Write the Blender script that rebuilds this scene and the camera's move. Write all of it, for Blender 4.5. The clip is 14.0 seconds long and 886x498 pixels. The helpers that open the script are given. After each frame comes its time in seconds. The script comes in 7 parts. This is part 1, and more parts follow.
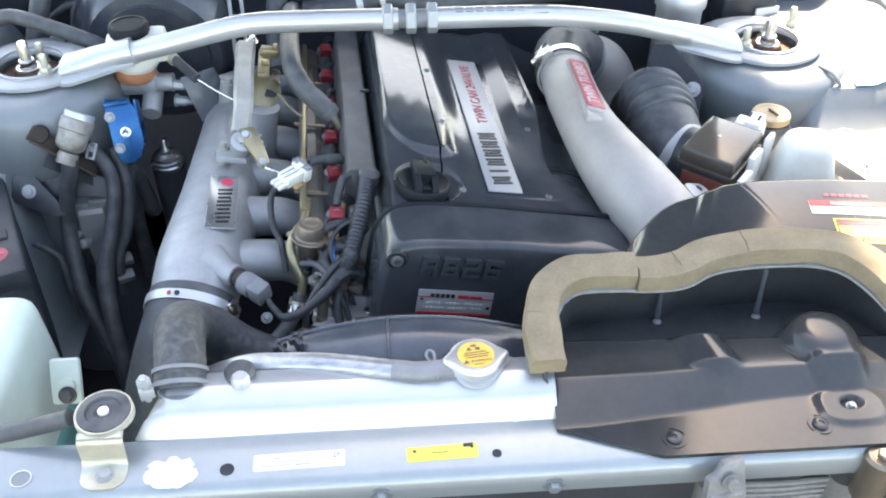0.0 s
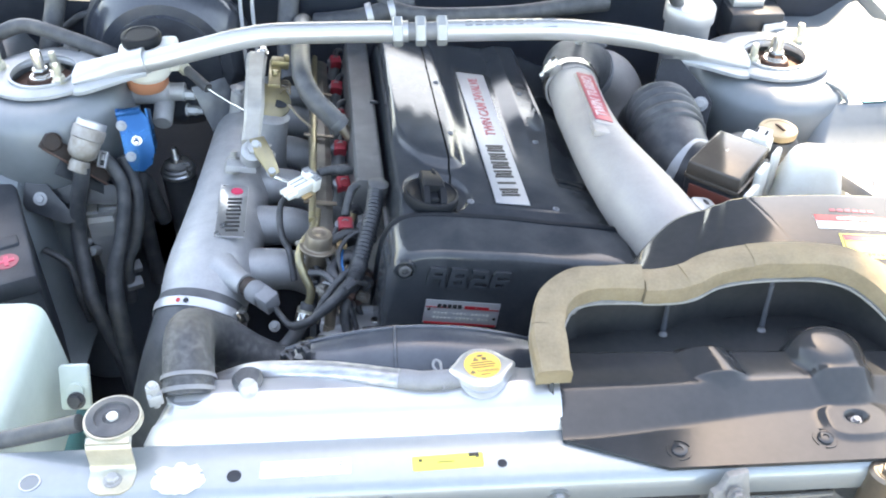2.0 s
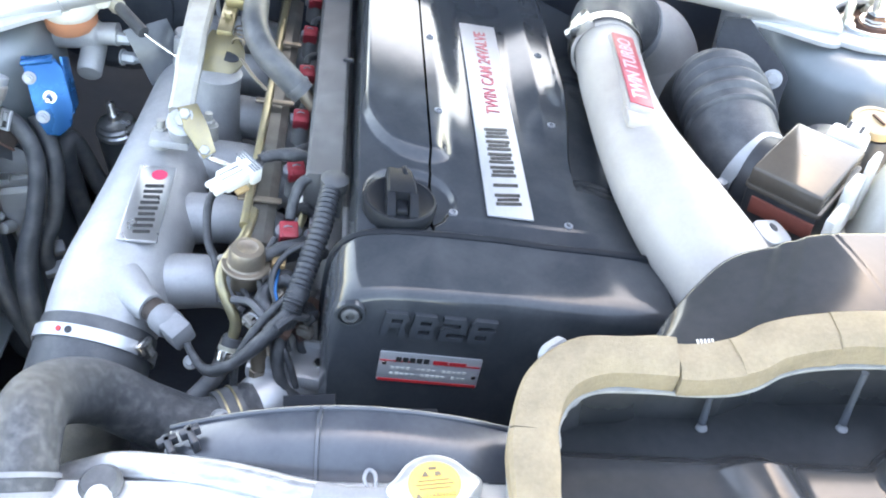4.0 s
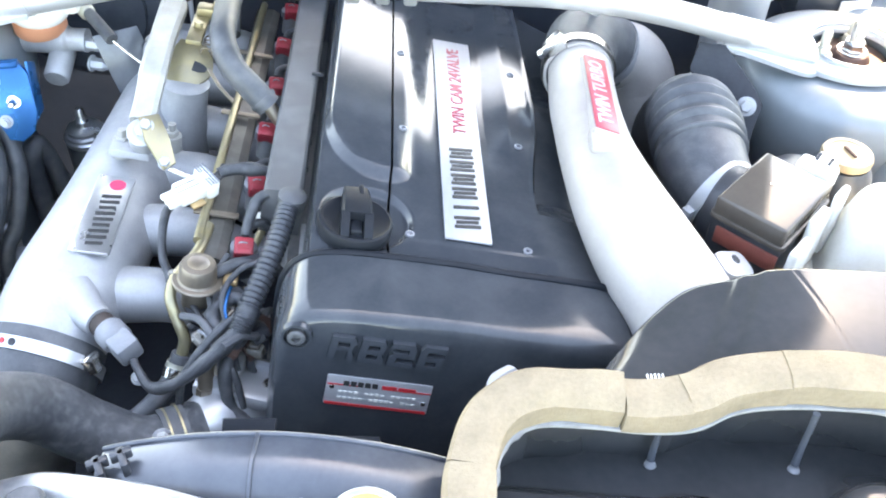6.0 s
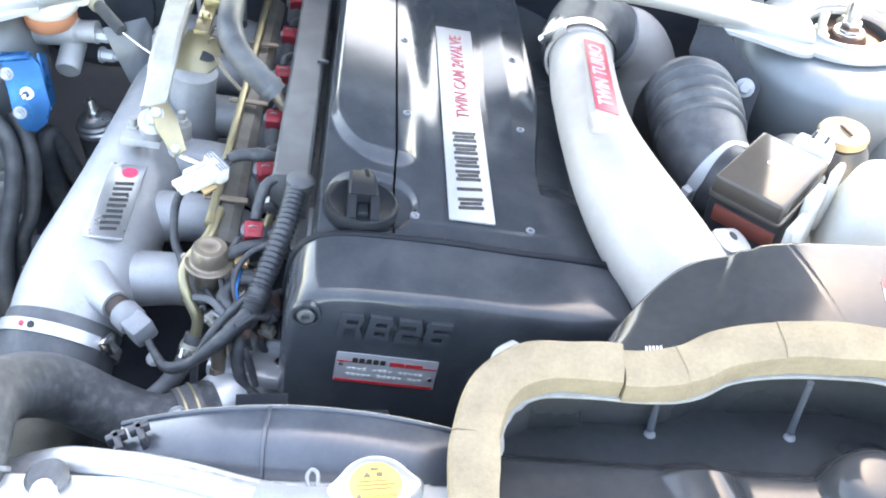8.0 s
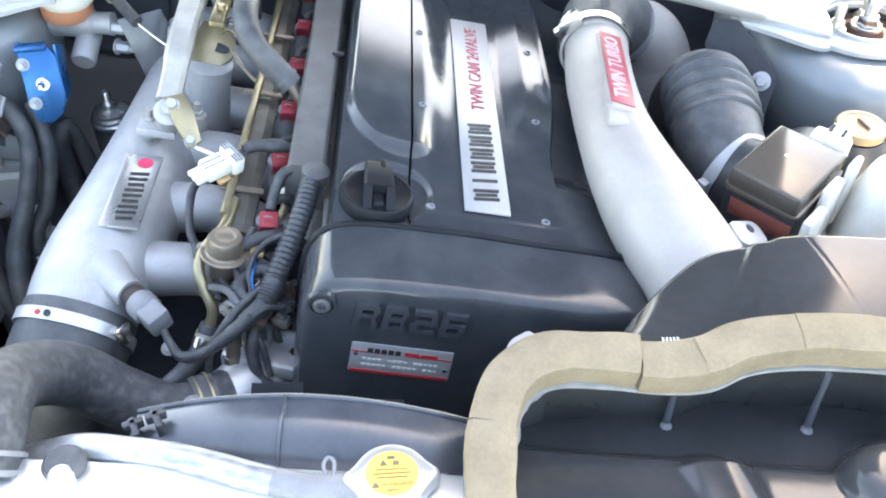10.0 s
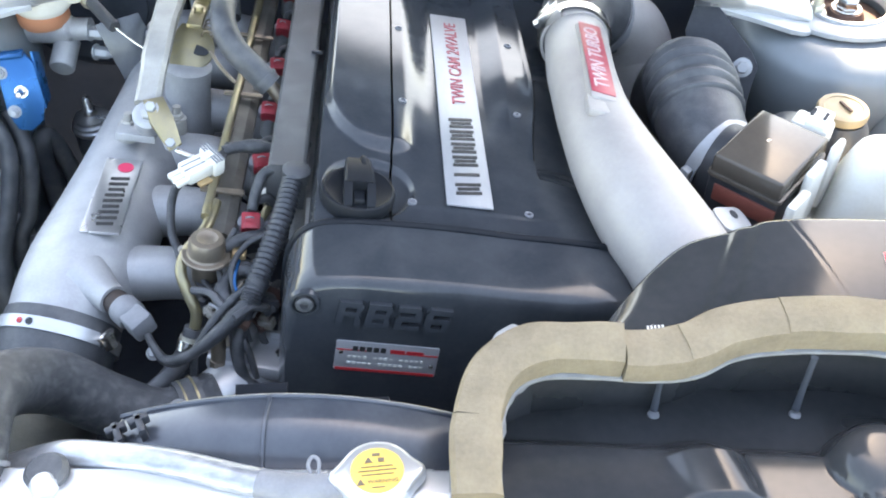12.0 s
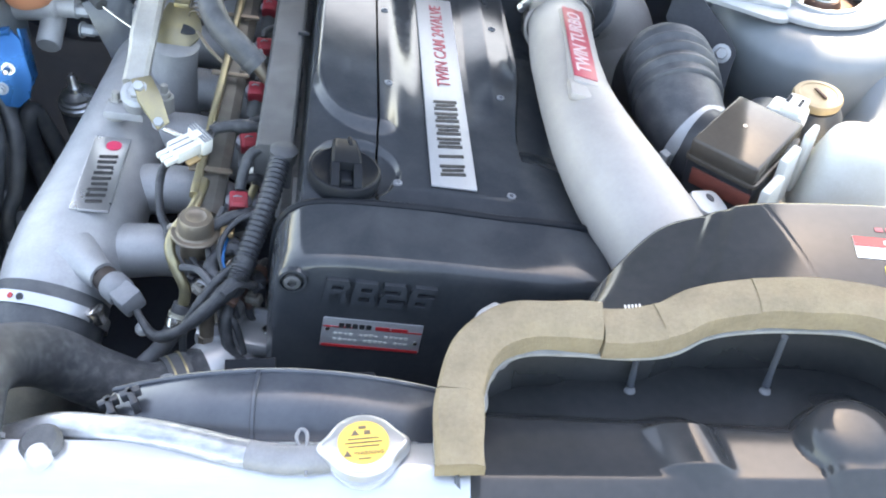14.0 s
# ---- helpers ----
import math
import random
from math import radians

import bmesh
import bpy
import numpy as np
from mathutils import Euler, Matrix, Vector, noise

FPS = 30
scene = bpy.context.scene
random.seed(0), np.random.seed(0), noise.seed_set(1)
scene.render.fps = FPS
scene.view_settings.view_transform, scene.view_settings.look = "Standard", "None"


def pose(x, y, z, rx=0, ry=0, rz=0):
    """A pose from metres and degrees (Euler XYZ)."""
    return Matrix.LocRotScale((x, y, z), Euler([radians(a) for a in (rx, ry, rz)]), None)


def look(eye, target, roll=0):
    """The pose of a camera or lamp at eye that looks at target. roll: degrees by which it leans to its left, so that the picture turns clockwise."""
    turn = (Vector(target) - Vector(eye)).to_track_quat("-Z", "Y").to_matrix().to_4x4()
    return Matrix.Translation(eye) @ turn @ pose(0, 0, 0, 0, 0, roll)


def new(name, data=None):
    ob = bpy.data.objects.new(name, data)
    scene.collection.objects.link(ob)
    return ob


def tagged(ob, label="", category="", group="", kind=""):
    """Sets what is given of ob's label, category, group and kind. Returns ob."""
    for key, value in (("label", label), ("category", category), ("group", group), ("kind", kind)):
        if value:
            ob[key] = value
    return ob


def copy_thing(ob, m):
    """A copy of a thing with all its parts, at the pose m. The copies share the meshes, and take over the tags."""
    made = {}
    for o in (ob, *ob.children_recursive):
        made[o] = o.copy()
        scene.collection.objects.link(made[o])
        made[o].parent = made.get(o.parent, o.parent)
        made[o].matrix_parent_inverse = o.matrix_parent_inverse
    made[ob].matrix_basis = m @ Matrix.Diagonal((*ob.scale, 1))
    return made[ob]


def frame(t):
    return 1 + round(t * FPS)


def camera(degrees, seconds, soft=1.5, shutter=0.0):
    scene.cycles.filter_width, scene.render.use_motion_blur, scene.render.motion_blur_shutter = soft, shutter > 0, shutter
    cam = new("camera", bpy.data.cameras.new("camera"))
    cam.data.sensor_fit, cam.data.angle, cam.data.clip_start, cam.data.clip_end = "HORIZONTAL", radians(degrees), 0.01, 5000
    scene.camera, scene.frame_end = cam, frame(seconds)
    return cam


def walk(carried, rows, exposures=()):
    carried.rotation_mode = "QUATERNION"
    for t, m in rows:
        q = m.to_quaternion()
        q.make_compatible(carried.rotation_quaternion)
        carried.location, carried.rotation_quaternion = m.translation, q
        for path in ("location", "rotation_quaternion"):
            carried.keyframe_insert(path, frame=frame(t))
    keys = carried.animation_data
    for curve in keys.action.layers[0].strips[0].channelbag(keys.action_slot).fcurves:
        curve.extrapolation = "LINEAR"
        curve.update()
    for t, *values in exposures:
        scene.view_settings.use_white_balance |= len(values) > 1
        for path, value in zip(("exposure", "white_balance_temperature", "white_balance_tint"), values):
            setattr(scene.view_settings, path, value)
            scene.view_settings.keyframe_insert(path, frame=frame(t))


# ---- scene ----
cam = camera(51.1, 14.0, 2.0)
EXPOSURES = [(0, 2.77, 8900, 12), (1.0, 2.97, 8900, 12), (2.0, 3.07, 8900, 12), (3.0, 3.19, 8900, 12), (4.2, 3.67, 8900, 12), (6.5, 3.85, 8900, 12), (8, 3.77, 8900, 12), (10.5, 3.34, 8900, 12), (14, 3.12, 8900, 12)]
PATH = [
    (0, (-0.041, -0.557, 1.496), (0.067, 0.96, 0.197), 0.1),
    (0.5, (-0.041, -0.563, 1.497), (0.056, 0.961, 0.205), 0.0),
    (1, (-0.046, -0.567, 1.499), (0.057, 0.962, 0.214), 0.7),
    (1.5, (-0.051, -0.567, 1.5), (0.052, 0.966, 0.219), 0.8),
    (2, (-0.043, -0.563, 1.499), (0.053, 0.972, 0.22), 0.4),
    (2.5, (-0.036, -0.52, 1.477), (0.043, 0.97, 0.146), 0.1),
    (3, (-0.043, -0.403, 1.452), (0.166, 1.032, 0.075), 2.2),
    (3.5, (-0.041, -0.34, 1.423), (0.174, 1.084, 0.035), 3.0),
    (4, (0.031, -0.297, 1.395), (0.037, 1.124, -0.013), 0.9),
    (4.2, (0.049, -0.288, 1.401), (0.051, 1.126, -0.013), 0.5),
    (6.3, (0.068, -0.278, 1.392), (0.079, 1.159, 0.001), 2.9),
    (6.5, (0.07, -0.282, 1.397), (0.068, 1.146, -0.003), 2.3),
    (7, (0.072, -0.297, 1.4), (0.057, 1.135, 0.004), 1.8),
    (7.5, (0.074, -0.304, 1.403), (0.052, 1.114, -0.008), 1.3),
    (8, (0.069, -0.299, 1.401), (0.063, 1.122, -0.006), 1.6),
    (8.2, (0.072, -0.299, 1.398), (0.043, 1.116, -0.015), 0.8),
    (10.3, (0.063, -0.303, 1.395), (0.039, 1.115, -0.015), 1.4),
    (10.5, (0.065, -0.298, 1.386), (0.04, 1.12, -0.024), 1.0),
    (11, (0.071, -0.301, 1.397), (0.062, 1.117, -0.013), 0.3),
    (11.5, (0.074, -0.302, 1.389), (0.056, 1.129, -0.008), -0.3),
    (12, (0.074, -0.302, 1.39), (0.059, 1.116, -0.021), -0.1),
    (12.5, (0.075, -0.304, 1.398), (0.066, 1.093, -0.032), 0.1),
    (13, (0.072, -0.305, 1.389), (0.075, 1.093, -0.041), 0.7),
    (13.5, (0.07, -0.311, 1.393), (0.102, 1.091, -0.033), 1.9),
    (14, (0.071, -0.315, 1.404), (0.098, 1.071, -0.038), 1.6),
]
walk(cam, [(t, look(eye, target, roll)) for t, eye, target, roll in PATH], EXPOSURES)

# ---- light ----
SUN_EL, SUN_AZ = 50.0, 15.0          # degrees; azimuth from +y (towards the windscreen) to +x
world = bpy.data.worlds.new("sky")
scene.world = world
world.use_nodes = True
wn = world.node_tree
wn.nodes.clear()
sky = wn.nodes.new("ShaderNodeTexSky")
sky.sky_type = "NISHITA"
sky.sun_disc = False
sky.sun_elevation = radians(SUN_EL)
sky.sun_rotation = radians(SUN_AZ)
bg = wn.nodes.new("ShaderNodeBackground")
bg.inputs["Strength"].default_value = 0.15
wo = wn.nodes.new("ShaderNodeOutputWorld")
wn.links.new(sky.outputs[0], bg.inputs[0])
wn.links.new(bg.outputs[0], wo.inputs[0])
sun = new("sun", bpy.data.lights.new("sun", "SUN"))
sun.data.energy = 3.0
sun.data.angle = radians(2.5)
sun.data.color = (1.0, 0.95, 0.87)
sd = Vector((math.sin(radians(SUN_AZ)) * math.cos(radians(SUN_EL)), math.cos(radians(SUN_AZ)) * math.cos(radians(SUN_EL)), math.sin(radians(SUN_EL))))
sun.matrix_world = look(sd * 10, (0, 0, 0))


# ---- materials ----
def mat(name, a, b=None, rough=0.5, metal=0.0, scale=40.0, bump=0.0, bscale=500.0, coat=0.0, rvar=0.1, dust=0.0, dustcol=(0.40, 0.41, 0.42), spec=0.5, trans=0.0, stretch=(1, 1, 1), random_=0.0):
    """Two-scale mottled surface with grain relief and optional dust."""
    m = bpy.data.materials.new(name)
    m.use_nodes = True
    t = m.node_tree
    p = t.nodes["Principled BSDF"]
    co = t.nodes.new("ShaderNodeTexCoord")
    mp = t.nodes.new("ShaderNodeMapping")
    mp.inputs["Scale"].default_value = stretch
    t.links.new(co.outputs["Object"], mp.inputs["Vector"])

    def noise_(s, detail=4.0):
        n = t.nodes.new("ShaderNodeTexNoise")
        n.inputs["Scale"].default_value = s
        n.inputs["Detail"].default_value = detail
        t.links.new(mp.outputs[0], n.inputs["Vector"])
        return n

    b = b or tuple(c * 0.8 for c in a)
    big, fine = noise_(scale, 5), noise_(scale * 9, 3)
    mix = t.nodes.new("ShaderNodeMix")
    mix.data_type = "RGBA"
    mix.inputs[6].default_value, mix.inputs[7].default_value = (*a, 1), (*b, 1)
    add = t.nodes.new("ShaderNodeMath")
    add.operation = "MULTIPLY_ADD"
    t.links.new(fine.outputs["Fac"], add.inputs[0])
    add.inputs[1].default_value = 0.45
    t.links.new(big.outputs["Fac"], add.inputs[2])
    rmp = t.nodes.new("ShaderNodeMapRange")
    rmp.inputs["From Min"].default_value, rmp.inputs["From Max"].default_value = 0.5, 0.95
    t.links.new(add.outputs[0], rmp.inputs["Value"])
    t.links.new(rmp.outputs[0], mix.inputs[0])
    out = mix.outputs[2]
    if dust:
        d = noise_(scale * 0.6, 8)
        dr = t.nodes.new("ShaderNodeMapRange")
        dr.inputs["From Min"].default_value, dr.inputs["From Max"].default_value = 0.45, 0.75
        dr.inputs["To Max"].default_value = dust
        t.links.new(d.outputs["Fac"], dr.inputs["Value"])
        dm = t.nodes.new("ShaderNodeMix")
        dm.data_type = "RGBA"
        dm.inputs[7].default_value = (*dustcol, 1)
        t.links.new(dr.outputs[0], dm.inputs[0])
        t.links.new(out, dm.inputs[6])
        out = dm.outputs[2]
    if random_:
        oi = t.nodes.new("ShaderNodeObjectInfo")
        hv = t.nodes.new("ShaderNodeHueSaturation")
        rr = t.nodes.new("ShaderNodeMapRange")
        rr.inputs["To Min"].default_value, rr.inputs["To Max"].default_value = 1 - random_, 1 + random_
        t.links.new(oi.outputs["Random"], rr.inputs["Value"])
        t.links.new(rr.outputs[0], hv.inputs["Value"])
        t.links.new(out, hv.inputs["Color"])
        out = hv.outputs[0]
    t.links.new(out, p.inputs["Base Color"])
    rr = t.nodes.new("ShaderNodeMapRange")
    rr.inputs["To Min"].default_value, rr.inputs["To Max"].default_value = max(0.03, rough - rvar), min(1, rough + rvar)
    t.links.new(big.outputs["Fac"], rr.inputs["Value"])
    t.links.new(rr.outputs[0], p.inputs["Roughness"])
    p.inputs["Metallic"].default_value = metal
    p.inputs["Specular IOR Level"].default_value = spec
    p.inputs["Coat Weight"].default_value = coat
    p.inputs["Coat Roughness"].default_value = 0.08
    p.inputs["Transmission Weight"].default_value = trans
    if bump:
        g = noise_(bscale, 3)
        bp = t.nodes.new("ShaderNodeBump")
        bp.inputs["Strength"].default_value = bump
        bp.inputs["Distance"].default_value = 0.002
        t.links.new(g.outputs["Fac"], bp.inputs["Height"])
        t.links.new(bp.outputs[0], p.inputs["Normal"])
    return m


M_PAINT = mat("silver_paint", (0.299, 0.334, 0.356), (0.255, 0.290, 0.312), 0.32, 0.35, 12, 0.03, 900, coat=0.5, dust=0.18)
M_PAINTB = mat("bay_paint", (0.196, 0.218, 0.235), (0.165, 0.188, 0.203), 0.46, 0.2, 10, 0.03, 900, coat=0.1, dust=0.25)
M_CAST = mat("cast_aluminium", (0.420, 0.426, 0.432), (0.340, 0.342, 0.352), 0.48, 0.35, 45, 0.25, 900, rvar=0.12, dust=0.12)
M_PIPE = mat("painted_casting", (0.375, 0.350, 0.336), (0.325, 0.303, 0.292), 0.5, 0.15, 30, 0.2, 1100, rvar=0.08)
M_ALU = mat("brushed_aluminium", (0.567, 0.576, 0.590), (0.495, 0.504, 0.522), 0.4, 0.6, 25, 0.08, 500, stretch=(0.15, 1, 1))
M_TANK = mat("radiator_aluminium", (0.607, 0.626, 0.653), (0.524, 0.543, 0.580), 0.34, 0.75, 18, 0.06, 500, dust=0.12, stretch=(0.2, 1, 1))
M_FOOT = mat("dull_aluminium", (0.44, 0.455, 0.47), (0.37, 0.385, 0.40), 0.52, 0.35, 30, 0.12, 700, dust=0.25)
M_POL = mat("polished_steel", (0.75, 0.74, 0.72), (0.62, 0.60, 0.57), 0.22, 1.0, 60, 0.05, 700)
M_CASTL = mat("pale_cast_arm", (0.401, 0.390, 0.365), (0.323, 0.312, 0.288), 0.5, 0.3, 50, 0.2, 800, dust=0.2)
M_ZINC = mat("yellow_zinc", (0.375, 0.315, 0.18), (0.30, 0.265, 0.186), 0.36, 0.75, 60, 0.08, 600, rvar=0.15)
M_ZINCP = mat("pale_zinc_bracket", (0.546, 0.528, 0.449), (0.449, 0.431, 0.343), 0.38, 0.6, 40, 0.06, 600, dust=0.2)
M_COVER = mat("satin_black_cover", (0.033, 0.038, 0.045), (0.043, 0.048, 0.055), 0.13, 0.0, 30, 0.015, 1400, coat=0.0, rvar=0.03, dust=0.05, spec=0.42)
M_RAIL = mat("wrinkle_black", (0.071, 0.073, 0.078), (0.086, 0.089, 0.094), 0.45, 0.0, 60, 0.4, 1500, dust=0.12)
M_PLASTIC = mat("black_plastic", (0.032, 0.036, 0.043), (0.047, 0.050, 0.057), 0.36, 0.0, 25, 0.08, 700, dust=0.10, rvar=0.1)
M_DUCT = mat("duct_plastic", (0.030, 0.033, 0.036), (0.043, 0.045, 0.049), 0.13, 0.0, 14, 0.012, 200, coat=0.0, dust=0.03, rvar=0.03, spec=0.42)
M_RUBBER = mat("black_rubber", (0.046, 0.050, 0.056), (0.072, 0.076, 0.084), 0.46, 0.0, 70, 0.2, 600, dust=0.16, dustcol=(0.36, 0.36, 0.36))
M_DUSTY = mat("dusty_rubber_hose", (0.032, 0.036, 0.043), (0.058, 0.062, 0.069), 0.45, 0.0, 210, 0.45, 1400, dust=0.42, dustcol=(0.21, 0.215, 0.225))
M_SHROUD = mat("shroud_plastic", (0.041, 0.048, 0.062), (0.055, 0.063, 0.077), 0.22, 0.0, 25, 0.05, 700, dust=0.08, spec=0.8)
M_TAPE = mat("foam_backing", (0.34, 0.34, 0.34), (0.26, 0.26, 0.255), 0.6, 0.0, 90)
M_SCUFF = mat("scuffed_pipe", (0.228, 0.247, 0.275), (0.627, 0.627, 0.636), 0.32, 0.6, 22, 0.15, 400, stretch=(0.5, 1, 1))
M_FOAM = mat("tan_foam", (0.290, 0.236, 0.166), (0.205, 0.164, 0.116), 0.95, 0.0, 35, 0.45, 900, spec=0.1, dust=0.25, dustcol=(0.42, 0.35, 0.22))
M_WHITEP = mat("white_plastic", (0.80, 0.79, 0.74), (0.72, 0.70, 0.63), 0.4, 0.0, 40, 0.04, 500)
M_RES = mat("translucent_tank", (0.60, 0.69, 0.63), (0.53, 0.63, 0.57), 0.4, 0.0, 14, 0.05, 300, dust=0.15)
M_TEAL = mat("coolant_shade", (0.10, 0.30, 0.30), (0.14, 0.36, 0.34), 0.4, 0.0, 14)
M_RED = mat("red_plastic", (0.55, 0.03, 0.035), (0.40, 0.02, 0.03), 0.4, 0.0, 80, 0.05)
M_BADGE = mat("badge_metal", (0.595, 0.603, 0.620), (0.510, 0.518, 0.535), 0.3, 0.9, 40, 0.06, 600)
M_STRAP = mat("dark_rusty_steel", (0.036, 0.029, 0.027), (0.06, 0.042, 0.035), 0.6, 0.3, 60, 0.2, 500)
M_GRIME = mat("grimy_alloy", (0.42, 0.40, 0.37), (0.22, 0.19, 0.16), 0.55, 0.3, 90, 0.4, 500, dust=0.5, dustcol=(0.30, 0.25, 0.20))
M_REDJ = mat("injector_red", (0.38, 0.035, 0.05), (0.28, 0.025, 0.035), 0.45, 0.0, 80, 0.05)
M_STRIP = mat("printed_aluminium", (0.46, 0.47, 0.49), (0.40, 0.41, 0.43), 0.45, 0.5, 40, 0.05, 600, stretch=(1, 0.2, 1))
M_CAPB = mat("oil_cap_black", (0.013, 0.015, 0.019), (0.019, 0.022, 0.026), 0.36, 0.0, 40, 0.04, 900, spec=0.09, rvar=0.05)
M_PINK = mat("badge_red", (0.72, 0.05, 0.12), (0.66, 0.05, 0.11), 0.35, 0.0, 60)
M_REDL = mat("red_label", (0.40, 0.050, 0.080), (0.35, 0.042, 0.068), 0.35, 0.0, 50)
M_BLUE = mat("blue_anodised", (0.002, 0.110, 0.300), (0.002, 0.092, 0.255), 0.28, 0.55, 40, 0.05)
M_ORANGE = mat("orange_cap", (0.55, 0.22, 0.12), (0.48, 0.2, 0.11), 0.5, 0.0, 50)
M_YELLOW = mat("yellow_label", (0.80, 0.72, 0.13), (0.74, 0.66, 0.12), 0.4, 0.0, 40)
M_WLABEL = mat("white_label", (0.763, 0.753, 0.725), (0.698, 0.688, 0.651), 0.45, 0.0, 40)
M_CAPY = mat("cap_yellow", (0.86, 0.53, 0.13), (0.82, 0.50, 0.11), 0.4, 0.0, 60)
M_INK = mat("black_ink", (0.02, 0.02, 0.022), (0.03, 0.03, 0.03), 0.45, 0.0, 60)
M_GREYC = mat("grey_connector", (0.23, 0.235, 0.25), (0.18, 0.185, 0.20), 0.5, 0.0, 60, 0.05)
M_BRONZE = mat("bronze_regulator", (0.255, 0.212, 0.170), (0.204, 0.170, 0.136), 0.40, 0.7, 60, 0.06)
M_SMOKE = mat("smoked_cover", (0.078, 0.066, 0.055), (0.095, 0.080, 0.066), 0.10, 0.0, 30, 0.02, rvar=0.03, spec=0.45)
M_GOLD = mat("amber_cap", (0.36, 0.27, 0.16), (0.31, 0.23, 0.13), 0.45, 0.0, 60, 0.1)
M_DARK = mat("dark_underbody", (0.016, 0.018, 0.025), (0.029, 0.033, 0.040), 0.75, 0.0, 12, 0.2, 200, dust=0.04)
M_BLOCK = mat("engine_iron", (0.173, 0.175, 0.184), (0.288, 0.280, 0.273), 0.55, 0.4, 25, 0.3, 300, dust=0.2)
M_ASPH = mat("asphalt", (0.05, 0.05, 0.05), (0.07, 0.068, 0.065), 0.9, 0.0, 3, 0.6, 120)
M_RUST = mat("worn_red_mount", (0.13, 0.07, 0.052), (0.09, 0.055, 0.045), 0.6, 0.2, 60, 0.2)
M_FADED = mat("faded_red_strip", (0.30, 0.085, 0.065), (0.22, 0.07, 0.055), 0.35, 0.0, 60)
M_RAILD = mat("dark_plated_steel", (0.125, 0.115, 0.098), (0.090, 0.084, 0.074), 0.42, 0.4, 50, 0.1, 600, dust=0.15)
M_STAIN = mat("stained_alloy", (0.22, 0.195, 0.175), (0.38, 0.35, 0.33), 0.5, 0.2, 60, 0.2, 500, dust=0.3)
M_WRAP = mat("black_tape", (0.028, 0.031, 0.036), (0.045, 0.048, 0.054), 0.40, 0.0, 120, 0.5, 700, dust=0.14, dustcol=(0.36, 0.36, 0.36))
M_PALE = mat("faded_print", (0.56, 0.43, 0.44), (0.50, 0.38, 0.39), 0.45, 0.0, 60)
M_COPPER = mat("copper_line", (0.55, 0.38, 0.2), (0.45, 0.32, 0.18), 0.4, 0.7, 60)
M_CYAN = mat("cyan_sticker", (0.25, 0.72, 0.74), (0.22, 0.66, 0.69), 0.4, 0.0, 40)
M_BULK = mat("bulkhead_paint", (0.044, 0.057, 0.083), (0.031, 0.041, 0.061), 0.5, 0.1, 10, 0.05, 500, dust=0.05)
M_BATT = mat("battery_case", (0.028, 0.033, 0.041), (0.045, 0.050, 0.058), 0.45, 0.0, 25, 0.12, 500, dust=0.10, spec=0.4)
# liner is never in view; tone set for its reflection in the black covers
M_INSUL = mat("hood_liner", (0.034, 0.042, 0.054), (0.044, 0.052, 0.064), 0.85, 0.0, 14, 0.4, 200)


# ---- mesh helpers ----
def thing(name, label, category, group="", kind="", m=None):
    ob = tagged(new(name), label, category, group, kind)
    if m is not None:
        ob.matrix_basis = m
    return ob


def finish(bm, name, material, smooth=40.0):
    bmesh.ops.recalc_face_normals(bm, faces=bm.faces)
    me = bpy.data.meshes.new(name)
    if smooth:
        lim = radians(smooth)
        for f in bm.faces:
            f.smooth = True
        for e in bm.edges:
            if len(e.link_faces) == 2 and e.calc_face_angle(0) > lim:
                e.smooth = False
    bm.to_mesh(me)
    bm.free()
    me.materials.append(material)
    return me


def part(name, bm, material, parent=None, label="", m=None, smooth=40.0):
    ob = new(name, finish(bm, name, material, smooth))
    if label:
        ob["label"] = label
    if m is not None:
        ob.matrix_basis = m
    if parent is not None:
        ob.parent = parent
    return ob


def solo(name, bm, material, label, category, group="", kind="", m=None, smooth=40.0):
    return tagged(part(name, bm, material, None, "", m, smooth), label, category, group, kind)


def shift(bm, m):
    bmesh.ops.transform(bm, matrix=m, verts=bm.verts)
    return bm


def merge(*bms):
    """Joins bmeshes of one part."""
    out = bms[0]
    for b in bms[1:]:
        me = bpy.data.meshes.new("tmp")
        b.to_mesh(me)
        b.free()
        out.from_mesh(me)
        bpy.data.meshes.remove(me)
    return out


def spline(pts, n=8):
    """Catmull-Rom through pts (any dimension)."""
    p = [np.array(q, float) for q in pts]
    p = [2 * p[0] - p[1]] + p + [2 * p[-1] - p[-2]]
    out = []
    for i in range(1, len(p) - 2):
        for k in range(n):
            u = k / n
            a, b, c, d = p[i - 1], p[i], p[i + 1], p[i + 2]
            out.append(0.5 * (2 * b + (c - a) * u + (2 * a - 5 * b + 4 * c - d) * u * u + (3 * b - a - 3 * c + d) * u ** 3))
    out.append(p[-2])
    return out


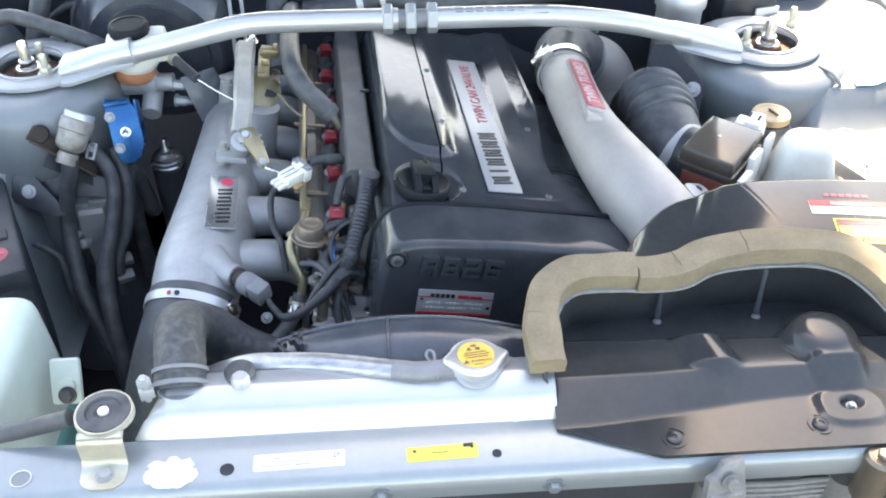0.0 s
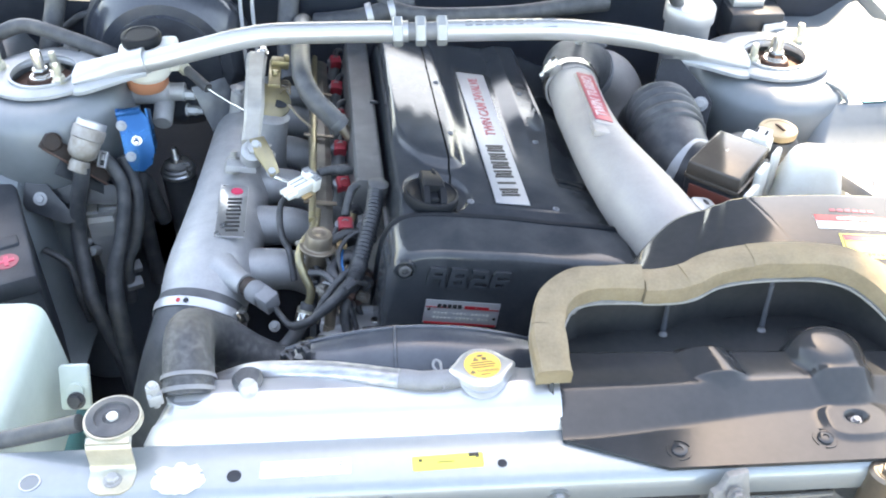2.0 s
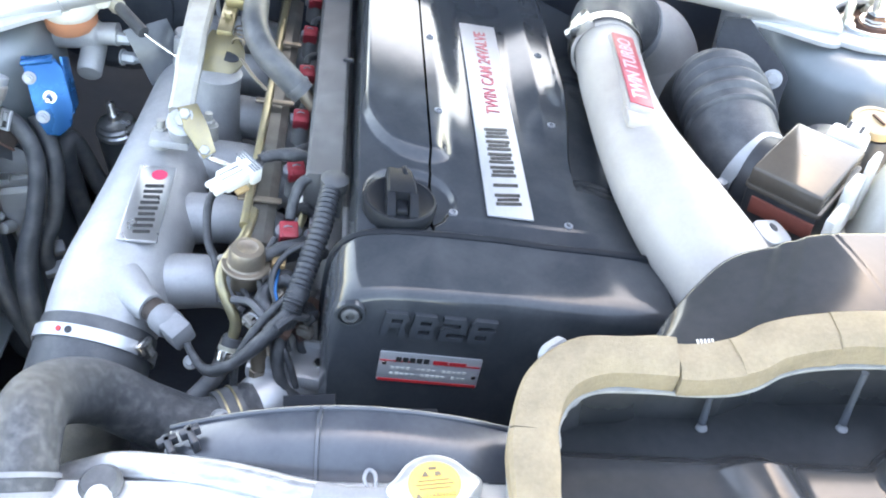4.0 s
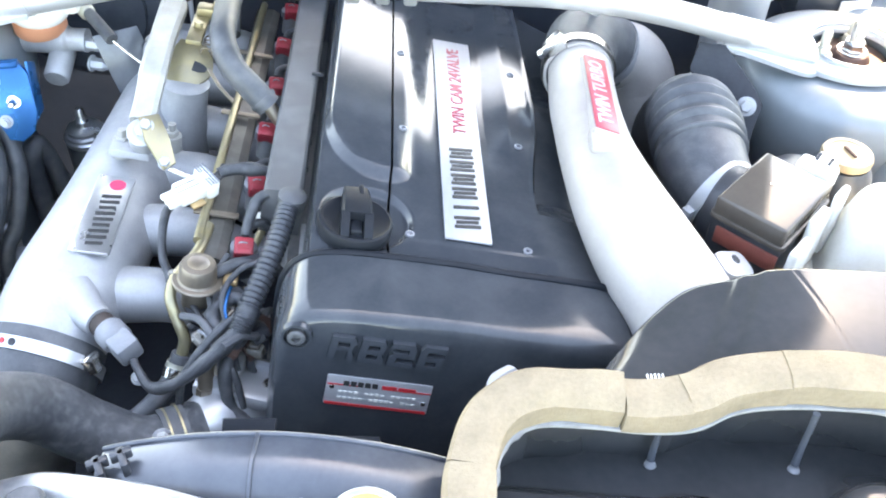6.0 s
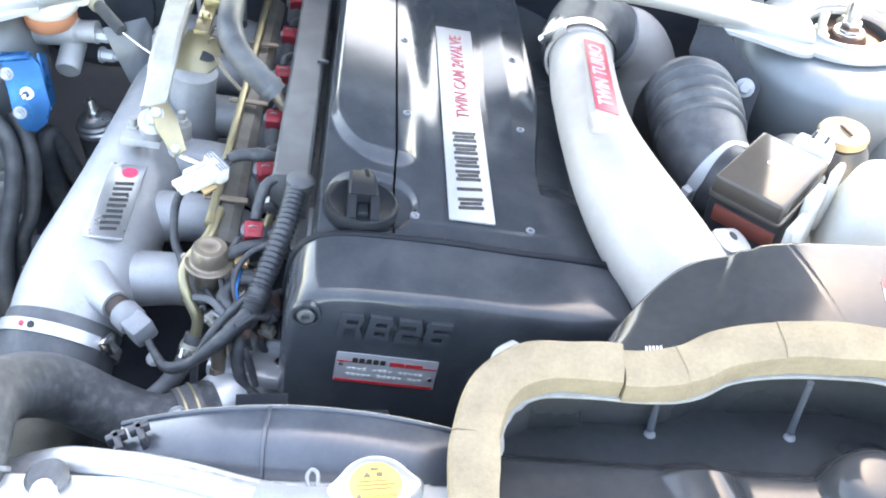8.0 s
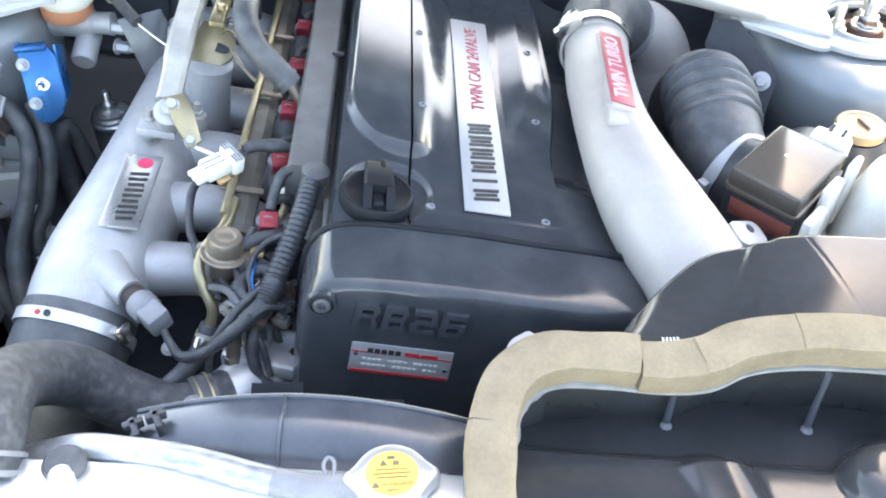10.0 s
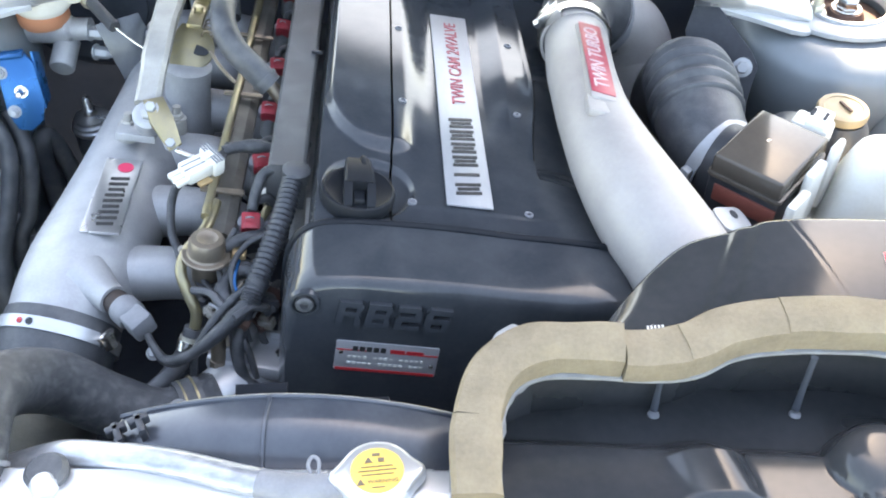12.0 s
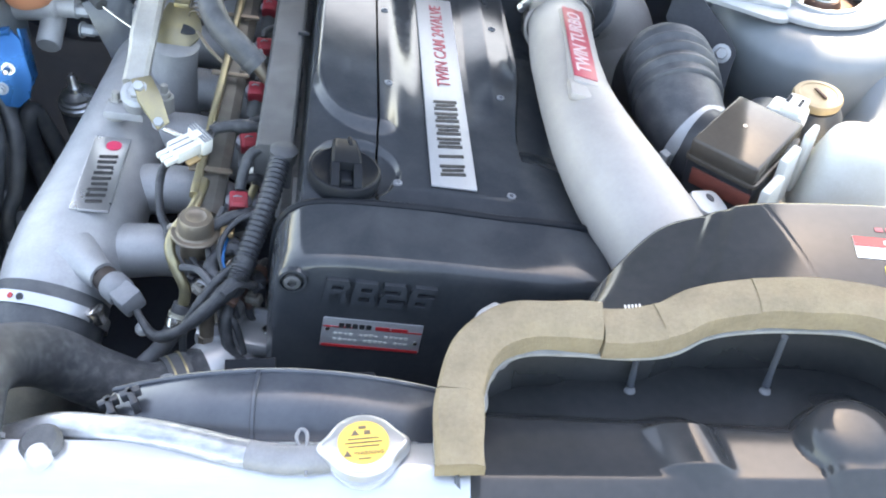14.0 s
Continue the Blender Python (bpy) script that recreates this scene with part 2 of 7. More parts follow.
def sweep(centres, rings, cap=True):
    """Sweeps local rings [(u, v), ...] along centres with a rotation-free frame."""
    bm = bmesh.new()
    c = [Vector(q) for q in centres]
    tang = [((c[min(i + 1, len(c) - 1)] - c[max(i - 1, 0)]).normalized()) for i in range(len(c))]
    up = Vector((0, 0, 1)) if abs(tang[0].z) < 0.9 else Vector((0, 1, 0))
    u = (up - tang[0] * up.dot(tang[0])).normalized()
    vs = []
    for i, q in enumerate(c):
        u = (u - tang[i] * u.dot(tang[i])).normalized()
        w = tang[i].cross(u)
        vs.append([bm.verts.new(q + w * a + u * b) for a, b in rings[i]])
    n = len(rings[0])
    for r, s in zip(vs, vs[1:]):
        for j in range(n):
            bm.faces.new((r[j], r[(j + 1) % n], s[(j + 1) % n], s[j]))
    if cap:
        bm.faces.new(vs[0][::-1])
        bm.faces.new(vs[-1])
    return bm


def circle(r, n=16, squash=1.0):
    return [(r * math.cos(2 * math.pi * k / n), squash * r * math.sin(2 * math.pi * k / n)) for k in range(n)]


def tube(pts, r, seg=16, n=8, cap=True, rib=0.0, ribs=0, wob=0.0):
    """Round hose through pts; r a number or one radius per point; rib: corrugation depth over `ribs` waves."""
    rs = [r] * len(pts) if isinstance(r, (int, float)) else r
    if ribs:
        n = max(n, int(ribs * 6 / (len(pts) - 1)) + 1)
    q = spline([(*p, k) for p, k in zip(pts, rs)], n)
    cs, rr = [v[:3] for v in q], [float(v[3]) for v in q]
    if ribs:
        rr = [a + rib * math.sin(2 * math.pi * ribs * i / (len(rr) - 1)) for i, a in enumerate(rr)]
    if wob:
        rr = [a * (1 + wob * noise.noise(Vector(c) * 60)) for a, c in zip(rr, cs)]
    return sweep(cs, [circle(a, seg) for a in rr], cap)


def lathe(profile, seg=24, cap=True):
    """Revolves (radius, z) pairs about z."""
    bm = bmesh.new()
    rings = [[bm.verts.new((r * math.cos(2 * math.pi * k / seg), r * math.sin(2 * math.pi * k / seg), z)) for k in range(seg)] for r, z in profile]
    for a, b in zip(rings, rings[1:]):
        for k in range(seg):
            bm.faces.new((a[k], a[(k + 1) % seg], b[(k + 1) % seg], b[k]))
    if cap:
        bm.faces.new(rings[0][::-1])
        bm.faces.new(rings[-1])
    return bm


def rbox(sx, sy, sz, bev=0.003, seg=2, top=1.0):
    """Bevelled box centred on x, y with its base at z = 0; top scales the upper face."""
    bm = bmesh.new()
    bmesh.ops.create_cube(bm, size=1)
    for v in bm.verts:
        k = top if v.co.z > 0 else 1
        v.co = Vector((v.co.x * sx * k, v.co.y * sy * k, (v.co.z + 0.5) * sz))
    if bev:
        bmesh.ops.bevel(bm, geom=bm.edges[:], offset=bev, segments=seg, profile=0.5, affect="EDGES")
    return bm


def poly(outline, h, bev=0.0015, seg=2):
    """Plate with an outline in x, y, from z = 0 to h."""
    bm = bmesh.new()
    a = [bm.verts.new((x, y, 0)) for x, y in outline]
    f = bm.faces.new(a)
    r = bmesh.ops.extrude_face_region(bm, geom=[f])
    bmesh.ops.translate(bm, vec=(0, 0, h), verts=[v for v in r["geom"] if isinstance(v, bmesh.types.BMVert)])
    if bev:
        top = [e for e in bm.edges if all(abs(v.co.z - h) < 1e-6 for v in e.verts)]
        bmesh.ops.bevel(bm, geom=top, offset=bev, segments=seg, profile=0.5, affect="EDGES")
    return bm


def rounded(w, d, r, n=5):
    """Rounded rectangle outline centred on 0."""
    out = []
    for cx, cy, a0 in ((w / 2 - r, d / 2 - r, 0), (-w / 2 + r, d / 2 - r, 90), (-w / 2 + r, -d / 2 + r, 180), (w / 2 - r, -d / 2 + r, 270)):
        for k in range(n + 1):
            a = radians(a0 + 90 * k / n)
            out.append((cx + r * math.cos(a), cy + r * math.sin(a)))
    return out


def sheet(nx, ny, f, thick=0.003):
    """A sheet over u, v in 0..1: f(u, v) gives the place; thickened downwards along z."""
    bm = bmesh.new()
    top = [[bm.verts.new(f(i / nx, j / ny)) for j in range(ny + 1)] for i in range(nx + 1)]
    bot = [[bm.verts.new(Vector(v.co) - Vector((0, 0, thick))) for v in row] for row in top]
    for i in range(nx):
        for j in range(ny):
            bm.faces.new((top[i][j], top[i + 1][j], top[i + 1][j + 1], top[i][j + 1]))
            bm.faces.new((bot[i][j + 1], bot[i + 1][j + 1], bot[i + 1][j], bot[i][j]))
    edge = [(i, 0) for i in range(nx)] + [(nx, j) for j in range(ny)] + [(i, ny) for i in range(nx, 0, -1)] + [(0, j) for j in range(ny, 0, -1)]
    for (i, j), (k, l) in zip(edge, edge[1:] + edge[:1]):
        bm.faces.new((top[i][j], bot[i][j], bot[k][l], top[k][l]))
    return bm


def extrude_x(profile, x0, x1, nx=1):
    """Extrudes a closed (y, z) profile along x."""
    bm = bmesh.new()
    rows = [[bm.verts.new((x0 + (x1 - x0) * i / nx, y, z)) for y, z in profile] for i in range(nx + 1)]
    n = len(profile)
    for a, b in zip(rows, rows[1:]):
        for k in range(n):
            bm.faces.new((a[k], a[(k + 1) % n], b[(k + 1) % n], b[k]))
    bm.faces.new(rows[0][::-1])
    bm.faces.new(rows[-1])
    return bm


def loft(rings, cap=True):
    bm = bmesh.new()
    vs = [[bm.verts.new(p) for p in r] for r in rings]
    n = len(rings[0])
    for a, b in zip(vs, vs[1:]):
        for k in range(n):
            bm.faces.new((a[k], a[(k + 1) % n], b[(k + 1) % n], b[k]))
    if cap:
        bm.faces.new(vs[0][::-1])
        bm.faces.new(vs[-1])
    return bm


def aim(p, d, spin=0.0):
    """A pose at p whose z axis points along d."""
    q = Vector(d).to_track_quat("Z", "Y").to_matrix().to_4x4()
    return Matrix.Translation(p) @ q @ pose(0, 0, 0, 0, 0, spin)


def words(text, size, depth, stretch=1.0, bold=0.0):
    """Lettering as a bmesh, centred, in the x, y plane, rising along z."""
    cu = bpy.data.curves.new("txt", "FONT")
    cu.body, cu.size, cu.extrude, cu.offset = text, size, depth, bold
    cu.align_x, cu.align_y = "CENTER", "CENTER"
    cu.resolution_u = 3
    ob = bpy.data.objects.new("txt", cu)
    me = bpy.data.meshes.new_from_object(ob)
    bm = bmesh.new()
    bm.from_mesh(me)
    bpy.data.objects.remove(ob)
    bpy.data.curves.remove(cu)
    bpy.data.meshes.remove(me)
    return shift(bm, Matrix.Diagonal((stretch, 1, 1, 1)))


def bars(rows, h):
    """Plain bars: rows of (x, y, width, height)."""
    return merge(*[shift(rbox(w, d, h, 0), pose(x, y, 0)) for x, y, w, d in rows])


def hexbolt(r=0.006, h=0.005, washer=True):
    b = lathe([(r, 0), (r, h * 0.85), (r * 0.85, h)], 6)
    if washer:
        b = merge(b, lathe([(r * 1.35, -0.001), (r * 1.35, 0.0008)], 18))
    return b


def ring(r, width, thick, seg=36):
    """Band clamp about z."""
    bm = bmesh.new()
    prof = [(r, -width / 2), (r + thick, -width / 2), (r + thick, width / 2), (r, width / 2)]
    rows = [[bm.verts.new((a * math.cos(2 * math.pi * k / seg), a * math.sin(2 * math.pi * k / seg), z)) for a, z in prof] for k in range(seg)]
    for k in range(seg):
        for j in range(4):
            bm.faces.new((rows[k][j], rows[k][(j + 1) % 4], rows[(k + 1) % seg][(j + 1) % 4], rows[(k + 1) % seg][j]))
    return bm


def clamp(parent, p, d, r, width=0.012, screw_angle=0.0, material=None):
    """Hose clamp on a hose: band and worm screw."""
    m = aim(p, d)
    if isinstance(screw_angle, tuple):      # a way to point in, not an angle
        q = m.to_3x3().inverted() @ Vector(screw_angle)
        screw_angle = math.degrees(math.atan2(q.y, q.x))
    b = part("clamp_band", ring(r, width, 0.0014), material or M_POL, parent, "steel worm-drive clamp band", m)
    s = merge(rbox(0.016, 0.010, 0.009, 0.0015), shift(lathe([(0.0055, 0), (0.0055, 0.006), (0.004, 0.008)], 6), pose(0.008, 0, 0.005, 0, 90, 0)))
    part("clamp_screw", s, material or M_POL, b, "", pose(0, 0, 0, 0, 0, screw_angle) @ pose(r + 0.001, 0, 0, 90, 0, 90))
    return b


def sstep(a, b, x):
    u = min(1.0, max(0.0, (x - a) / (b - a)))
    return u * u * (3 - 2 * u)


E = Matrix.Translation((0.027, 0.25, 0.867)) @ pose(0, 0, 0, 0, 0, 3.5) @ pose(0, 0, 0, -4.5, 0, 0) @ pose(0, 0, 0, 0, 10.5, 0)   # the engine leans in its bay


def block_letter(rows, w, h, depth, cuts=()):
    """Heavy square letter from filled cells, raised along z, its corner at 0; cuts draw grid corners inwards."""
    xs, ys = (0.0, 0.29 * w, 0.72 * w, w), (h, 0.80 * h, 0.60 * h, 0.42 * h, 0.20 * h, 0.0)
    bm = bmesh.new()
    vs = {}

    def v(i, j, z):
        if (i, j, z) not in vs:
            x = xs[i] + (0.13 * w * (1 if i == 0 else -1) if (i, j) in cuts else 0) + 0.10 * ys[j]
            vs[i, j, z] = bm.verts.new((x, ys[j], z * depth))
        return vs[i, j, z]

    full = lambda i, j: 0 <= j < 5 and 0 <= i < 3 and rows[j][i] == "1"
    for j in range(5):
        for i in range(3):
            if full(i, j):
                bm.faces.new((v(i, j, 1), v(i, j + 1, 1), v(i + 1, j + 1, 1), v(i + 1, j, 1)))
                for di, dj, a, b in ((-1, 0, (i, j), (i, j + 1)), (1, 0, (i + 1, j + 1), (i + 1, j)), (0, -1, (i + 1, j), (i, j)), (0, 1, (i, j + 1), (i + 1, j + 1))):
                    if not full(i + di, j + dj):
                        bm.faces.new((v(*a, 1), v(*a, 0), v(*b, 0), v(*b, 1)))
    edges = [e for e in bm.edges if len(e.link_faces) == 2 and e.calc_face_angle(0) > 1.0]
    bmesh.ops.bevel(bm, geom=edges, offset=0.0016, segments=1, profile=0.5, affect="EDGES")
    return bm


# ---- setting ----
def ground():
    f = lambda u, v: ((u - 0.5) * 400, (v - 0.5) * 400, 0)
    solo("ground", sheet(4, 4, f, 0.05), M_ASPH, "grey asphalt under the parked car", "ground", kind="structure")


ground()


def bay():
    """Inner wings, bulkhead, undertray and nose that close the engine bay."""
    car = thing("car_body", "silver car body with open engine bay", "car", m=pose(0, 0, 0))
    # undertray
    part("undertray", shift(rbox(1.5, 1.15, 0.02, 0.004), pose(0, 0.42, 0.30)), M_DARK, car, "dark undertray below the engine")
    # bulkhead with a soft step and swage lines
    def fw(u, v):
        x, z = -0.72 + 1.44 * u, 0.30 + 0.58 * v
        return (x, 0.86 - 0.05 * sstep(0.55, 0.75, v) + 0.012 * math.sin(x * 17) * sstep(0.2, 0.6, v), z)
    bm = bmesh.new()
    n, k = 48, 16
    a = [[bm.verts.new(fw(i / n, j / k)) for j in range(k + 1)] for i in range(n + 1)]
    for i in range(n):
        for j in range(k):
            bm.faces.new((a[i][j], a[i + 1][j], a[i + 1][j + 1], a[i][j + 1]))
    bmesh.ops.solidify(bm, geom=bm.faces[:], thickness=-0.01)
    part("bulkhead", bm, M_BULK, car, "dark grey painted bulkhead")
    part("cowl", shift(rbox(1.44, 0.20, 0.04, 0.012), pose(0, 0.95, 0.865)), M_PLASTIC, car, "black cowl panel")
    # left wing: outer wall, ledge
    for s in (-1, 1):
        wall = shift(rbox(0.02, 1.15, 0.58, 0.004), pose(s * 0.715, 0.40, 0.30))
        part("inner_wing", wall, M_PAINTB, car, "painted inner wing")
    # sloping apron between the battery and the strut tower
    def apron(u, v):
        return (-0.590 + 0.085 * u + 0.02 * v, 0.545 - 0.03 * u - 0.020 * (1 - v) + 0.006 * math.sin(9 * u), 0.47 + 0.265 * v)
    part("apron", sheet(16, 12, apron, 0.004), M_PAINTB, car, "painted apron of the inner wing")
    # front closing panel below the slam panel
    part("nose_panel", shift(rbox(1.40, 0.02, 0.30, 0.004), pose(0, -0.16, 0.30)), M_DARK, car, "dark panel ahead of the radiator")
    return car


car_body = bay()


# out of view: added to shade the bay, width set by where sunlight starts
def hood():
    h = thing("hood", "unseen raised silver hood with dark liner, shading the bay", "hood", m=pose(0, 1.041, 1.068, -68, 0, 0))
    def f(u, v):
        x, y = (u - 0.5) * 1.19, -1.076 * v
        return (x, y, 0.03 * (1 - (2 * u - 1) ** 4))
    part("skin", sheet(24, 16, f, 0.012), M_PAINT, h, "silver painted hood skin")
    part("liner", shift(poly(rounded(1.13, 0.98, 0.08), 0.012, 0.004), pose(0, -0.51, -0.014)), M_INSUL, h, "dark insulating liner")
    inv = h.matrix_basis.inverted()
    for s in (-1, 1):
        arm = tube([(s * 0.59, 0.96, 0.87), (s * 0.59, 1.0, 0.96), (s * 0.59, 1.02, 1.06), (s * 0.59, 1.02, 1.15)], 0.014, 10, 5)
        part("hinge", shift(arm, inv), M_PAINT, h, "painted hinge arm")
    return h


hood()


def tower(s):
    """Strut tower with its domed top; s = -1 left, 1 right."""
    cx, cy = s * 0.525 - 0.01, 0.625
    t = thing("strut_tower", "silver-grey painted strut tower in the bay", "strut tower", "strut towers", m=pose(cx, cy, 0))
    prof = [(0.085, 0.30), (0.090, 0.66), (0.104, 0.71), (0.117, 0.75), (0.121, 0.79), (0.118, 0.822), (0.110, 0.838), (0.092, 0.846), (0.062, 0.848), (0.052, 0.844), (0.050, 0.82)]
    part("tower", lathe(prof, 48), M_PAINTB, t, "")
    part("top_mount", lathe([(0.049, 0.815), (0.049, 0.835), (0.040, 0.842), (0.022, 0.842), (0.018, 0.850), (0.012, 0.852)], 32), M_RUST, t, "reddish worn strut mount")
    rod = merge(lathe([(0.0075, 0.83), (0.0075, 0.885), (0.0055, 0.889)], 14), shift(hexbolt(0.012, 0.012), pose(0, 0, 0.851)))
    part("damper_rod", rod, M_POL, t, "bare steel damper rod and nut")
    for a, rr in ((168 if s < 0 else 40, 0.060), (318 if s < 0 else 205, 0.046), (75, 0.034)):
        st = merge(lathe([(0.005, 0), (0.005, 0.026), (0.004, 0.028)], 12), hexbolt(0.0085, 0.010))
        part("stud", st, M_ZINCP, t, "zinc-plated stud with nut", pose(rr * math.cos(radians(a)), rr * math.sin(radians(a)), 0.857 if rr > 0.04 else 0.842))
    # sealed seam running down the tower
    seam = tube([(s * 0.052, -0.066, 0.848), (s * 0.066, -0.084, 0.844), (s * 0.077, -0.094, 0.828), (s * 0.079, -0.094, 0.80), (s * 0.075, -0.090, 0.755), (s * 0.066, -0.080, 0.71)], 0.0032, 8, 8, wob=0.5)
    part("seam_sealer", seam, M_PAINTB, t, "")
    return t


tower(-1)
tower(1)


def shelf(s):
    """Wing ledge beside the tower, sloping down to the inner wing."""
    def f(u, v):
        y = -0.10 + 0.97 * v
        if s < 0:
            x0 = 0.505 + 0.055 * sstep(0.56, 0.64, y)
            x = -x0 - (0.71 - x0) * u
            z = 0.50 + 0.26 * sstep(0.0, 0.30, u) * sstep(0.36, 0.53, y) + 0.07 * sstep(0.53, 0.75, y) * sstep(0.1, 0.5, u)
        else:
            x = 0.46 + 0.25 * u
            z = 0.60 + 0.185 * sstep(0.0, 0.35, u) + 0.045 * sstep(0.478, 0.53, y) * sstep(0.25, 0.4, u) + 0.03 * sstep(0.70, 0.95, u)
            z += 0.012 * (sstep(0.60, 0.62, y) - sstep(0.70, 0.72, y)) * sstep(0.45, 0.5, u)
        return (x, y, z)
    solo("wing_ledge", sheet(24, 48, f, 0.004), M_PAINTB, "grey painted wing ledge with pressed steps", "body panel", kind="structure")


shelf(-1)
shelf(1)


def slam_panel():
    p = thing("slam_panel", "silver-blue slam panel across the nose of the bay", "body panel", m=pose(0, 0, 0))
    prof = [(-0.030, 0.78), (-0.030, 0.838), (-0.033, 0.841), (-0.078, 0.841), (-0.084, 0.838), (-0.0880, 0.832), (-0.0890, 0.826), (-0.0865, 0.810), (-0.084, 0.807), (-0.045, 0.80)]
    part("panel", extrude_x(prof, -0.60, 0.60, 24), M_PAINT, p, "", smooth=30)
    for x, y, r in ((-0.190, -0.068, 0.0062), (0.041, -0.067, 0.0042), (0.364, -0.076, 0.003)):
        part("hole", lathe([(r, 0), (r, 0.0006)], 20), M_DARK, p, "dark round drilled hole", pose(x, y, 0.8412))
    part("hole", lathe([(0.0085, 0), (0.0085, 0.0006)], 20), M_PAINTB, p, "round hole in the panel", pose(-0.362, -0.066, 0.8410))
    part("hole_rim", ring(0.0078, 0.0012, 0.0010, 28), M_ALU, p, "pale rim of the hole", pose(-0.362, -0.066, 0.8418))
    w = part("label", poly(rounded(0.078, 0.017, 0.002), 0.0007, 0), M_WLABEL, p, "white paper information label", pose(-0.129, -0.063, 0.8412, 0, 0, 1.0))
    part("print", bars([(-0.018, 0.0035, 0.008, 0.0009), (-0.010, 0.0, 0.022, 0.0008), (-0.02, -0.004, 0.026, 0.0009), (0.003, -0.004, 0.014, 0.0010)], 0.0003), M_TAPE, w, "faint grey print", pose(0, 0, 0.0006))
    part("print_code", shift(words("2P", 0.0080, 0.0002, 0.85, 0.0), pose(0.0315, 0.003, 0.0009)), M_TAPE, w, "grey printed code")
    y = part("label", poly(rounded(0.062, 0.015, 0.002), 0.0007, 0), M_YELLOW, p, "yellow information label", pose(-0.006, -0.063, 0.8412, 0, 0, 2.0))
    part("print", bars([(0.0215, 0.0055, 0.006, 0.0035), (0.026, 0.0048, 0.003, 0.005), (-0.002, 0.0, 0.014, 0.0006), (-0.024, 0.003, 0.003, 0.0025)], 0.0003), M_INK, y, "dark smudged print", pose(0, 0, 0.0008))
    # torn sticker rest
    rnd = random.Random(4)
    out = []
    for k in range(40):
        a = 2 * math.pi * k / 40
        r = 1 - 0.22 * (math.sin(a) > 0.3) * (math.sin(7 * a) > 0.35) + rnd.uniform(-0.07, 0.07)
        out.append((0.0225 * r * math.cos(a), 0.0165 * r * math.sin(a)))
    part("torn_label", poly(out, 0.0008, 0), M_WLABEL, p, "torn white sticker remains", pose(-0.237, -0.068, 0.8412))
    for x, z in ((-0.060, 0.821), (0.089, 0.821)):
        part("bolt", merge(hexbolt(0.006, 0.006), lathe([(0.0105, -0.002), (0.0105, 0)], 20)), M_PAINTB, p, "painted hexagon bolt", aim((x, -0.0882, z), (0, -1, -0.1)))
    return p


slam_panel()


def radiator():
    r = thing("radiator", "silver aluminium radiator with polished top tank", "radiator", m=pose(0, 0, 0))
    prof = []
    for y, z in ((0.024, 0.80), (0.024, 0.862), (0.020, 0.867), (0.004, 0.869)):
        prof.append((y, z))
    prof += [(0.001, 0.8688), (-0.001, 0.8682), (-0.016, 0.8628), (-0.0195, 0.8605), (-0.022, 0.8575), (-0.032, 0.843), (-0.0335, 0.839), (-0.034, 0.80)]
    part("top_tank", extrude_x(prof, -0.246, 0.099, 12), M_TANK, r, "")
    part("end_cap", loft([[(-0.246, y * 0.995, z) for y, z in prof], [(-0.248 - 0.024 * sstep(0.868, 0.850, z) * sstep(0.02, -0.02, y), y * 0.97, 0.80 + (z - 0.80) * 0.97) for y, z in prof], [(-0.250 - 0.024 * sstep(0.868, 0.850, z) * sstep(0.02, -0.02, y), y * 0.9, 0.80 + (z - 0.80) * 0.93) for y, z in prof]]), M_TANK, r, "welded end cap")
    part("core", shift(rbox(0.62, 0.05, 0.46, 0.003), pose(0.05, 0.0, 0.34)), M_DARK, r, "dark finned core")
    part("weld_joint", extrude_x([(y * 1.02, z + 0.0008) for y, z in prof], 0.060, 0.064), M_TANK, r, "")
    part("hose_neck", lathe([(0.021, 0), (0.021, 0.008), (0.020, 0.009)], 28), M_TANK, r, "", pose(-0.2355, 0.010, 0.858))
    part("filler_neck", lathe([(0.021, 0), (0.021, 0.008), (0.024, 0.0095), (0.024, 0.011)], 28), M_TANK, r, "", pose(0.029, 0.008, 0.864))
    return r


radiator()


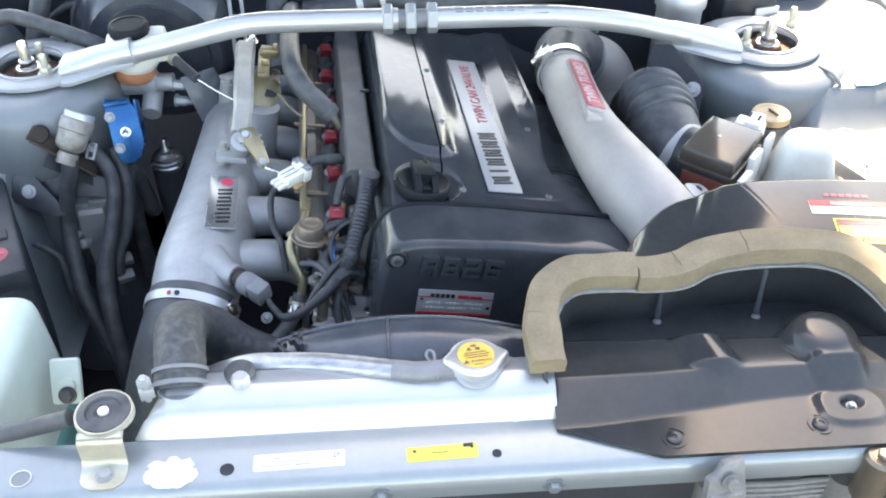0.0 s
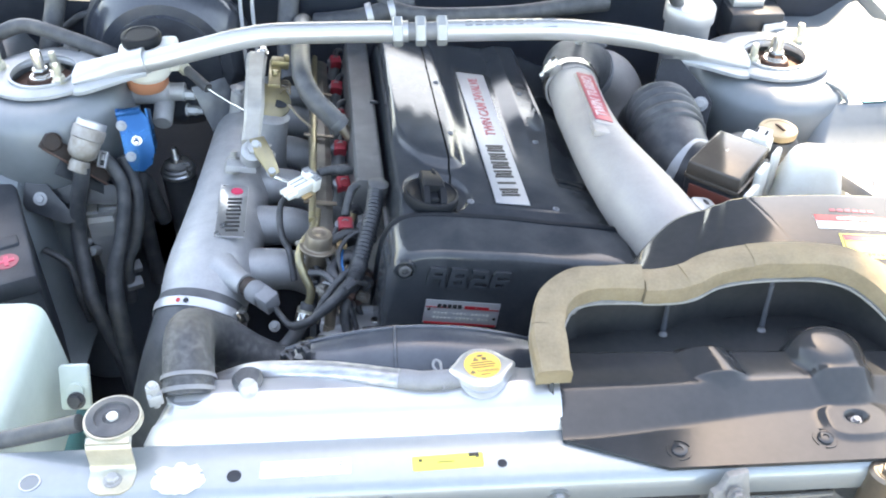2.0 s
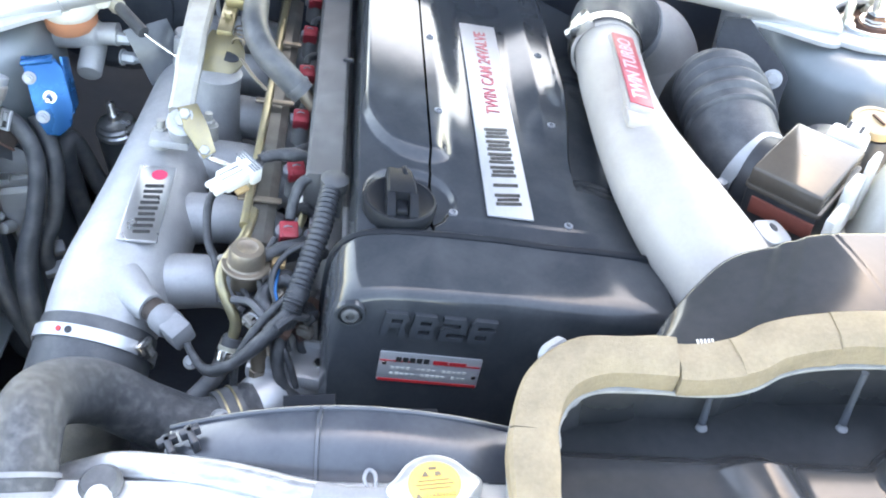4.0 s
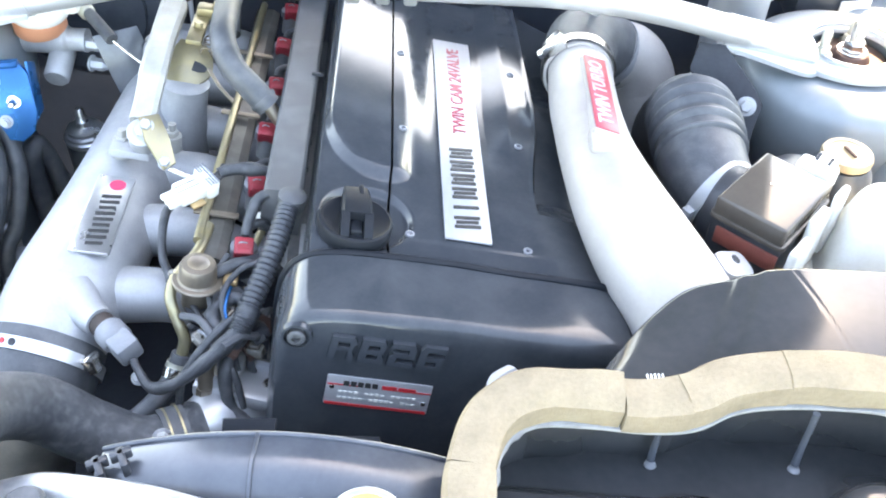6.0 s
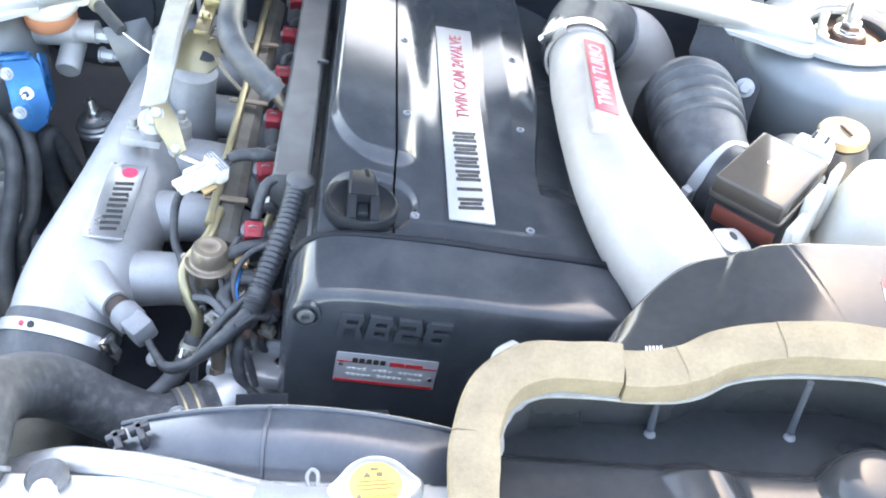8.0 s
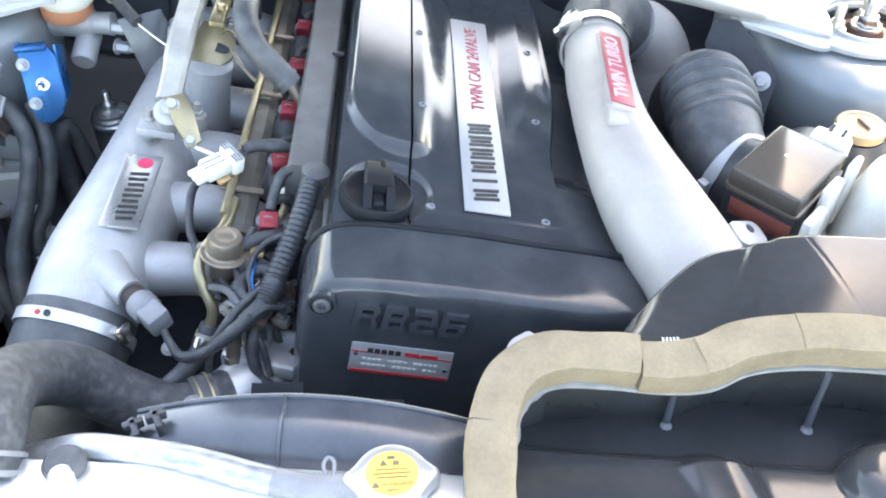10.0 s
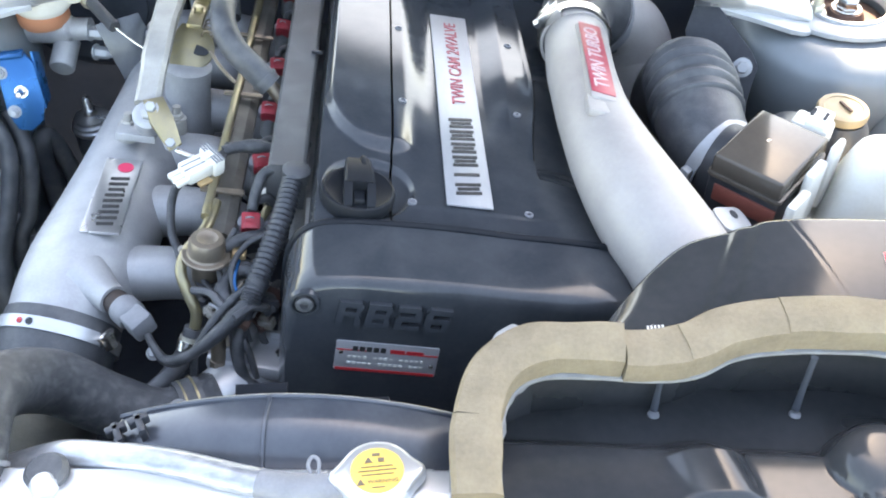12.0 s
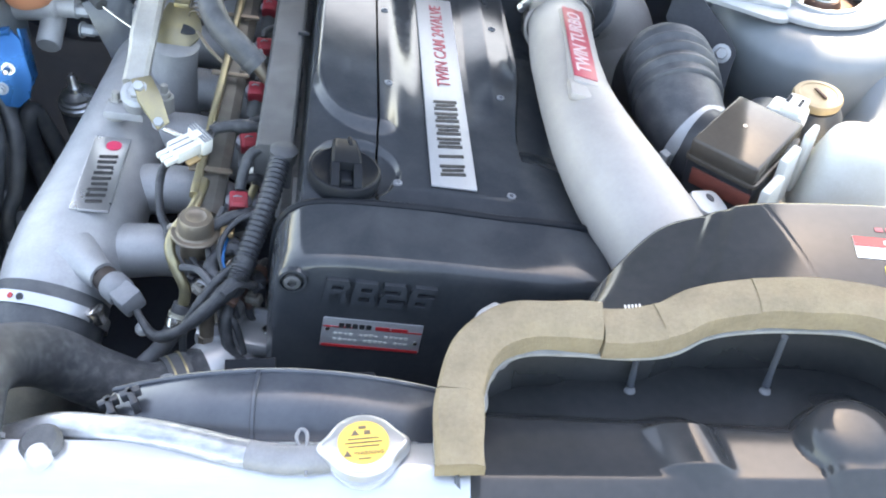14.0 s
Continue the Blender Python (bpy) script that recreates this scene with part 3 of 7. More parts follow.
def radiator_cap():
    c = thing("pressure_cap", "silver pressure cap with yellow warning sticker", "coolant cap", m=pose(0.029, 0.010, 0.872, -4, 2, 8))
    out = []
    for k in range(64):
        a = 2 * math.pi * k / 64
        ear = max(0.0, math.cos(a) ** 2) ** 12
        out.append(((0.0245 + 0.0065 * ear) * math.cos(a), (0.0245 + 0.0045 * ear) * math.sin(a)))
    part("cap", poly(out, 0.011, 0.004, 3), M_TANK, c, "")
    lab = part("sticker", lathe([(0.0168, 0), (0.0168, 0.0006)], 40), M_CAPY, c, "round yellow warning sticker", pose(0, 0, 0.0112))
    w = shift(words("WARNING", 0.0038, 0.0001, 1.05, 0.0), pose(0.003, -0.0090, 0.0012))
    part("warning_print", w, M_BRONZE, lab, "black printed warning word")
    tri_ = [(0, 0.0028), (-0.0026, -0.0018), (0.0026, -0.0018)]
    sym = merge(shift(poly(tri_, 0.0003, 0), pose(-0.0108, -0.0090, 0.0009)), shift(poly(tri_, 0.0003, 0), pose(-0.005, 0.0072, 0.0009)), bars([(0.003, 0.0072, 0.004, 0.003), (0.0, 0.0115, 0.005, 0.002), (0.0, 0.0025, 0.020, 0.0006), (0.0, -0.0005, 0.024, 0.0006), (0.0, -0.0035, 0.020, 0.0006), (0.0, -0.0130, 0.008, 0.0006)], 0.0011))
    part("symbol_print", sym, M_BRONZE, lab, "small dark symbols and print")
    loop = tube([(-0.033, 0.0, 0.004), (-0.039, 0.004, 0.004), (-0.043, 0.012, 0.006), (-0.040, 0.018, 0.007), (-0.036, 0.014, 0.007), (-0.037, 0.002, 0.005), (-0.038, -0.014, 0.0)], 0.0013, 8, 6)
    part("wire_clip", loop, M_GREYC, c, "thin wire loop at the cap")
    return c


radiator_cap()


def shroud():
    """Arched top of the fan shroud behind the radiator."""
    def f(u, v):
        x = -0.155 + 0.235 * u
        y = 0.026 + 0.051 * v
        z = 0.8690 - 1.35 * (x + 0.035) ** 2 - 0.009 * abs(x + 0.035)
        z += 0.004 * math.sin(v * math.pi) - 0.016 * (1 - v) ** 3
        y -= 0.25 * (x + 0.03) ** 2
        return (x, y, z)
    s = thing("fan_shroud", "dark blue-grey plastic fan shroud", "fan shroud", m=pose(0, 0, 0))
    part("arch", sheet(40, 14, f, 0.004), M_SHROUD, s, "")
    rib = sweep([Vector(f((-0.049 + 0.155) / 0.235, v / 12)) + Vector((0, 0, 0.0006)) for v in range(13)], [[(-0.0018, 0), (0.0018, 0), (0.001, 0.002), (-0.001, 0.002)]] * 13)
    part("rib", rib, M_SHROUD, s, "")
    lip = sweep([Vector(f(u / 30, 1.0)) + Vector((0, 0.0, 0.0005)) for u in range(31)], [circle(0.0022, 8)] * 31)
    part("lip", lip, M_SHROUD, s, "")
    part("body", shift(rbox(0.60, 0.05, 0.42, 0.01), pose(0.03, 0.062, 0.36)), M_DARK, s, "dark lower shroud")
    part("rear_flap", poly([(-0.082, 0.0), (-0.082, 0.022), (-0.044, 0.024), (-0.044, 0.012), (0.030, 0.014), (0.034, 0.004), (0.030, -0.010), (-0.060, -0.010)], 0.003, 0.0008), M_CAPB, s, "black plastic flap behind the arch", pose(0, 0.090, 0.828, 35, 0, 0))
    for x, y, z in ((-0.149, 0.050, 0.846), (-0.134, 0.055, 0.850)):
        part("clip", merge(rbox(0.005, 0.016, 0.020, 0.001), shift(rbox(0.014, 0.005, 0.008, 0.001), pose(0, 0.004, 0.012)), rbox(0.018, 0.012, 0.003, 0.001)), M_PLASTIC, s, "black plastic clip", pose(x, y, z, 0, 0, 30))
    return s


shroud()


def overflow_tube():
    pts = [(-0.262, 0.034, 0.832), (-0.225, 0.036, 0.843), (-0.185, 0.037, 0.858), (-0.150, 0.032, 0.864), (-0.115, 0.026, 0.868), (-0.085, 0.018, 0.871), (-0.062, 0.011, 0.873), (-0.040, 0.006, 0.8735)]
    p = thing("overflow_pipe", "scuffed bare metal pipe lying along the radiator", "pipe", m=pose(0, 0, 0))
    c = spline(pts, 8)
    part("pipe", sweep(c, [circle(0.0098, 16, 0.72)] * len(c)), M_SCUFF, p, "scuffed flattened metal pipe")
    h = spline([(-0.046, 0.0072, 0.8735), (-0.036, 0.0052, 0.8738), (-0.025, 0.003, 0.874), (0.0, 0.004, 0.874), (0.012, 0.007, 0.873)], 6)
    part("hose_end", sweep(h, [circle(0.0100, 16, 0.76)] * len(h)), M_GREYC, p, "dark grey hose to the filler neck")


overflow_tube()


def tank_bush():
    b = thing("radiator_bush", "black rubber bush with white peg on the radiator", "bush", m=pose(-0.183, 0.015, 0.868) @ Matrix.Scale(0.85, 4))
    part("rubber", lathe([(0.016, 0), (0.0165, 0.006), (0.013, 0.010), (0.010, 0.010)], 28), M_RUBBER, b, "")
    part("peg", lathe([(0.010, 0), (0.010, 0.012), (0.007, 0.016)], 24), M_ALU, b, "pale metal peg", pose(0.002, -0.012, -0.004))


tank_bush()


def mount_bracket(m, label):
    b = thing("radiator_mount", label, "bracket", "radiator mounts", m=m)
    out = []
    for k in range(25):
        a = radians(-50 + 280 * k / 24)
        out.append((0.0295 * math.cos(a), 0.028 * math.sin(a)))
    out += [(-0.0215, -0.030), (0.0215, -0.030)]
    part("plate", poly(out, 0.003, 0.001), M_ZINCP, b, "")
    part("rim", ring(0.0265, 0.006, 0.002), M_ZINCP, b, "", pose(0, 0, 0.004))
    part("rubber", lathe([(0.026, 0), (0.026, 0.006), (0.018, 0.0075), (0.017, 0.005), (0.010, 0.0055), (0.008, 0.004)], 32), M_RUBBER, b, "black rubber bush", pose(0, 0, 0.002))
    part("peg", lathe([(0.0055, 0), (0.0055, 0.003)], 18), M_WHITEP, b, "pale centre peg", pose(0, 0, 0.006))
    leg = sweep([(0, -0.022, 0.0015), (0, -0.0285, -0.0005), (0, -0.031, -0.007), (0, -0.032, -0.024), (0, -0.035, -0.033), (0, -0.043, -0.036), (0, -0.052, -0.036), (0, -0.058, -0.036), (0, -0.062, -0.036)],
                [[(-w, -0.0013), (w, -0.0013), (w, 0.0013), (-w, 0.0013)] for w in (0.022, 0.022, 0.022, 0.022, 0.0225, 0.0225, 0.022, 0.018, 0.010)])
    part("leg", leg, M_ZINCP, b, "", smooth=60)
    part("bolt", merge(hexbolt(0.0068, 0.006), lathe([(0.0085, 0), (0.0085, 0.0015)], 20)), M_CAST, b, "grey hexagon bolt", pose(0.001, -0.046, -0.0345))
    return b


mount_bracket(pose(-0.293, -0.028, 0.872) @ Matrix.Scale(0.86, 4), "yellow zinc radiator mount with black rubber bush")


# ---- engine ----
def engine_block():
    b = thing("engine_block", "dark iron engine block low in the bay", "engine", m=E)
    part("block", shift(rbox(0.23, 0.56, 0.40, 0.015), pose(0.03, 0.27, -0.50)), M_BLOCK, b, "")
    part("head", shift(rbox(0.20, 0.53, 0.085, 0.008), pose(0.045, 0.265, -0.115)), M_BLOCK, b, "")
    part("front_case", shift(rbox(0.26, 0.07, 0.34, 0.02), pose(0.06, -0.038, -0.48)), M_DARK, b, "dark lower timing case")
    for k in range(7):
        part("head_bolt", hexbolt(0.006, 0.006), M_ZINC, b, "", E.inverted() @ E @ aim((-0.058, 0.06 + 0.075 * k, -0.075), (-1, 0, 0)))
    return b


engine_block()


def cover_edge(y):
    """Line of the step along the right side of the coil cover."""
    return 0.137 + 0.0150 * sstep(0.11, 0.27, y)


def covers_z(x, y):
    """Height of the cam covers above the engine's datum."""
    # broad plateau: round front-left corner with a soft fillet, ramping up gently right of the joint
    q = ((max(0.0, -x) / 0.0665) ** 2.3 + (max(0.0, 0.215 - y) / 0.113) ** 2.3) ** (1 / 2.3)
    corner = 1 - sstep(0.84, 1.03, q)
    side = sstep(0.0, 0.026, x)
    front = corner * (1 - side) + sstep(0.070, 0.270, y) * side
    h = 0.0105 * front * (1 - sstep(0.0100, 0.0460, x))
    # right hump: sloping left flank up to a crease, fading at its front
    foot, ridge = 0.0955 + 0.004 * sstep(0.2, 0.4, y), 0.1175 + 0.004 * sstep(0.2, 0.4, y)
    up = min(1.0, max(0.0, (x - foot) / (ridge - foot)))
    h += (0.0090 * up - 0.05 * max(0.0, x - ridge)) * sstep(0.125, 0.265, y)
    # step down along the right edge
    xe = cover_edge(y)
    h += 0.0012 * math.exp(-((x - xe + 0.002) / 0.0022) ** 2) * sstep(0.10, 0.14, y)
    h -= 0.0085 * sstep(-0.0018, 0.0018, x - xe) * sstep(0.085, 0.125, y)
    # edges fall away
    h -= 0.040 * sstep(-0.0635, -0.0700, x) if x < -0.0635 else 0.0
    h -= 0.016 * sstep(0.140, 0.230, x) + 0.05 * sstep(0.210, 0.25, x)
    # sloping front band and rear fall
    h -= (0.20 * max(0.0, 0.031 - y) + 0.0010 * (1 - sstep(0.029, 0.033, y))) * (1 - sstep(0.11, 0.17, x))
    h -= 0.05 * sstep(0.50, 0.545, y)
    return h


SEAT = (-0.0195, 0.053, 0.0405)      # round recess for the oil filler: x, y, radius


def seat_drop(x, y):
    return 0.0065 * (1 - sstep(SEAT[2] - 0.0065, SEAT[2] + 0.0010, math.hypot(x - SEAT[0], y - SEAT[1])))


def valve_cover():
    c = thing("cam_cover", "satin black cam cover with rounded hump", "engine cover", m=E)
    def f(u, v):
        x, y = -0.068 + 0.0665 * u, 0.003 + 0.537 * v
        z = covers_z(x, y)
        z -= seat_drop(x, y)
        return (x, y, z)
    part("shell", sheet(60, 300, f, 0.03), M_COVER, c, "")
    part("filler_neck", lathe([(0.029, -0.012), (0.029, 0.0), (0.026, 0.002)], 36), M_COVER, c, "", pose(-0.030, 0.040, -0.004))
    return c


valve_cover()


def ornament_cover():
    c = thing("coil_cover", "satin black coil cover with silver name strip", "engine cover", m=E)
    def f(u, v):
        x, y = 0.0008 + 0.240 * u, 0.003 + 0.537 * v
        x += (cover_edge(y) - 0.1445) * math.exp(-((x - 0.1445) / 0.028) ** 2)      # rows follow the step
        z = covers_z(x, y)
        z -= seat_drop(x, y)
        return (x, y, z)
    part("shell", sheet(170, 300, f, 0.03), M_COVER, c, "")
    for x, y in ((0.0082, 0.330), (0.0101, 0.183), (0.1262, 0.192), (0.1197, 0.0352), (0.1298, 0.328), (0.0171, 0.0352)):
        s = merge(lathe([(0.0040, -0.002), (0.0040, 0.0006), (0.0032, 0.0011), (0.0024, 0.0011), (0.0020, -0.0006), (0.0, -0.0006)], 18))
        part("screw", s, M_GREYC, c, "small dull hex screw", pose(x, y, covers_z(x, y) + 0.0005))
    plate = part("name_strip", poly(rounded(0.041, 0.358, 0.001), 0.0018, 0.0006), M_STRIP, c, "brushed silver strip", pose(0.0672, 0.2130, 0.0016))
    # brand word as plain blocks
    for k in range(6):
        y0 = -0.1545 + 0.0213 * k
        for dy, w in ((-0.0062, 0.0235), (0.0, 0.0200), (0.0062, 0.0235)) if k != 1 else ((0.0, 0.0235),):
            part("brand_bar", poly([(-w / 2, -0.0021 + dy - 0.0018), (w / 2, -0.0021 + dy + 0.0018), (w / 2, 0.0021 + dy + 0.0018), (-w / 2, 0.0021 + dy - 0.0018)], 0.0006, 0), M_INK, plate, "black bar of the brand word", pose(0.0, y0, 0.0018))
    txt = shift(words("TWIN CAM 24VALVE", 0.0190, 0.0003, 0.99, 0.0002), pose(0.0015, 0.0735, 0.0022, 0, 0, 90))
    part("lettering", txt, M_REDL, plate, "red printed words")
    return c


ornament_cover()


def oil_cap():
    c = thing("oil_filler_cap", "black ribbed oil filler cap on the cam cover", "oil cap", m=E @ pose(-0.0300, 0.0350, -0.0055, 0, 0, 3))
    part("disc", lathe([(0.0300, 0), (0.0312, 0.003), (0.0316, 0.0115), (0.0306, 0.0142), (0.0288, 0.0150), (0.0272, 0.0140), (0.0262, 0.0136), (0.008, 0.0136)], 56), M_CAPB, c, "")
    bar = loft([[(-w, y, z0), (w, y, z0), (w, y, z1 - 0.002), (w - 0.002, y, z1), (-w + 0.002, y, z1), (-w, y, z1 - 0.002)] for y, w, z0, z1 in
                ((0.0320, 0.0098, 0.014, 0.0205), (0.0310, 0.0106, 0.010, 0.0232), (0.020, 0.0114, 0.008, 0.0265), (0.004, 0.0124, 0.008, 0.0272), (-0.007, 0.0128, 0.008, 0.0262), (-0.0075, 0.0128, 0.008, 0.0200))])
    part("grip", bar, M_CAPB, c, "raised bar grip with forked end")
    for s in (-1, 1):
        leg = loft([[(s * 0.0056, y, 0.010), (s * 0.0136, y, 0.010), (s * 0.0130, y, z1), (s * 0.0060, y, z1)] for y, z1 in ((-0.006, 0.0258), (-0.013, 0.0240), (-0.021, 0.0205), (-0.0262, 0.0160), (-0.0272, 0.0125))])
        part("grip_fork", leg, M_CAPB, c, "", smooth=30)
    part("tab", rbox(0.004, 0.013, 0.004, 0.001), M_CAPB, c, "small ridge on the grip", pose(0.004, 0.024, 0.0232))
    part("stop", rbox(0.0105, 0.016, 0.0050, 0.001, 2, 0.9), M_CAPB, c, "", pose(0, -0.014, 0.0130))


oil_cap()


def coil_rail():
    r = thing("harness_rail", "flat matt black cover rail beside the cam cover", "engine cover", m=E)
    prof = [(-0.109, -0.07), (-0.109, -0.026), (-0.1065, -0.0225), (-0.078, -0.0205), (-0.075, -0.0225), (-0.0735, -0.030), (-0.0735, -0.07)]
    bm = bmesh.new()
    rows = [[bm.verts.new((x, y, z)) for x, z in prof] for y in (0.098, 0.104, 0.20, 0.32, 0.44, 0.52)]
    for a, b in zip(rows, rows[1:]):
        for k in range(len(prof)):
            bm.faces.new((a[k], a[(k + 1) % len(prof)], b[(k + 1) % len(prof)], b[k]))
    bm.faces.new(rows[0][::-1])
    bm.faces.new(rows[-1])
    part("rail", bm, M_RAIL, r, "", smooth=35)
    for y in (0.11, 0.155, 0.20, 0.25, 0.34, 0.42):
        part("slot", lathe([(0.0025, 0), (0.0025, 0.0006)], 12), M_DARK, r, "dark slot", aim((-0.0732, y, -0.035), (1, 0, 0.2)))
    part("tongue", rbox(0.012, 0.004, 0.004, 0.001), M_PLASTIC, r, "small black tongue", pose(-0.076, 0.308, -0.021))
    part("boss", lathe([(0.012, 0), (0.013, 0.012), (0.008, 0.016)], 24), M_RAIL, r, "", pose(-0.083, 0.094, -0.034))
    return r


coil_rail()


def timing_outline(k):
    """Outline (x, z) of the timing cover; k insets the front edge."""
    pts = [(-0.080, -0.14), (-0.083, -0.09), (-0.083, -0.05), (-0.080, -0.030), (-0.072, -0.015), (-0.058, -0.005), (-0.035, 0.0), (0.0, 0.002), (0.05, 0.003), (0.10, 0.0018), (0.15, 0.0018), (0.184, -0.0005), (0.206, -0.0110), (0.214, -0.038), (0.212, -0.08), (0.19, -0.11), (0.12, -0.14)]
    s = spline(pts, 8)
    cx, cz = 0.055, -0.075
    out = []
    for x, z in s:
        dx, dz = x - cx, z - cz
        l = math.hypot(dx, dz)
        kk = k * (1 + 1.3 * sstep(0.09, 0.19, x))          # the edge softens to the right
        out.append((x - dx / l * kk, z - (dz / l * kk if z > -0.12 else 0)))
    return out


def timing_cover():
    c = thing("timing_cover", "satin black timing belt cover at the front of the engine", "engine cover", m=E)
    rings = []
    for y, k in ((0.0, 0.0), (-0.020, 0.0), (-0.050, 0.001), (-0.062, 0.0016), (-0.0675, 0.0038), (-0.071, 0.0075), (-0.0724, 0.0120), (-0.0728, 0.018)):
        rings.append([(x, y - 0.10 * max(0.0, -0.02 - z) * (k > 0.005), z) for x, z in timing_outline(k)])
    part("shell", loft(rings), M_COVER, c, "", smooth=50)
    lip = []
    for y, k in ((-0.0030, -0.0012), (-0.0015, -0.0026), (0.0015, -0.0030), (0.0040, -0.001)):
        lip.append([(x, y, z) for x, z in timing_outline(k)])
    part("gasket_lip", loft(lip), M_CAPB, c, "black edge seal")
    # bolt in its recess
    part("bolt_boss", lathe([(0.0125, 0), (0.0115, 0.004), (0.0095, 0.0045), (0.009, 0.001)], 28), M_COVER, c, "", aim((-0.0655, -0.0725, -0.0245), (0, -1, 0.05)))
    part("bolt", lathe([(0.0068, 0), (0.0068, 0.005), (0.0055, 0.006), (0.0035, 0.006), (0.003, 0.002)], 20), M_RAIL, c, "dull socket bolt", aim((-0.0655, -0.0728, -0.0245), (0, -1, 0.05)))
    # raised model lettering
    face = Matrix.Translation((0.003, -0.0742, -0.0295)) @ pose(0, 0, 0, 84, 0, 0)
    forms = {"R": ("111", "101", "111", "101", "101"), "B": ("111", "101", "111", "101", "111"), "2": ("111", "001", "111", "100", "111"), "6": ("111", "100", "111", "101", "111")}
    cuts = {"R": ((3, 0), (3, 3), (3, 2)), "B": ((3, 0), (3, 2), (3, 3), (3, 5)), "2": ((3, 0), (0, 2)), "6": ((0, 0), (0, 5), (3, 5))}
    for k, ch in enumerate("RB26"):
        part("raised_letter", block_letter(forms[ch], 0.0200, 0.0226, 0.0046, cuts[ch]), M_COVER, c, "raised black letter " + ch, face @ pose(-0.0442 + 0.0228 * k, -0.0104, 0.0004), smooth=0)
    pl = part("maker_plate", poly(rounded(0.083, 0.030, 0.0015), 0.0012, 0.0004), M_ALU, c, "small metal plate with red stripes", Matrix.Translation((0.0045, -0.0785, -0.0735)) @ pose(0, 0, 0, 84, 0, 0))
    part("stripe", bars([(0, -0.0135, 0.081, 0.0024), (-0.029, 0.0065, 0.024, 0.0012), (0.026, 0.0065, 0.030, 0.0012), (0.008, 0.008, 0.012, 0.004), (0.022, 0.0085, 0.014, 0.0025)], 0.0005), M_RED, pl, "red printed stripes", pose(0, 0, 0.0011))
    rnd = random.Random(9)
    b = [(-0.026 + 0.0056 * k, 0.0085, 0.0044, 0.0048) for k in range(5)]
    part("print", bars(b, 0.0005), M_INK, pl, "black printed blocks", pose(0, 0, 0.0013))
    b = [(-0.030 + 0.0042 * k, -0.0005, 0.0028, rnd.uniform(0.001, 0.003)) for k in range(15) if k not in (4, 9)] + [(-0.030 + 0.0042 * k, -0.0065, 0.0030, rnd.uniform(0.001, 0.003)) for k in range(15) if k not in (5, 11)]
    part("stamping", bars(b, 0.0004), M_WHITEP, pl, "pale stamped marks", pose(0, 0, 0.0011))
    for x, y in ((-0.037, 0.004), (0.037, -0.004)):
        part("rivet", lathe([(0.0022, 0), (0.002, 0.001), (0.001, 0.0014)], 12), M_POL, pl, "", pose(x, y, 0.001))
    part("bracket_eye", merge(poly(rounded(0.030, 0.022, 0.009), 0.006, 0.002), shift(ring(0.005, 0.003, 0.003), pose(0, 0, 0.007))), M_CAST, c, "bare alloy lug", Matrix.Translation((0.0885, -0.100, -0.020)) @ pose(0, 0, 0, 70, 0, 40))


timing_cover()


EAR = (0.283, 0.008, 0.036)


LABEL_AT = Matrix.Translation((0.1885, 0.200, 0.0615)) @ pose(0, 0, 0, -2, 6, -5.5)


def turbo_pipe():
    p = thing("turbo_pipe", "grey cast turbo pipe with red label", "intake pipe", m=E)
    pts = [(0.203, 0.338, 0.032), (0.192, 0.25, 0.036), (0.188, 0.19, 0.0385), (0.189, 0.135, 0.0380), (0.1975, 0.08, 0.034), (0.2140, 0.03, 0.025), (0.2400, -0.02, 0.009), (0.266, -0.07, -0.014), (0.288, -0.11, -0.05)]
    rs = [0.0340, 0.0345, 0.0342, 0.0358, 0.0402, 0.0445, 0.0465, 0.048, 0.049]
    part("pipe", tube(pts, rs, 32, 8), M_PIPE, p, "")
    part("bead", ring(0.0345, 0.006, 0.003), M_PIPE, p, "", aim((0.198, 0.312, 0.032), (0.1, 1, -0.04)))
    pad = part("label_pad", merge(shift(rbox(0.0265, 0.160, 0.012, 0.003), pose(0, 0.0, 0)), shift(rbox(0.031, 0.03, 0.009, 0.003), pose(0, -0.086, 0))), M_PIPE, p, "raised flat pad", LABEL_AT)
    lab = part("label", poly(rounded(0.0235, 0.150, 0.001), 0.0009, 0.0003), M_REDL, pad, "red label strip", pose(0, 0.002, 0.0122))
    t = shift(words("TWIN TURBO", 0.0208, 0.0003, 1.0, 0.0002), pose(0.0, 0.0, 0.0012, 0, 0, 90))
    part("label_text", t, M_PALE, p, "pale printed words", LABEL_AT @ pose(0, 0.002, 0.0122))
    # bolted flange ear with hole
    fl = part("flange", poly(rounded(0.042, 0.026, 0.009), 0.006, 0.0015), M_CAST, p, "alloy flange ear", Matrix.Translation(EAR) @ pose(0, 0, 0, 14, 14, 30))
    part("hole", lathe([(0.0045, 0), (0.0045, 0.0006)], 16), M_DARK, fl, "dark bolt hole", pose(0.004, 0.004, 0.006))
    return p


turbo_pipe()


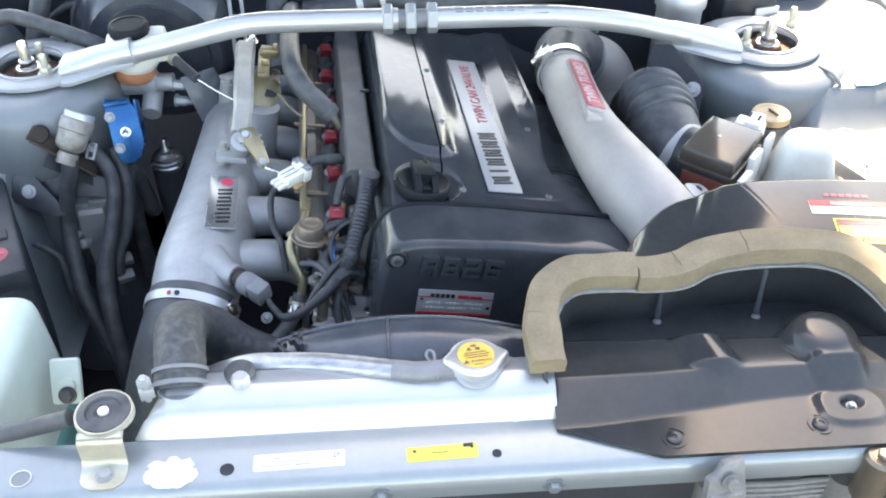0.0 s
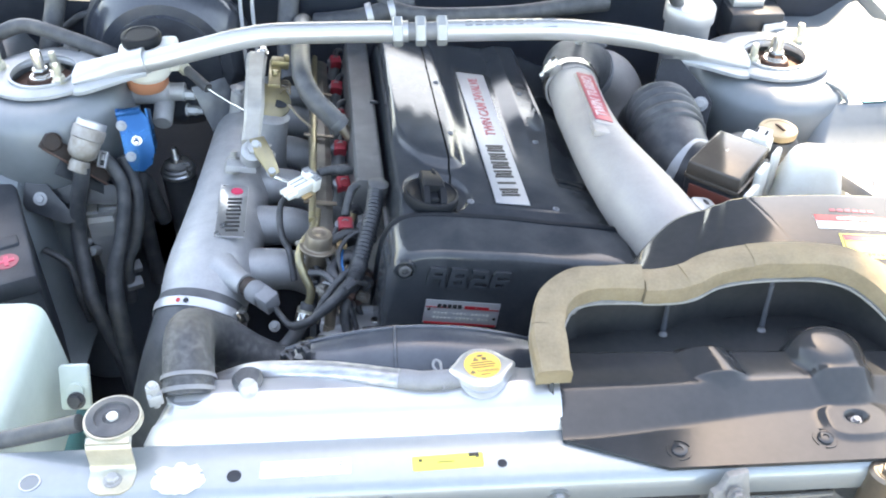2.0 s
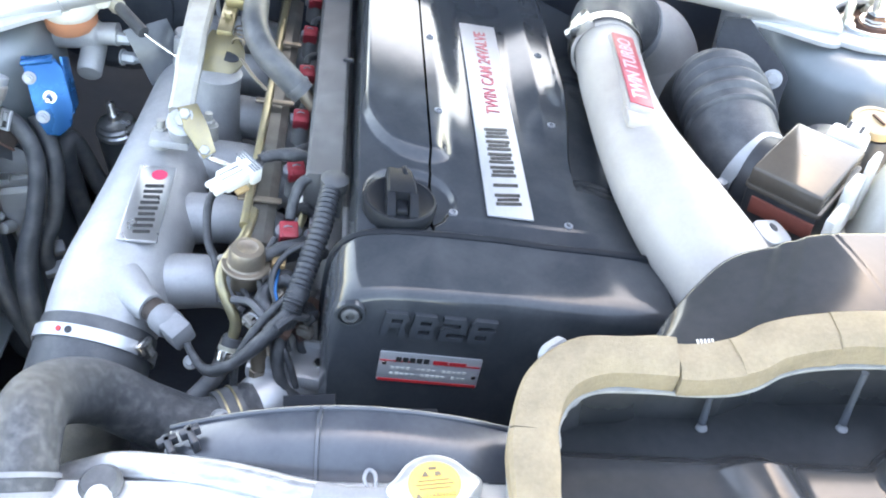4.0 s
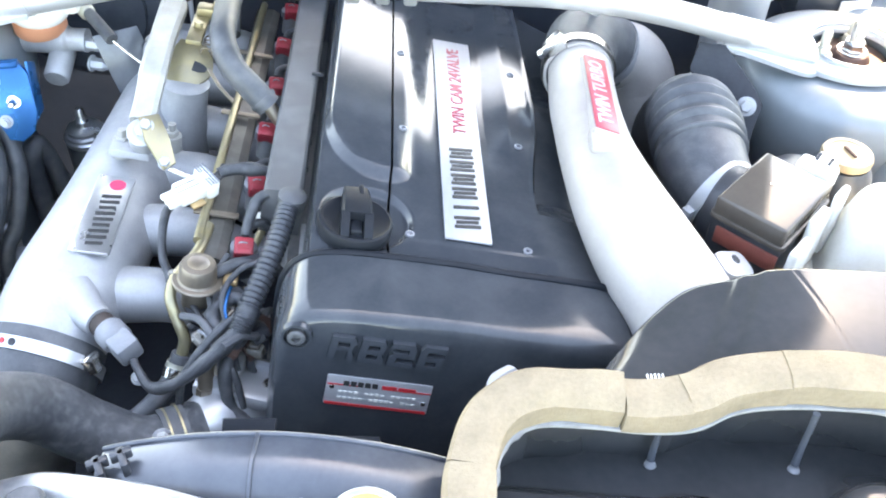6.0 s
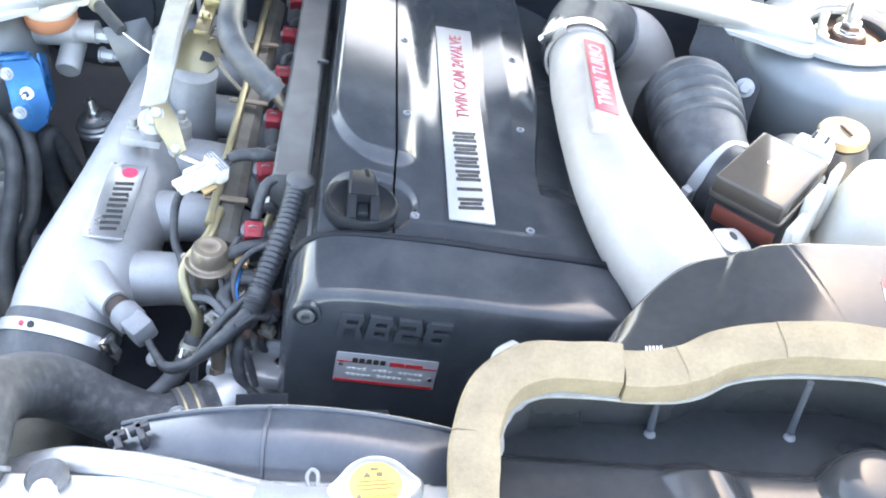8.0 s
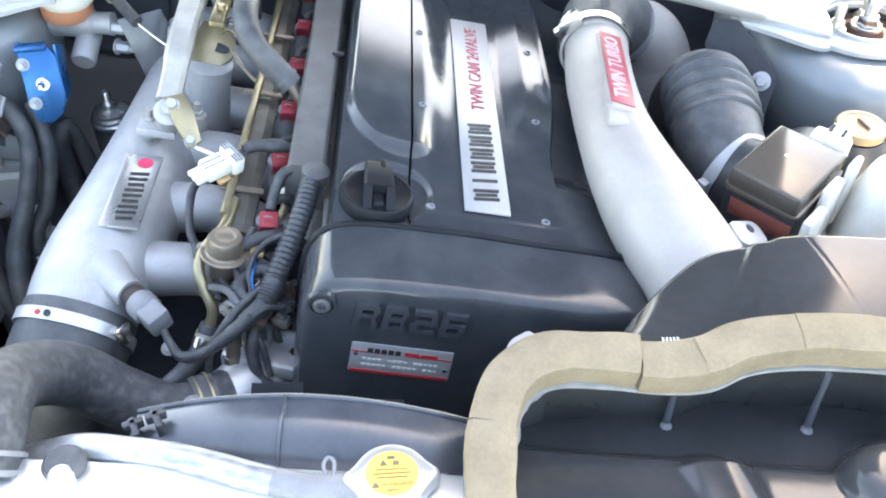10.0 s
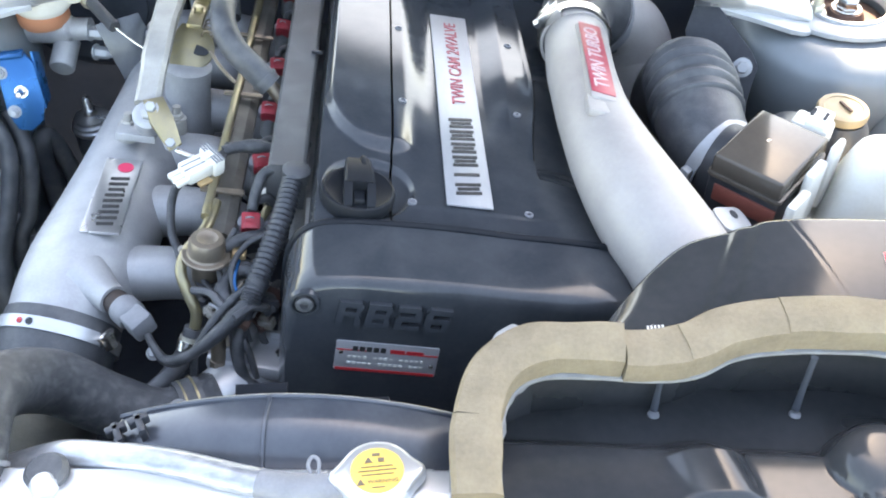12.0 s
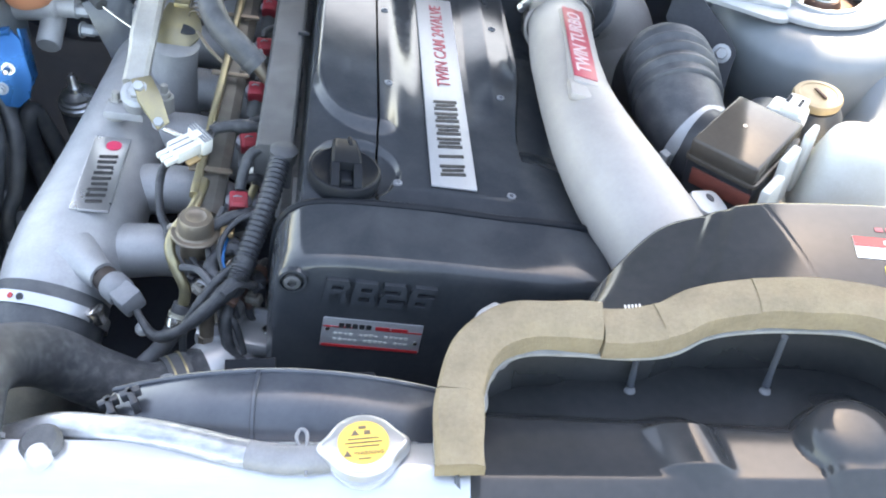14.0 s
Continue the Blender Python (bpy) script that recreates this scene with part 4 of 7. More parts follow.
def turbo_elbow():
    h = thing("elbow_hose", "dark rubber elbow hose with steel clamp", "hose", m=E)
    part("hose", tube([(0.199, 0.318, 0.032), (0.203, 0.350, 0.035), (0.216, 0.386, 0.035), (0.243, 0.410, 0.024), (0.270, 0.420, 0.010)], [0.037, 0.039, 0.0415, 0.0415, 0.040], 28, 8), M_RUBBER, h, "")
    clamp(h, (0.1995, 0.324, 0.0325), (0.12, 1, 0.05), 0.0392, 0.013, (-0.85, -0.1, 0.5))
    wm = aim((0.1645, 0.3120, 0.0560), (0.12, 1, 0.05)) @ pose(0, 0, 0, 0, 0, 40)
    part("worm_housing", merge(rbox(0.014, 0.026, 0.012, 0.002), shift(lathe([(0.0058, -0.003), (0.0058, 0.004), (0.0045, 0.006)], 6), pose(0, -0.014, 0.006, 90, 0, 0))), M_POL, h, "bright worm housing of the clamp", wm)
    clamp(h, (0.259, 0.416, 0.016), (0.85, 0.35, -0.45), 0.0405, 0.010, 60, M_GREYC)
    part("nipple", merge(lathe([(0.006, 0), (0.006, 0.012), (0.004, 0.014)], 14), shift(hexbolt(0.006, 0.005), pose(0, 0, 0.012))), M_CAST, h, "small bleed nipple", pose(0.212, 0.375, 0.074))
    g = solo("compressor_pipe", tube([(0.258, 0.416, 0.018), (0.288, 0.422, 0.006), (0.308, 0.420, -0.020), (0.318, 0.41, -0.06), (0.32, 0.40, -0.2)], [0.039, 0.043, 0.045, 0.045, 0.044], 28, 8), M_PIPE, "grey cast compressor outlet pipe", "pipe", m=E)


turbo_elbow()


def plenum():
    p = thing("intake_plenum", "grey cast aluminium intake plenum", "intake manifold", m=E)
    pts = [(-0.246, 0.505, -0.128), (-0.247, 0.49, -0.130), (-0.248, 0.44, -0.134), (-0.252, 0.33, -0.141), (-0.257, 0.22, -0.147), (-0.262, 0.14, -0.150), (-0.267, 0.085, -0.151), (-0.270, 0.058, -0.154), (-0.273, 0.035, -0.159), (-0.2755, 0.012, -0.168), (-0.277, 0.000, -0.174)]
    rs = [0.030, 0.036, 0.040, 0.045, 0.0495, 0.0525, 0.0535, 0.053, 0.051, 0.0485, 0.048]
    part("chamber", tube(pts, rs, 40, 8), M_CAST, p, "")
    for k in range(6):
        y = 0.072 + 0.0905 * k
        z = -0.150 + 0.018 * k / 5
        rn = tube([(-0.252, y - 0.004, z), (-0.215, y - 0.002, z + 0.006), (-0.175, y, z + 0.008), (-0.140, y + 0.003, z - 0.006), (-0.10, y + 0.005, z - 0.03)], [0.028, 0.0265, 0.0245, 0.024, 0.024], 20, 6)
        part("runner", rn, M_CAST, p, "")
        part("runner_flange", poly(rounded(0.030, 0.060, 0.012), 0.008, 0.001), M_CAST, p, "", aim((-0.120, y + 0.004, z - 0.018), (-1, 0, 0.6), 0))
    badge = part("badge", poly(rounded(0.035, 0.112, 0.0012), 0.0024, 0.0006), M_BADGE, p, "silver maker badge", Matrix.Translation((-0.2515, 0.122, -0.0968)) @ pose(0, 0, 0, 1, -2, 0))
    part("badge_dot", lathe([(0.0075, 0), (0.0075, 0.0005)], 24), M_PINK, badge, "red dot", pose(0.0035, 0.042, 0.0024))
    for k in range(9):
        part("brand_bar", rbox(0.0175 if k % 3 else 0.0150, 0.0042, 0.0005, 0), M_INK, badge, "black bar of the brand word", pose(0.002, -0.044 + 0.0085 * k, 0.0024, 0, 0, 6))
    # sensor boss
    part("sensor_boss", lathe([(0.026, -0.022), (0.019, -0.008), (0.0145, 0.004), (0.013, 0.016)], 24), M_CAST, p, "", aim((-0.240, 0.019, -0.124), (0.72, -0.66, 0.15)))
    # linkage pads
    for x, y in ((-0.236, 0.40), (-0.262, 0.395)):
        part("pad", merge(lathe([(0.011, -0.02), (0.010, 0.018), (0.009, 0.019)], 20), shift(hexbolt(0.0065, 0.006), pose(0, 0, 0.019))), M_CAST, p, "cast pad with bolt", pose(x, y, -0.095 + 0.008 * (y > 0.3)))
    return p


plenum()


def plenum_hose():
    h = thing("plenum_hose", "black rubber hose clamped below the plenum", "hose", m=E)
    part("hose", tube([(-0.2745, 0.0170, -0.1640), (-0.2775, -0.006, -0.1770), (-0.283, -0.022, -0.198), (-0.290, -0.031, -0.235), (-0.296, -0.034, -0.29), (-0.30, -0.035, -0.42)], [0.0505, 0.0508, 0.051, 0.0515, 0.052, 0.052], 36, 8), M_RUBBER, h, "")
    c0, ax = Vector((-0.2760, 0.0050, -0.1705)), Vector((-0.12, -0.86, -0.50)).normalized()
    part("clamp_band", ring(0.0520, 0.011, 0.0014, 56), M_ALU, h, "steel clamp band", aim(c0 + ax * 0.002, ax))
    up_ = Vector((0, 0, 1)) - ax * ax.z
    up_.normalize()
    side = up_.cross(ax).normalized()
    for a, r, material, name, label in ((-12, 0.0032, M_DARK, "band_hole", "dark hole in the band"), (-22, 0.0026, M_RED, "paint_mark", "red paint mark")):
        n = up_ * math.cos(radians(a)) + side * math.sin(radians(a))
        part(name, lathe([(r, 0), (r, 0.0006)], 16), material, h, label, aim(c0 + ax * 0.002 + n * 0.0536, n))
    for a in (58,):
        n = up_ * math.cos(radians(a)) + side * math.sin(radians(a))
        part("clamp_screw", merge(rbox(0.014, 0.012, 0.008, 0.002), shift(hexbolt(0.0065, 0.014), pose(0, 0.004, 0.005, 90, 0, 0))), M_POL, h, "worm screw", aim(c0 + n * 0.0525, n))


plenum_hose()


def throttle_linkage():
    t = thing("throttle_linkage", "cast throttle linkage arm with yellow zinc quadrant", "throttle linkage", m=E)
    c = spline([(-0.2365, 0.213, -0.050, 0.0095), (-0.236, 0.230, -0.041, 0.0095), (-0.2355, 0.246, -0.030, 0.0097), (-0.236, 0.262, -0.022, 0.0105), (-0.238, 0.32, -0.016, 0.0102), (-0.239, 0.385, -0.012, 0.0112), (-0.239, 0.400, -0.012, 0.0105)], 6)
    arm = sweep([v[:3] for v in c], [[(-v[3] * 1.2, -0.007), (v[3] * 1.2, -0.007), (v[3] * 1.25, 0.003), (v[3] * 0.85, 0.007), (-v[3] * 0.85, 0.007), (-v[3] * 1.25, 0.003)] for v in c])
    part("arm", arm, M_CASTL, t, "pale cast arm")
    part("pivot", merge(lathe([(0.015, 0), (0.015, 0.02), (0.012, 0.022)], 24), shift(hexbolt(0.007, 0.006), pose(0, 0, 0.022))), M_CAST, t, "pivot with bolt", aim((-0.233, 0.211, -0.070), (0, -0.55, 0.85)))
    lever = poly([(-0.010, 0.012), (0.010, 0.012), (0.012, -0.012), (0.010, -0.040), (-0.004, -0.044), (-0.012, -0.012)], 0.003, 0.0008)
    part("lever", lever, M_ZINC, t, "yellow zinc lever", Matrix.Translation((-0.2245, 0.202, -0.0475)) @ pose(0, 0, 0, 35, 0, 34))
    part("lever_bolt", hexbolt(0.0058, 0.006), M_FOOT, t, "", Matrix.Translation((-0.2305, 0.2005, -0.0455)) @ pose(0, 0, 0, 35, 0, 0))
    part("lever_bolt", hexbolt(0.0052, 0.006), M_FOOT, t, "", Matrix.Translation((-0.2075, 0.177, -0.069)) @ pose(0, 0, 0, 35, 0, 0))
    part("rod", tube([(-0.212, 0.182, -0.074), (-0.195, 0.180, -0.080), (-0.170, 0.178, -0.086)], 0.003, 8, 4), M_POL, t, "thin steel rod")
    base = poly([(-0.022, -0.010), (0.016, -0.010), (0.016, 0.010), (-0.022, 0.010)], 0.008, 0.002)
    part("foot", base, M_CAST, t, "", Matrix.Translation((-0.243, 0.209, -0.086)))
    # quadrant
    q = []
    for k in range(20):
        a = radians(200 + 200 * k / 19)
        q.append((0.029 * math.cos(a), 0.028 * math.sin(a)))
    q += [(0.018, 0.026), (-0.010, 0.030)]
    part("quadrant", poly(q, 0.003, 0.001), M_ZINC, t, "yellow zinc throttle quadrant", Matrix.Translation((-0.216, 0.338, -0.052)) @ pose(0, 0, 0, 30, 0, 0))
    part("quadrant_post", lathe([(0.030, -0.085), (0.0265, -0.060), (0.0245, -0.030), (0.0250, -0.010), (0.0262, 0.0), (0.020, 0.003)], 32), M_CAST, t, "round cast post under the quadrant", pose(-0.2135, 0.322, -0.064))
    part("quadrant_slot", poly([(0.014 * math.cos(radians(18 * k)), 0.006 * math.sin(radians(18 * k))) for k in range(20)], 0.0006, 0), M_DARK, t, "dark oval slot", Matrix.Translation((-0.206, 0.335, -0.0505)) @ pose(0, 0, 0, 30, 0, -20))
    part("upper_bracket", merge(shift(rbox(0.017, 0.085, 0.008, 0.002), pose(-0.2125, 0.400, -0.040)), shift(rbox(0.026, 0.018, 0.014, 0.003), pose(-0.206, 0.425, -0.036)), shift(hexbolt(0.005, 0.006), pose(-0.212, 0.39, -0.032)), shift(hexbolt(0.004, 0.006), pose(-0.198, 0.425, -0.022))), M_ZINC, t, "zinc bracket")
    part("spring", tube([(-0.196 + 0.007 * math.cos(k), 0.345 + 0.0015 * k, -0.040 + 0.007 * math.sin(k)) for k in range(0, 26)], 0.0010, 6, 4), M_BRONZE, t, "coil return spring")
    part("ball_rod", tube([(-0.190, 0.325, -0.045), (-0.176, 0.306, -0.052), (-0.158, 0.288, -0.058)], 0.0020, 8, 4), M_BRONZE, t, "thin ball-jointed rod")
    part("vertical_post", lathe([(0.012, 0), (0.012, 0.045), (0.010, 0.05)], 18), M_CAST, t, "", pose(-0.265, 0.425, -0.125))
    part("top_pin", merge(lathe([(0.004, 0), (0.004, 0.012)], 12), shift(hexbolt(0.006, 0.005), pose(0, 0, 0.004))), M_POL, t, "bright pin at the arm's end", pose(-0.231, 0.402, -0.010))
    for x, y in ((-0.257, 0.221), (-0.213, 0.245)):
        part("foot_stud", merge(lathe([(0.011, 0), (0.010, 0.016)], 20), shift(hexbolt(0.007, 0.006), pose(0, 0, 0.016)), shift(lathe([(0.004, 0), (0.004, 0.010)], 10), pose(0, 0, 0.02))), M_CASTL, t, "cast boss with stud", pose(x, y, -0.098))


throttle_linkage()


def fuel_rail():
    f = thing("fuel_rail", "yellow zinc fuel rail along the injectors", "fuel rail", m=E)
    prof = [(-0.014, -0.008), (0.014, -0.008), (0.014, 0.004), (0.006, 0.008), (-0.006, 0.008), (-0.014, 0.004)]
    part("rail", sweep([(-0.146, y, -0.072) for y in (0.045, 0.2, 0.35, 0.53)], [prof] * 4), M_RAILD, f, "dark steel rail", smooth=20)
    part("rail_tube", tube([(-0.158, 0.060, -0.060), (-0.156, 0.2, -0.060), (-0.154, 0.35, -0.060), (-0.152, 0.53, -0.060)], 0.0043, 12, 3), M_ZINC, f, "yellow zinc tube")
    for y in (0.10, 0.27, 0.40):
        part("rail_clip", shift(rbox(0.040, 0.007, 0.003, 0.001), pose(-0.148, y, -0.061)), M_BRONZE, f, "zinc clip")
    reg = merge(lathe([(0.0110, -0.034), (0.0125, -0.030), (0.0128, -0.0070), (0.0200, -0.0062), (0.0212, -0.0050), (0.0212, -0.0034), (0.0204, -0.0024), (0.0168, -0.0018), (0.0158, -0.0004), (0.0154, 0.0110), (0.0138, 0.0142), (0.0090, 0.0152), (0.0068, 0.0138), (0.0, 0.0132)], 36))
    part("regulator", reg, M_BRONZE, f, "bronze dome pressure regulator", pose(-0.151, 0.019, -0.064), smooth=30)
    for sx in (-1, 1):
        part("regulator_screw", hexbolt(0.0028, 0.003), M_GRIME, f, "small flange screw", pose(-0.151 + sx * 0.0215, 0.019 - 0.006 * sx, -0.070))
    part("regulator_stem", lathe([(0.006, -0.05), (0.006, 0), (0.009, 0.004)], 14), M_PLASTIC, f, "", pose(-0.150, 0.010, -0.095))
    part("vacuum_hose", tube([(-0.138, 0.024, -0.063), (-0.118, 0.036, -0.058), (-0.098, 0.040, -0.062), (-0.085, 0.045, -0.07)], 0.0055, 12, 5), M_WRAP, f, "short black vacuum hose")
    line = tube([(-0.152, 0.085, -0.062), (-0.156, 0.050, -0.064), (-0.168, 0.024, -0.070), (-0.171, 0.008, -0.080), (-0.163, -0.003, -0.095), (-0.155, -0.010, -0.110), (-0.156, -0.014, -0.128)], 0.0050, 12, 6)
    part("return_pipe", line, M_ZINC, f, "bent yellow zinc fuel pipe")
    part("fuel_hose", tube([(-0.156, -0.013, -0.125), (-0.160, -0.022, -0.142), (-0.172, -0.040, -0.158), (-0.195, -0.062, -0.175), (-0.215, -0.075, -0.20)], 0.0085, 14, 5), M_RUBBER, f, "black fuel hose")
    b = clamp(f, (-0.158, -0.018, -0.136), (-0.15, -0.5, -0.85), 0.0088, 0.007, 250, M_ZINCP)


fuel_rail()


def injector():
    j = thing("injector", "fuel injector with red plug", "injector", "injectors in a row", m=E @ pose(-0.119, 0.069, -0.067))
    part("body", lathe([(0.009, -0.03), (0.009, -0.01), (0.012, -0.008), (0.012, 0.0), (0.008, 0.004)], 16), M_GREYC, j, "")
    part("plug", merge(rbox(0.017, 0.018, 0.014, 0.002), shift(rbox(0.012, 0.006, 0.005, 0.001), pose(0, -0.007, 0.012))), M_REDJ, j, "red plastic plug", pose(0.0, -0.002, -0.006, 20, 0, 6))
    part("clip", tube([(-0.004, -0.008, 0.010), (-0.001, -0.010, 0.013), (0.003, -0.008, 0.011)], 0.0008, 6, 4), M_GREYC, j, "thin wire clip")
    part("lead", tube([(0.0, 0.006, 0.006), (0.002, 0.016, 0.010), (0.012, 0.024, 0.010), (0.020, 0.028, 0.0)], 0.0042, 10, 5), M_WRAP, j, "black lead")
    return j


inj = injector()
for k in range(1, 6):
    copy_thing(inj, E @ pose(-0.119, 0.069 + 0.0945 * k, -0.067, 0, 0, (0, 8, -5, 4, -8, 3)[k]))


def breather_hose():
    h = thing("breather_hose", "black rubber breather hose bending to the cam cover", "hose", m=E)
    part("hose", tube([(-0.170, 0.60, -0.03), (-0.178, 0.50, 0.004), (-0.180, 0.41, 0.010), (-0.179, 0.346, 0.010), (-0.175, 0.300, 0.006), (-0.161, 0.272, -0.006), (-0.141, 0.262, -0.020), (-0.120, 0.256, -0.036)], 0.0135, 20, 8), M_RUBBER, h, "")
    part("clip", ring(0.0138, 0.004, 0.0012), M_RAIL, h, "small spring clip", aim((-0.1265, 0.2580, -0.031), (0.8, -0.25, -0.6)))
    part("spigot", lathe([(0.0075, 0), (0.0075, 0.022)], 14), M_BRONZE, h, "dull bronze spigot", aim((-0.122, 0.257, -0.034), (0.75, -0.25, -0.7)))


breather_hose()


def loom():
    l = thing("wiring_loom", "black corrugated wiring loom with taped branches", "wiring loom", m=E)
    part("conduit", tube([(-0.083, 0.098, -0.030), (-0.086, 0.086, -0.030), (-0.090, 0.055, -0.040), (-0.098, 0.020, -0.055), (-0.106, -0.012, -0.068), (-0.110, -0.026, -0.078)], 0.0092, 16, 10, rib=0.0009, ribs=34), M_PLASTIC, l, "corrugated plastic conduit")
    part("taped_trunk", tube([(-0.104, -0.010, -0.066), (-0.112, -0.026, -0.078), (-0.124, -0.038, -0.090), (-0.142, -0.050, -0.106), (-0.159, -0.055, -0.120), (-0.175, -0.049, -0.130), (-0.187, -0.036, -0.127), (-0.193, -0.028, -0.123)], [0.0096, 0.0078, 0.0066, 0.0056, 0.0052, 0.0048, 0.0044, 0.0040], 14, 9, wob=0.30), M_WRAP, l, "taped black trunk to the sensor plug")
    part("taped_branch", tube([(-0.108, -0.014, -0.074), (-0.114, -0.028, -0.096), (-0.116, -0.042, -0.118), (-0.110, -0.052, -0.136), (-0.098, -0.058, -0.147), (-0.080, -0.066, -0.156)], [0.0070, 0.0064, 0.0058, 0.0056, 0.0054, 0.005], 14, 9, wob=0.35), M_WRAP, l, "taped black branch going down")
    part("taped_branch", tube([(-0.083, 0.100, -0.034), (-0.098, 0.104, -0.030), (-0.112, 0.098, -0.034), (-0.117, 0.086, -0.045), (-0.119, 0.074, -0.058)], 0.005, 10, 6), M_WRAP, l, "black branch to an injector")
    for pts, r in (([(-0.104, -0.006, -0.066), (-0.116, 0.006, -0.070), (-0.128, 0.004, -0.076), (-0.134, -0.006, -0.082), (-0.128, -0.016, -0.086), (-0.112, -0.020, -0.084)], (0.0060, 0.0055, 0.0058, 0.0062, 0.0055, 0.0045)),
                   ([(-0.108, 0.004, -0.068), (-0.118, 0.014, -0.072), (-0.130, 0.010, -0.080), (-0.138, 0.0, -0.090)], (0.0045, 0.0050, 0.0048, 0.0040)),
                   ([(-0.138, -0.004, -0.088), (-0.128, -0.018, -0.094), (-0.118, -0.026, -0.098)], (0.0058, 0.0062, 0.0050))):
        part("loose_sleeve", tube(pts, list(r), 12, 6, wob=0.35), M_WRAP, l, "loose black sleeve")
    # small sharp-edged bits between the branches
    for p, d, mt, sz in (((-0.1119, 0.0512, -0.080), 20, M_PLASTIC, (0.026, 0.016, 0.014)), ((-0.1019, -0.0040, -0.122), 35, M_RUST, (0.010, 0.022, 0.008)), ((-0.094, -0.0100, -0.118), -20, M_GRIME, (0.014, 0.010, 0.010)),
                         ((-0.1415, -0.0074, -0.112), 50, M_GRIME, (0.014, 0.012, 0.010)), ((-0.134, -0.014, -0.120), 10, M_STRAP, (0.010, 0.014, 0.012)), ((-0.148, -0.002, -0.116), -35, M_PLASTIC, (0.012, 0.010, 0.012)), ((-0.127, -0.026, -0.112), 25, M_RUST, (0.012, 0.008, 0.008)), ((-0.118, 0.006, -0.092), -30, M_GRIME, (0.016, 0.012, 0.010))):
        part("plug", merge(rbox(*sz, 0.0015), shift(rbox(sz[0] * 0.6, sz[1] * 0.5, 0.004, 0.0008), pose(0, 0, sz[2])), shift(rbox(sz[0] * 1.15, sz[1] * 0.2, sz[2] * 0.5, 0.0008), pose(0, sz[1] * 0.2, sz[2] * 0.2))), mt, l, "small grimy plug", pose(*p, 10, -8, d))
    part("blue_wire", tube([(-0.123, 0.014, -0.066), (-0.124, 0.002, -0.066), (-0.124, -0.010, -0.070), (-0.120, -0.018, -0.078)], 0.0014, 6, 5), M_BLUE, l, "thin blue wire")
    for pts, r in (([(-0.108, -0.012, -0.066), (-0.125, -0.022, -0.080), (-0.140, -0.036, -0.098), (-0.150, -0.048, -0.118), (-0.150, -0.056, -0.14)], 0.0036),
                   ([(-0.100, 0.035, -0.050), (-0.118, 0.024, -0.056), (-0.128, 0.004, -0.066), (-0.122, -0.016, -0.080), (-0.112, -0.034, -0.100)], 0.0028),
                   ([(-0.130, 0.045, -0.058), (-0.140, 0.020, -0.072), (-0.134, -0.006, -0.080), (-0.118, -0.024, -0.090)], 0.003),
                   ([(-0.165, 0.03, -0.09), (-0.150, 0.005, -0.088), (-0.132, -0.020, -0.092), (-0.110, -0.040, -0.112), (-0.098, -0.052, -0.14)], 0.003)):
        part("taped_branch", tube(pts, r, 10, 7, wob=0.25), M_WRAP, l, "taped black branch")
    rnd = random.Random(31)
    for k in range(8):
        a = Vector((-0.095 - 0.05 * rnd.random(), 0.050 - 0.07 * rnd.random(), -0.060 - 0.03 * rnd.random()))
        q = Vector((-0.100 - 0.03 * rnd.random(), -0.030 - 0.03 * rnd.random(), -0.105 - 0.04 * rnd.random()))
        mid = a.lerp(q, 0.5) + Vector((rnd.uniform(-0.012, 0.012), rnd.uniform(-0.012, 0.006), rnd.uniform(-0.004, 0.014)))
        part("wire", tube([a, a.lerp(mid, 0.5) + Vector((0, 0, 0.004)), mid, mid.lerp(q, 0.5), q], rnd.uniform(0.0012, 0.0026), 8, 6), (M_WRAP, M_GREYC, M_WRAP, M_BRONZE)[k % 4], l, "")
    part("taped_branch", tube([(-0.186, 0.128, -0.070), (-0.194, 0.115, -0.078), (-0.194, 0.096, -0.088), (-0.189, 0.074, -0.098), (-0.180, 0.058, -0.106), (-0.172, 0.034, -0.130)], 0.0040, 10, 6, wob=0.1), M_WRAP, l, "black branch beside the plenum")
    part("tan_plug", shift(rbox(0.012, 0.012, 0.008, 0.002), pose(-0.124, 0.022, -0.070)), M_COPPER, l, "small tan plug")
    return l


loom()


def coil_bracket():
    b = thing("alloy_bracket", "small bare alloy bracket with bright nut beside the injectors", "bracket", m=E)
    part("plate", loft([[(-0.101, y, z), (-0.089, y, z + 0.001), (-0.089, y, z - 0.004), (-0.101, y, z - 0.004)] for y, z in ((0.126, -0.066), (0.112, -0.066), (0.094, -0.070), (0.078, -0.074), (0.066, -0.086))]), M_ALU, b, "", smooth=30)
    part("nut", hexbolt(0.0062, 0.007), M_ZINCP, b, "bright zinc nut", aim((-0.1075, 0.1130, -0.070), (-0.3, -0.6, 0.7)))
    part("pipe_stub", tube([(-0.104, 0.118, -0.066), (-0.106, 0.102, -0.072), (-0.112, 0.086, -0.080), (-0.122, 0.080, -0.086)], 0.0040, 10, 6), M_ZINC, b, "thin zinc pipe")
    part("rubber_cap", lathe([(0.0062, -0.010), (0.0068, 0.004), (0.0055, 0.007), (0.0, 0.0075)], 18), M_RUBBER, b, "black rubber cap", aim((-0.0984, 0.0660, -0.069), (-0.2, -0.5, 0.8)))
    part("edge_strip", loft([[(x - 0.0025, y, -0.060), (x + 0.0025, y, -0.060), (x + 0.0025, y, -0.066), (x - 0.0025, y, -0.066)] for x, y in ((-0.0690, 0.104), (-0.0685, 0.080), (-0.0680, 0.052))]), M_ALU, b, "pale alloy edge")


coil_bracket()


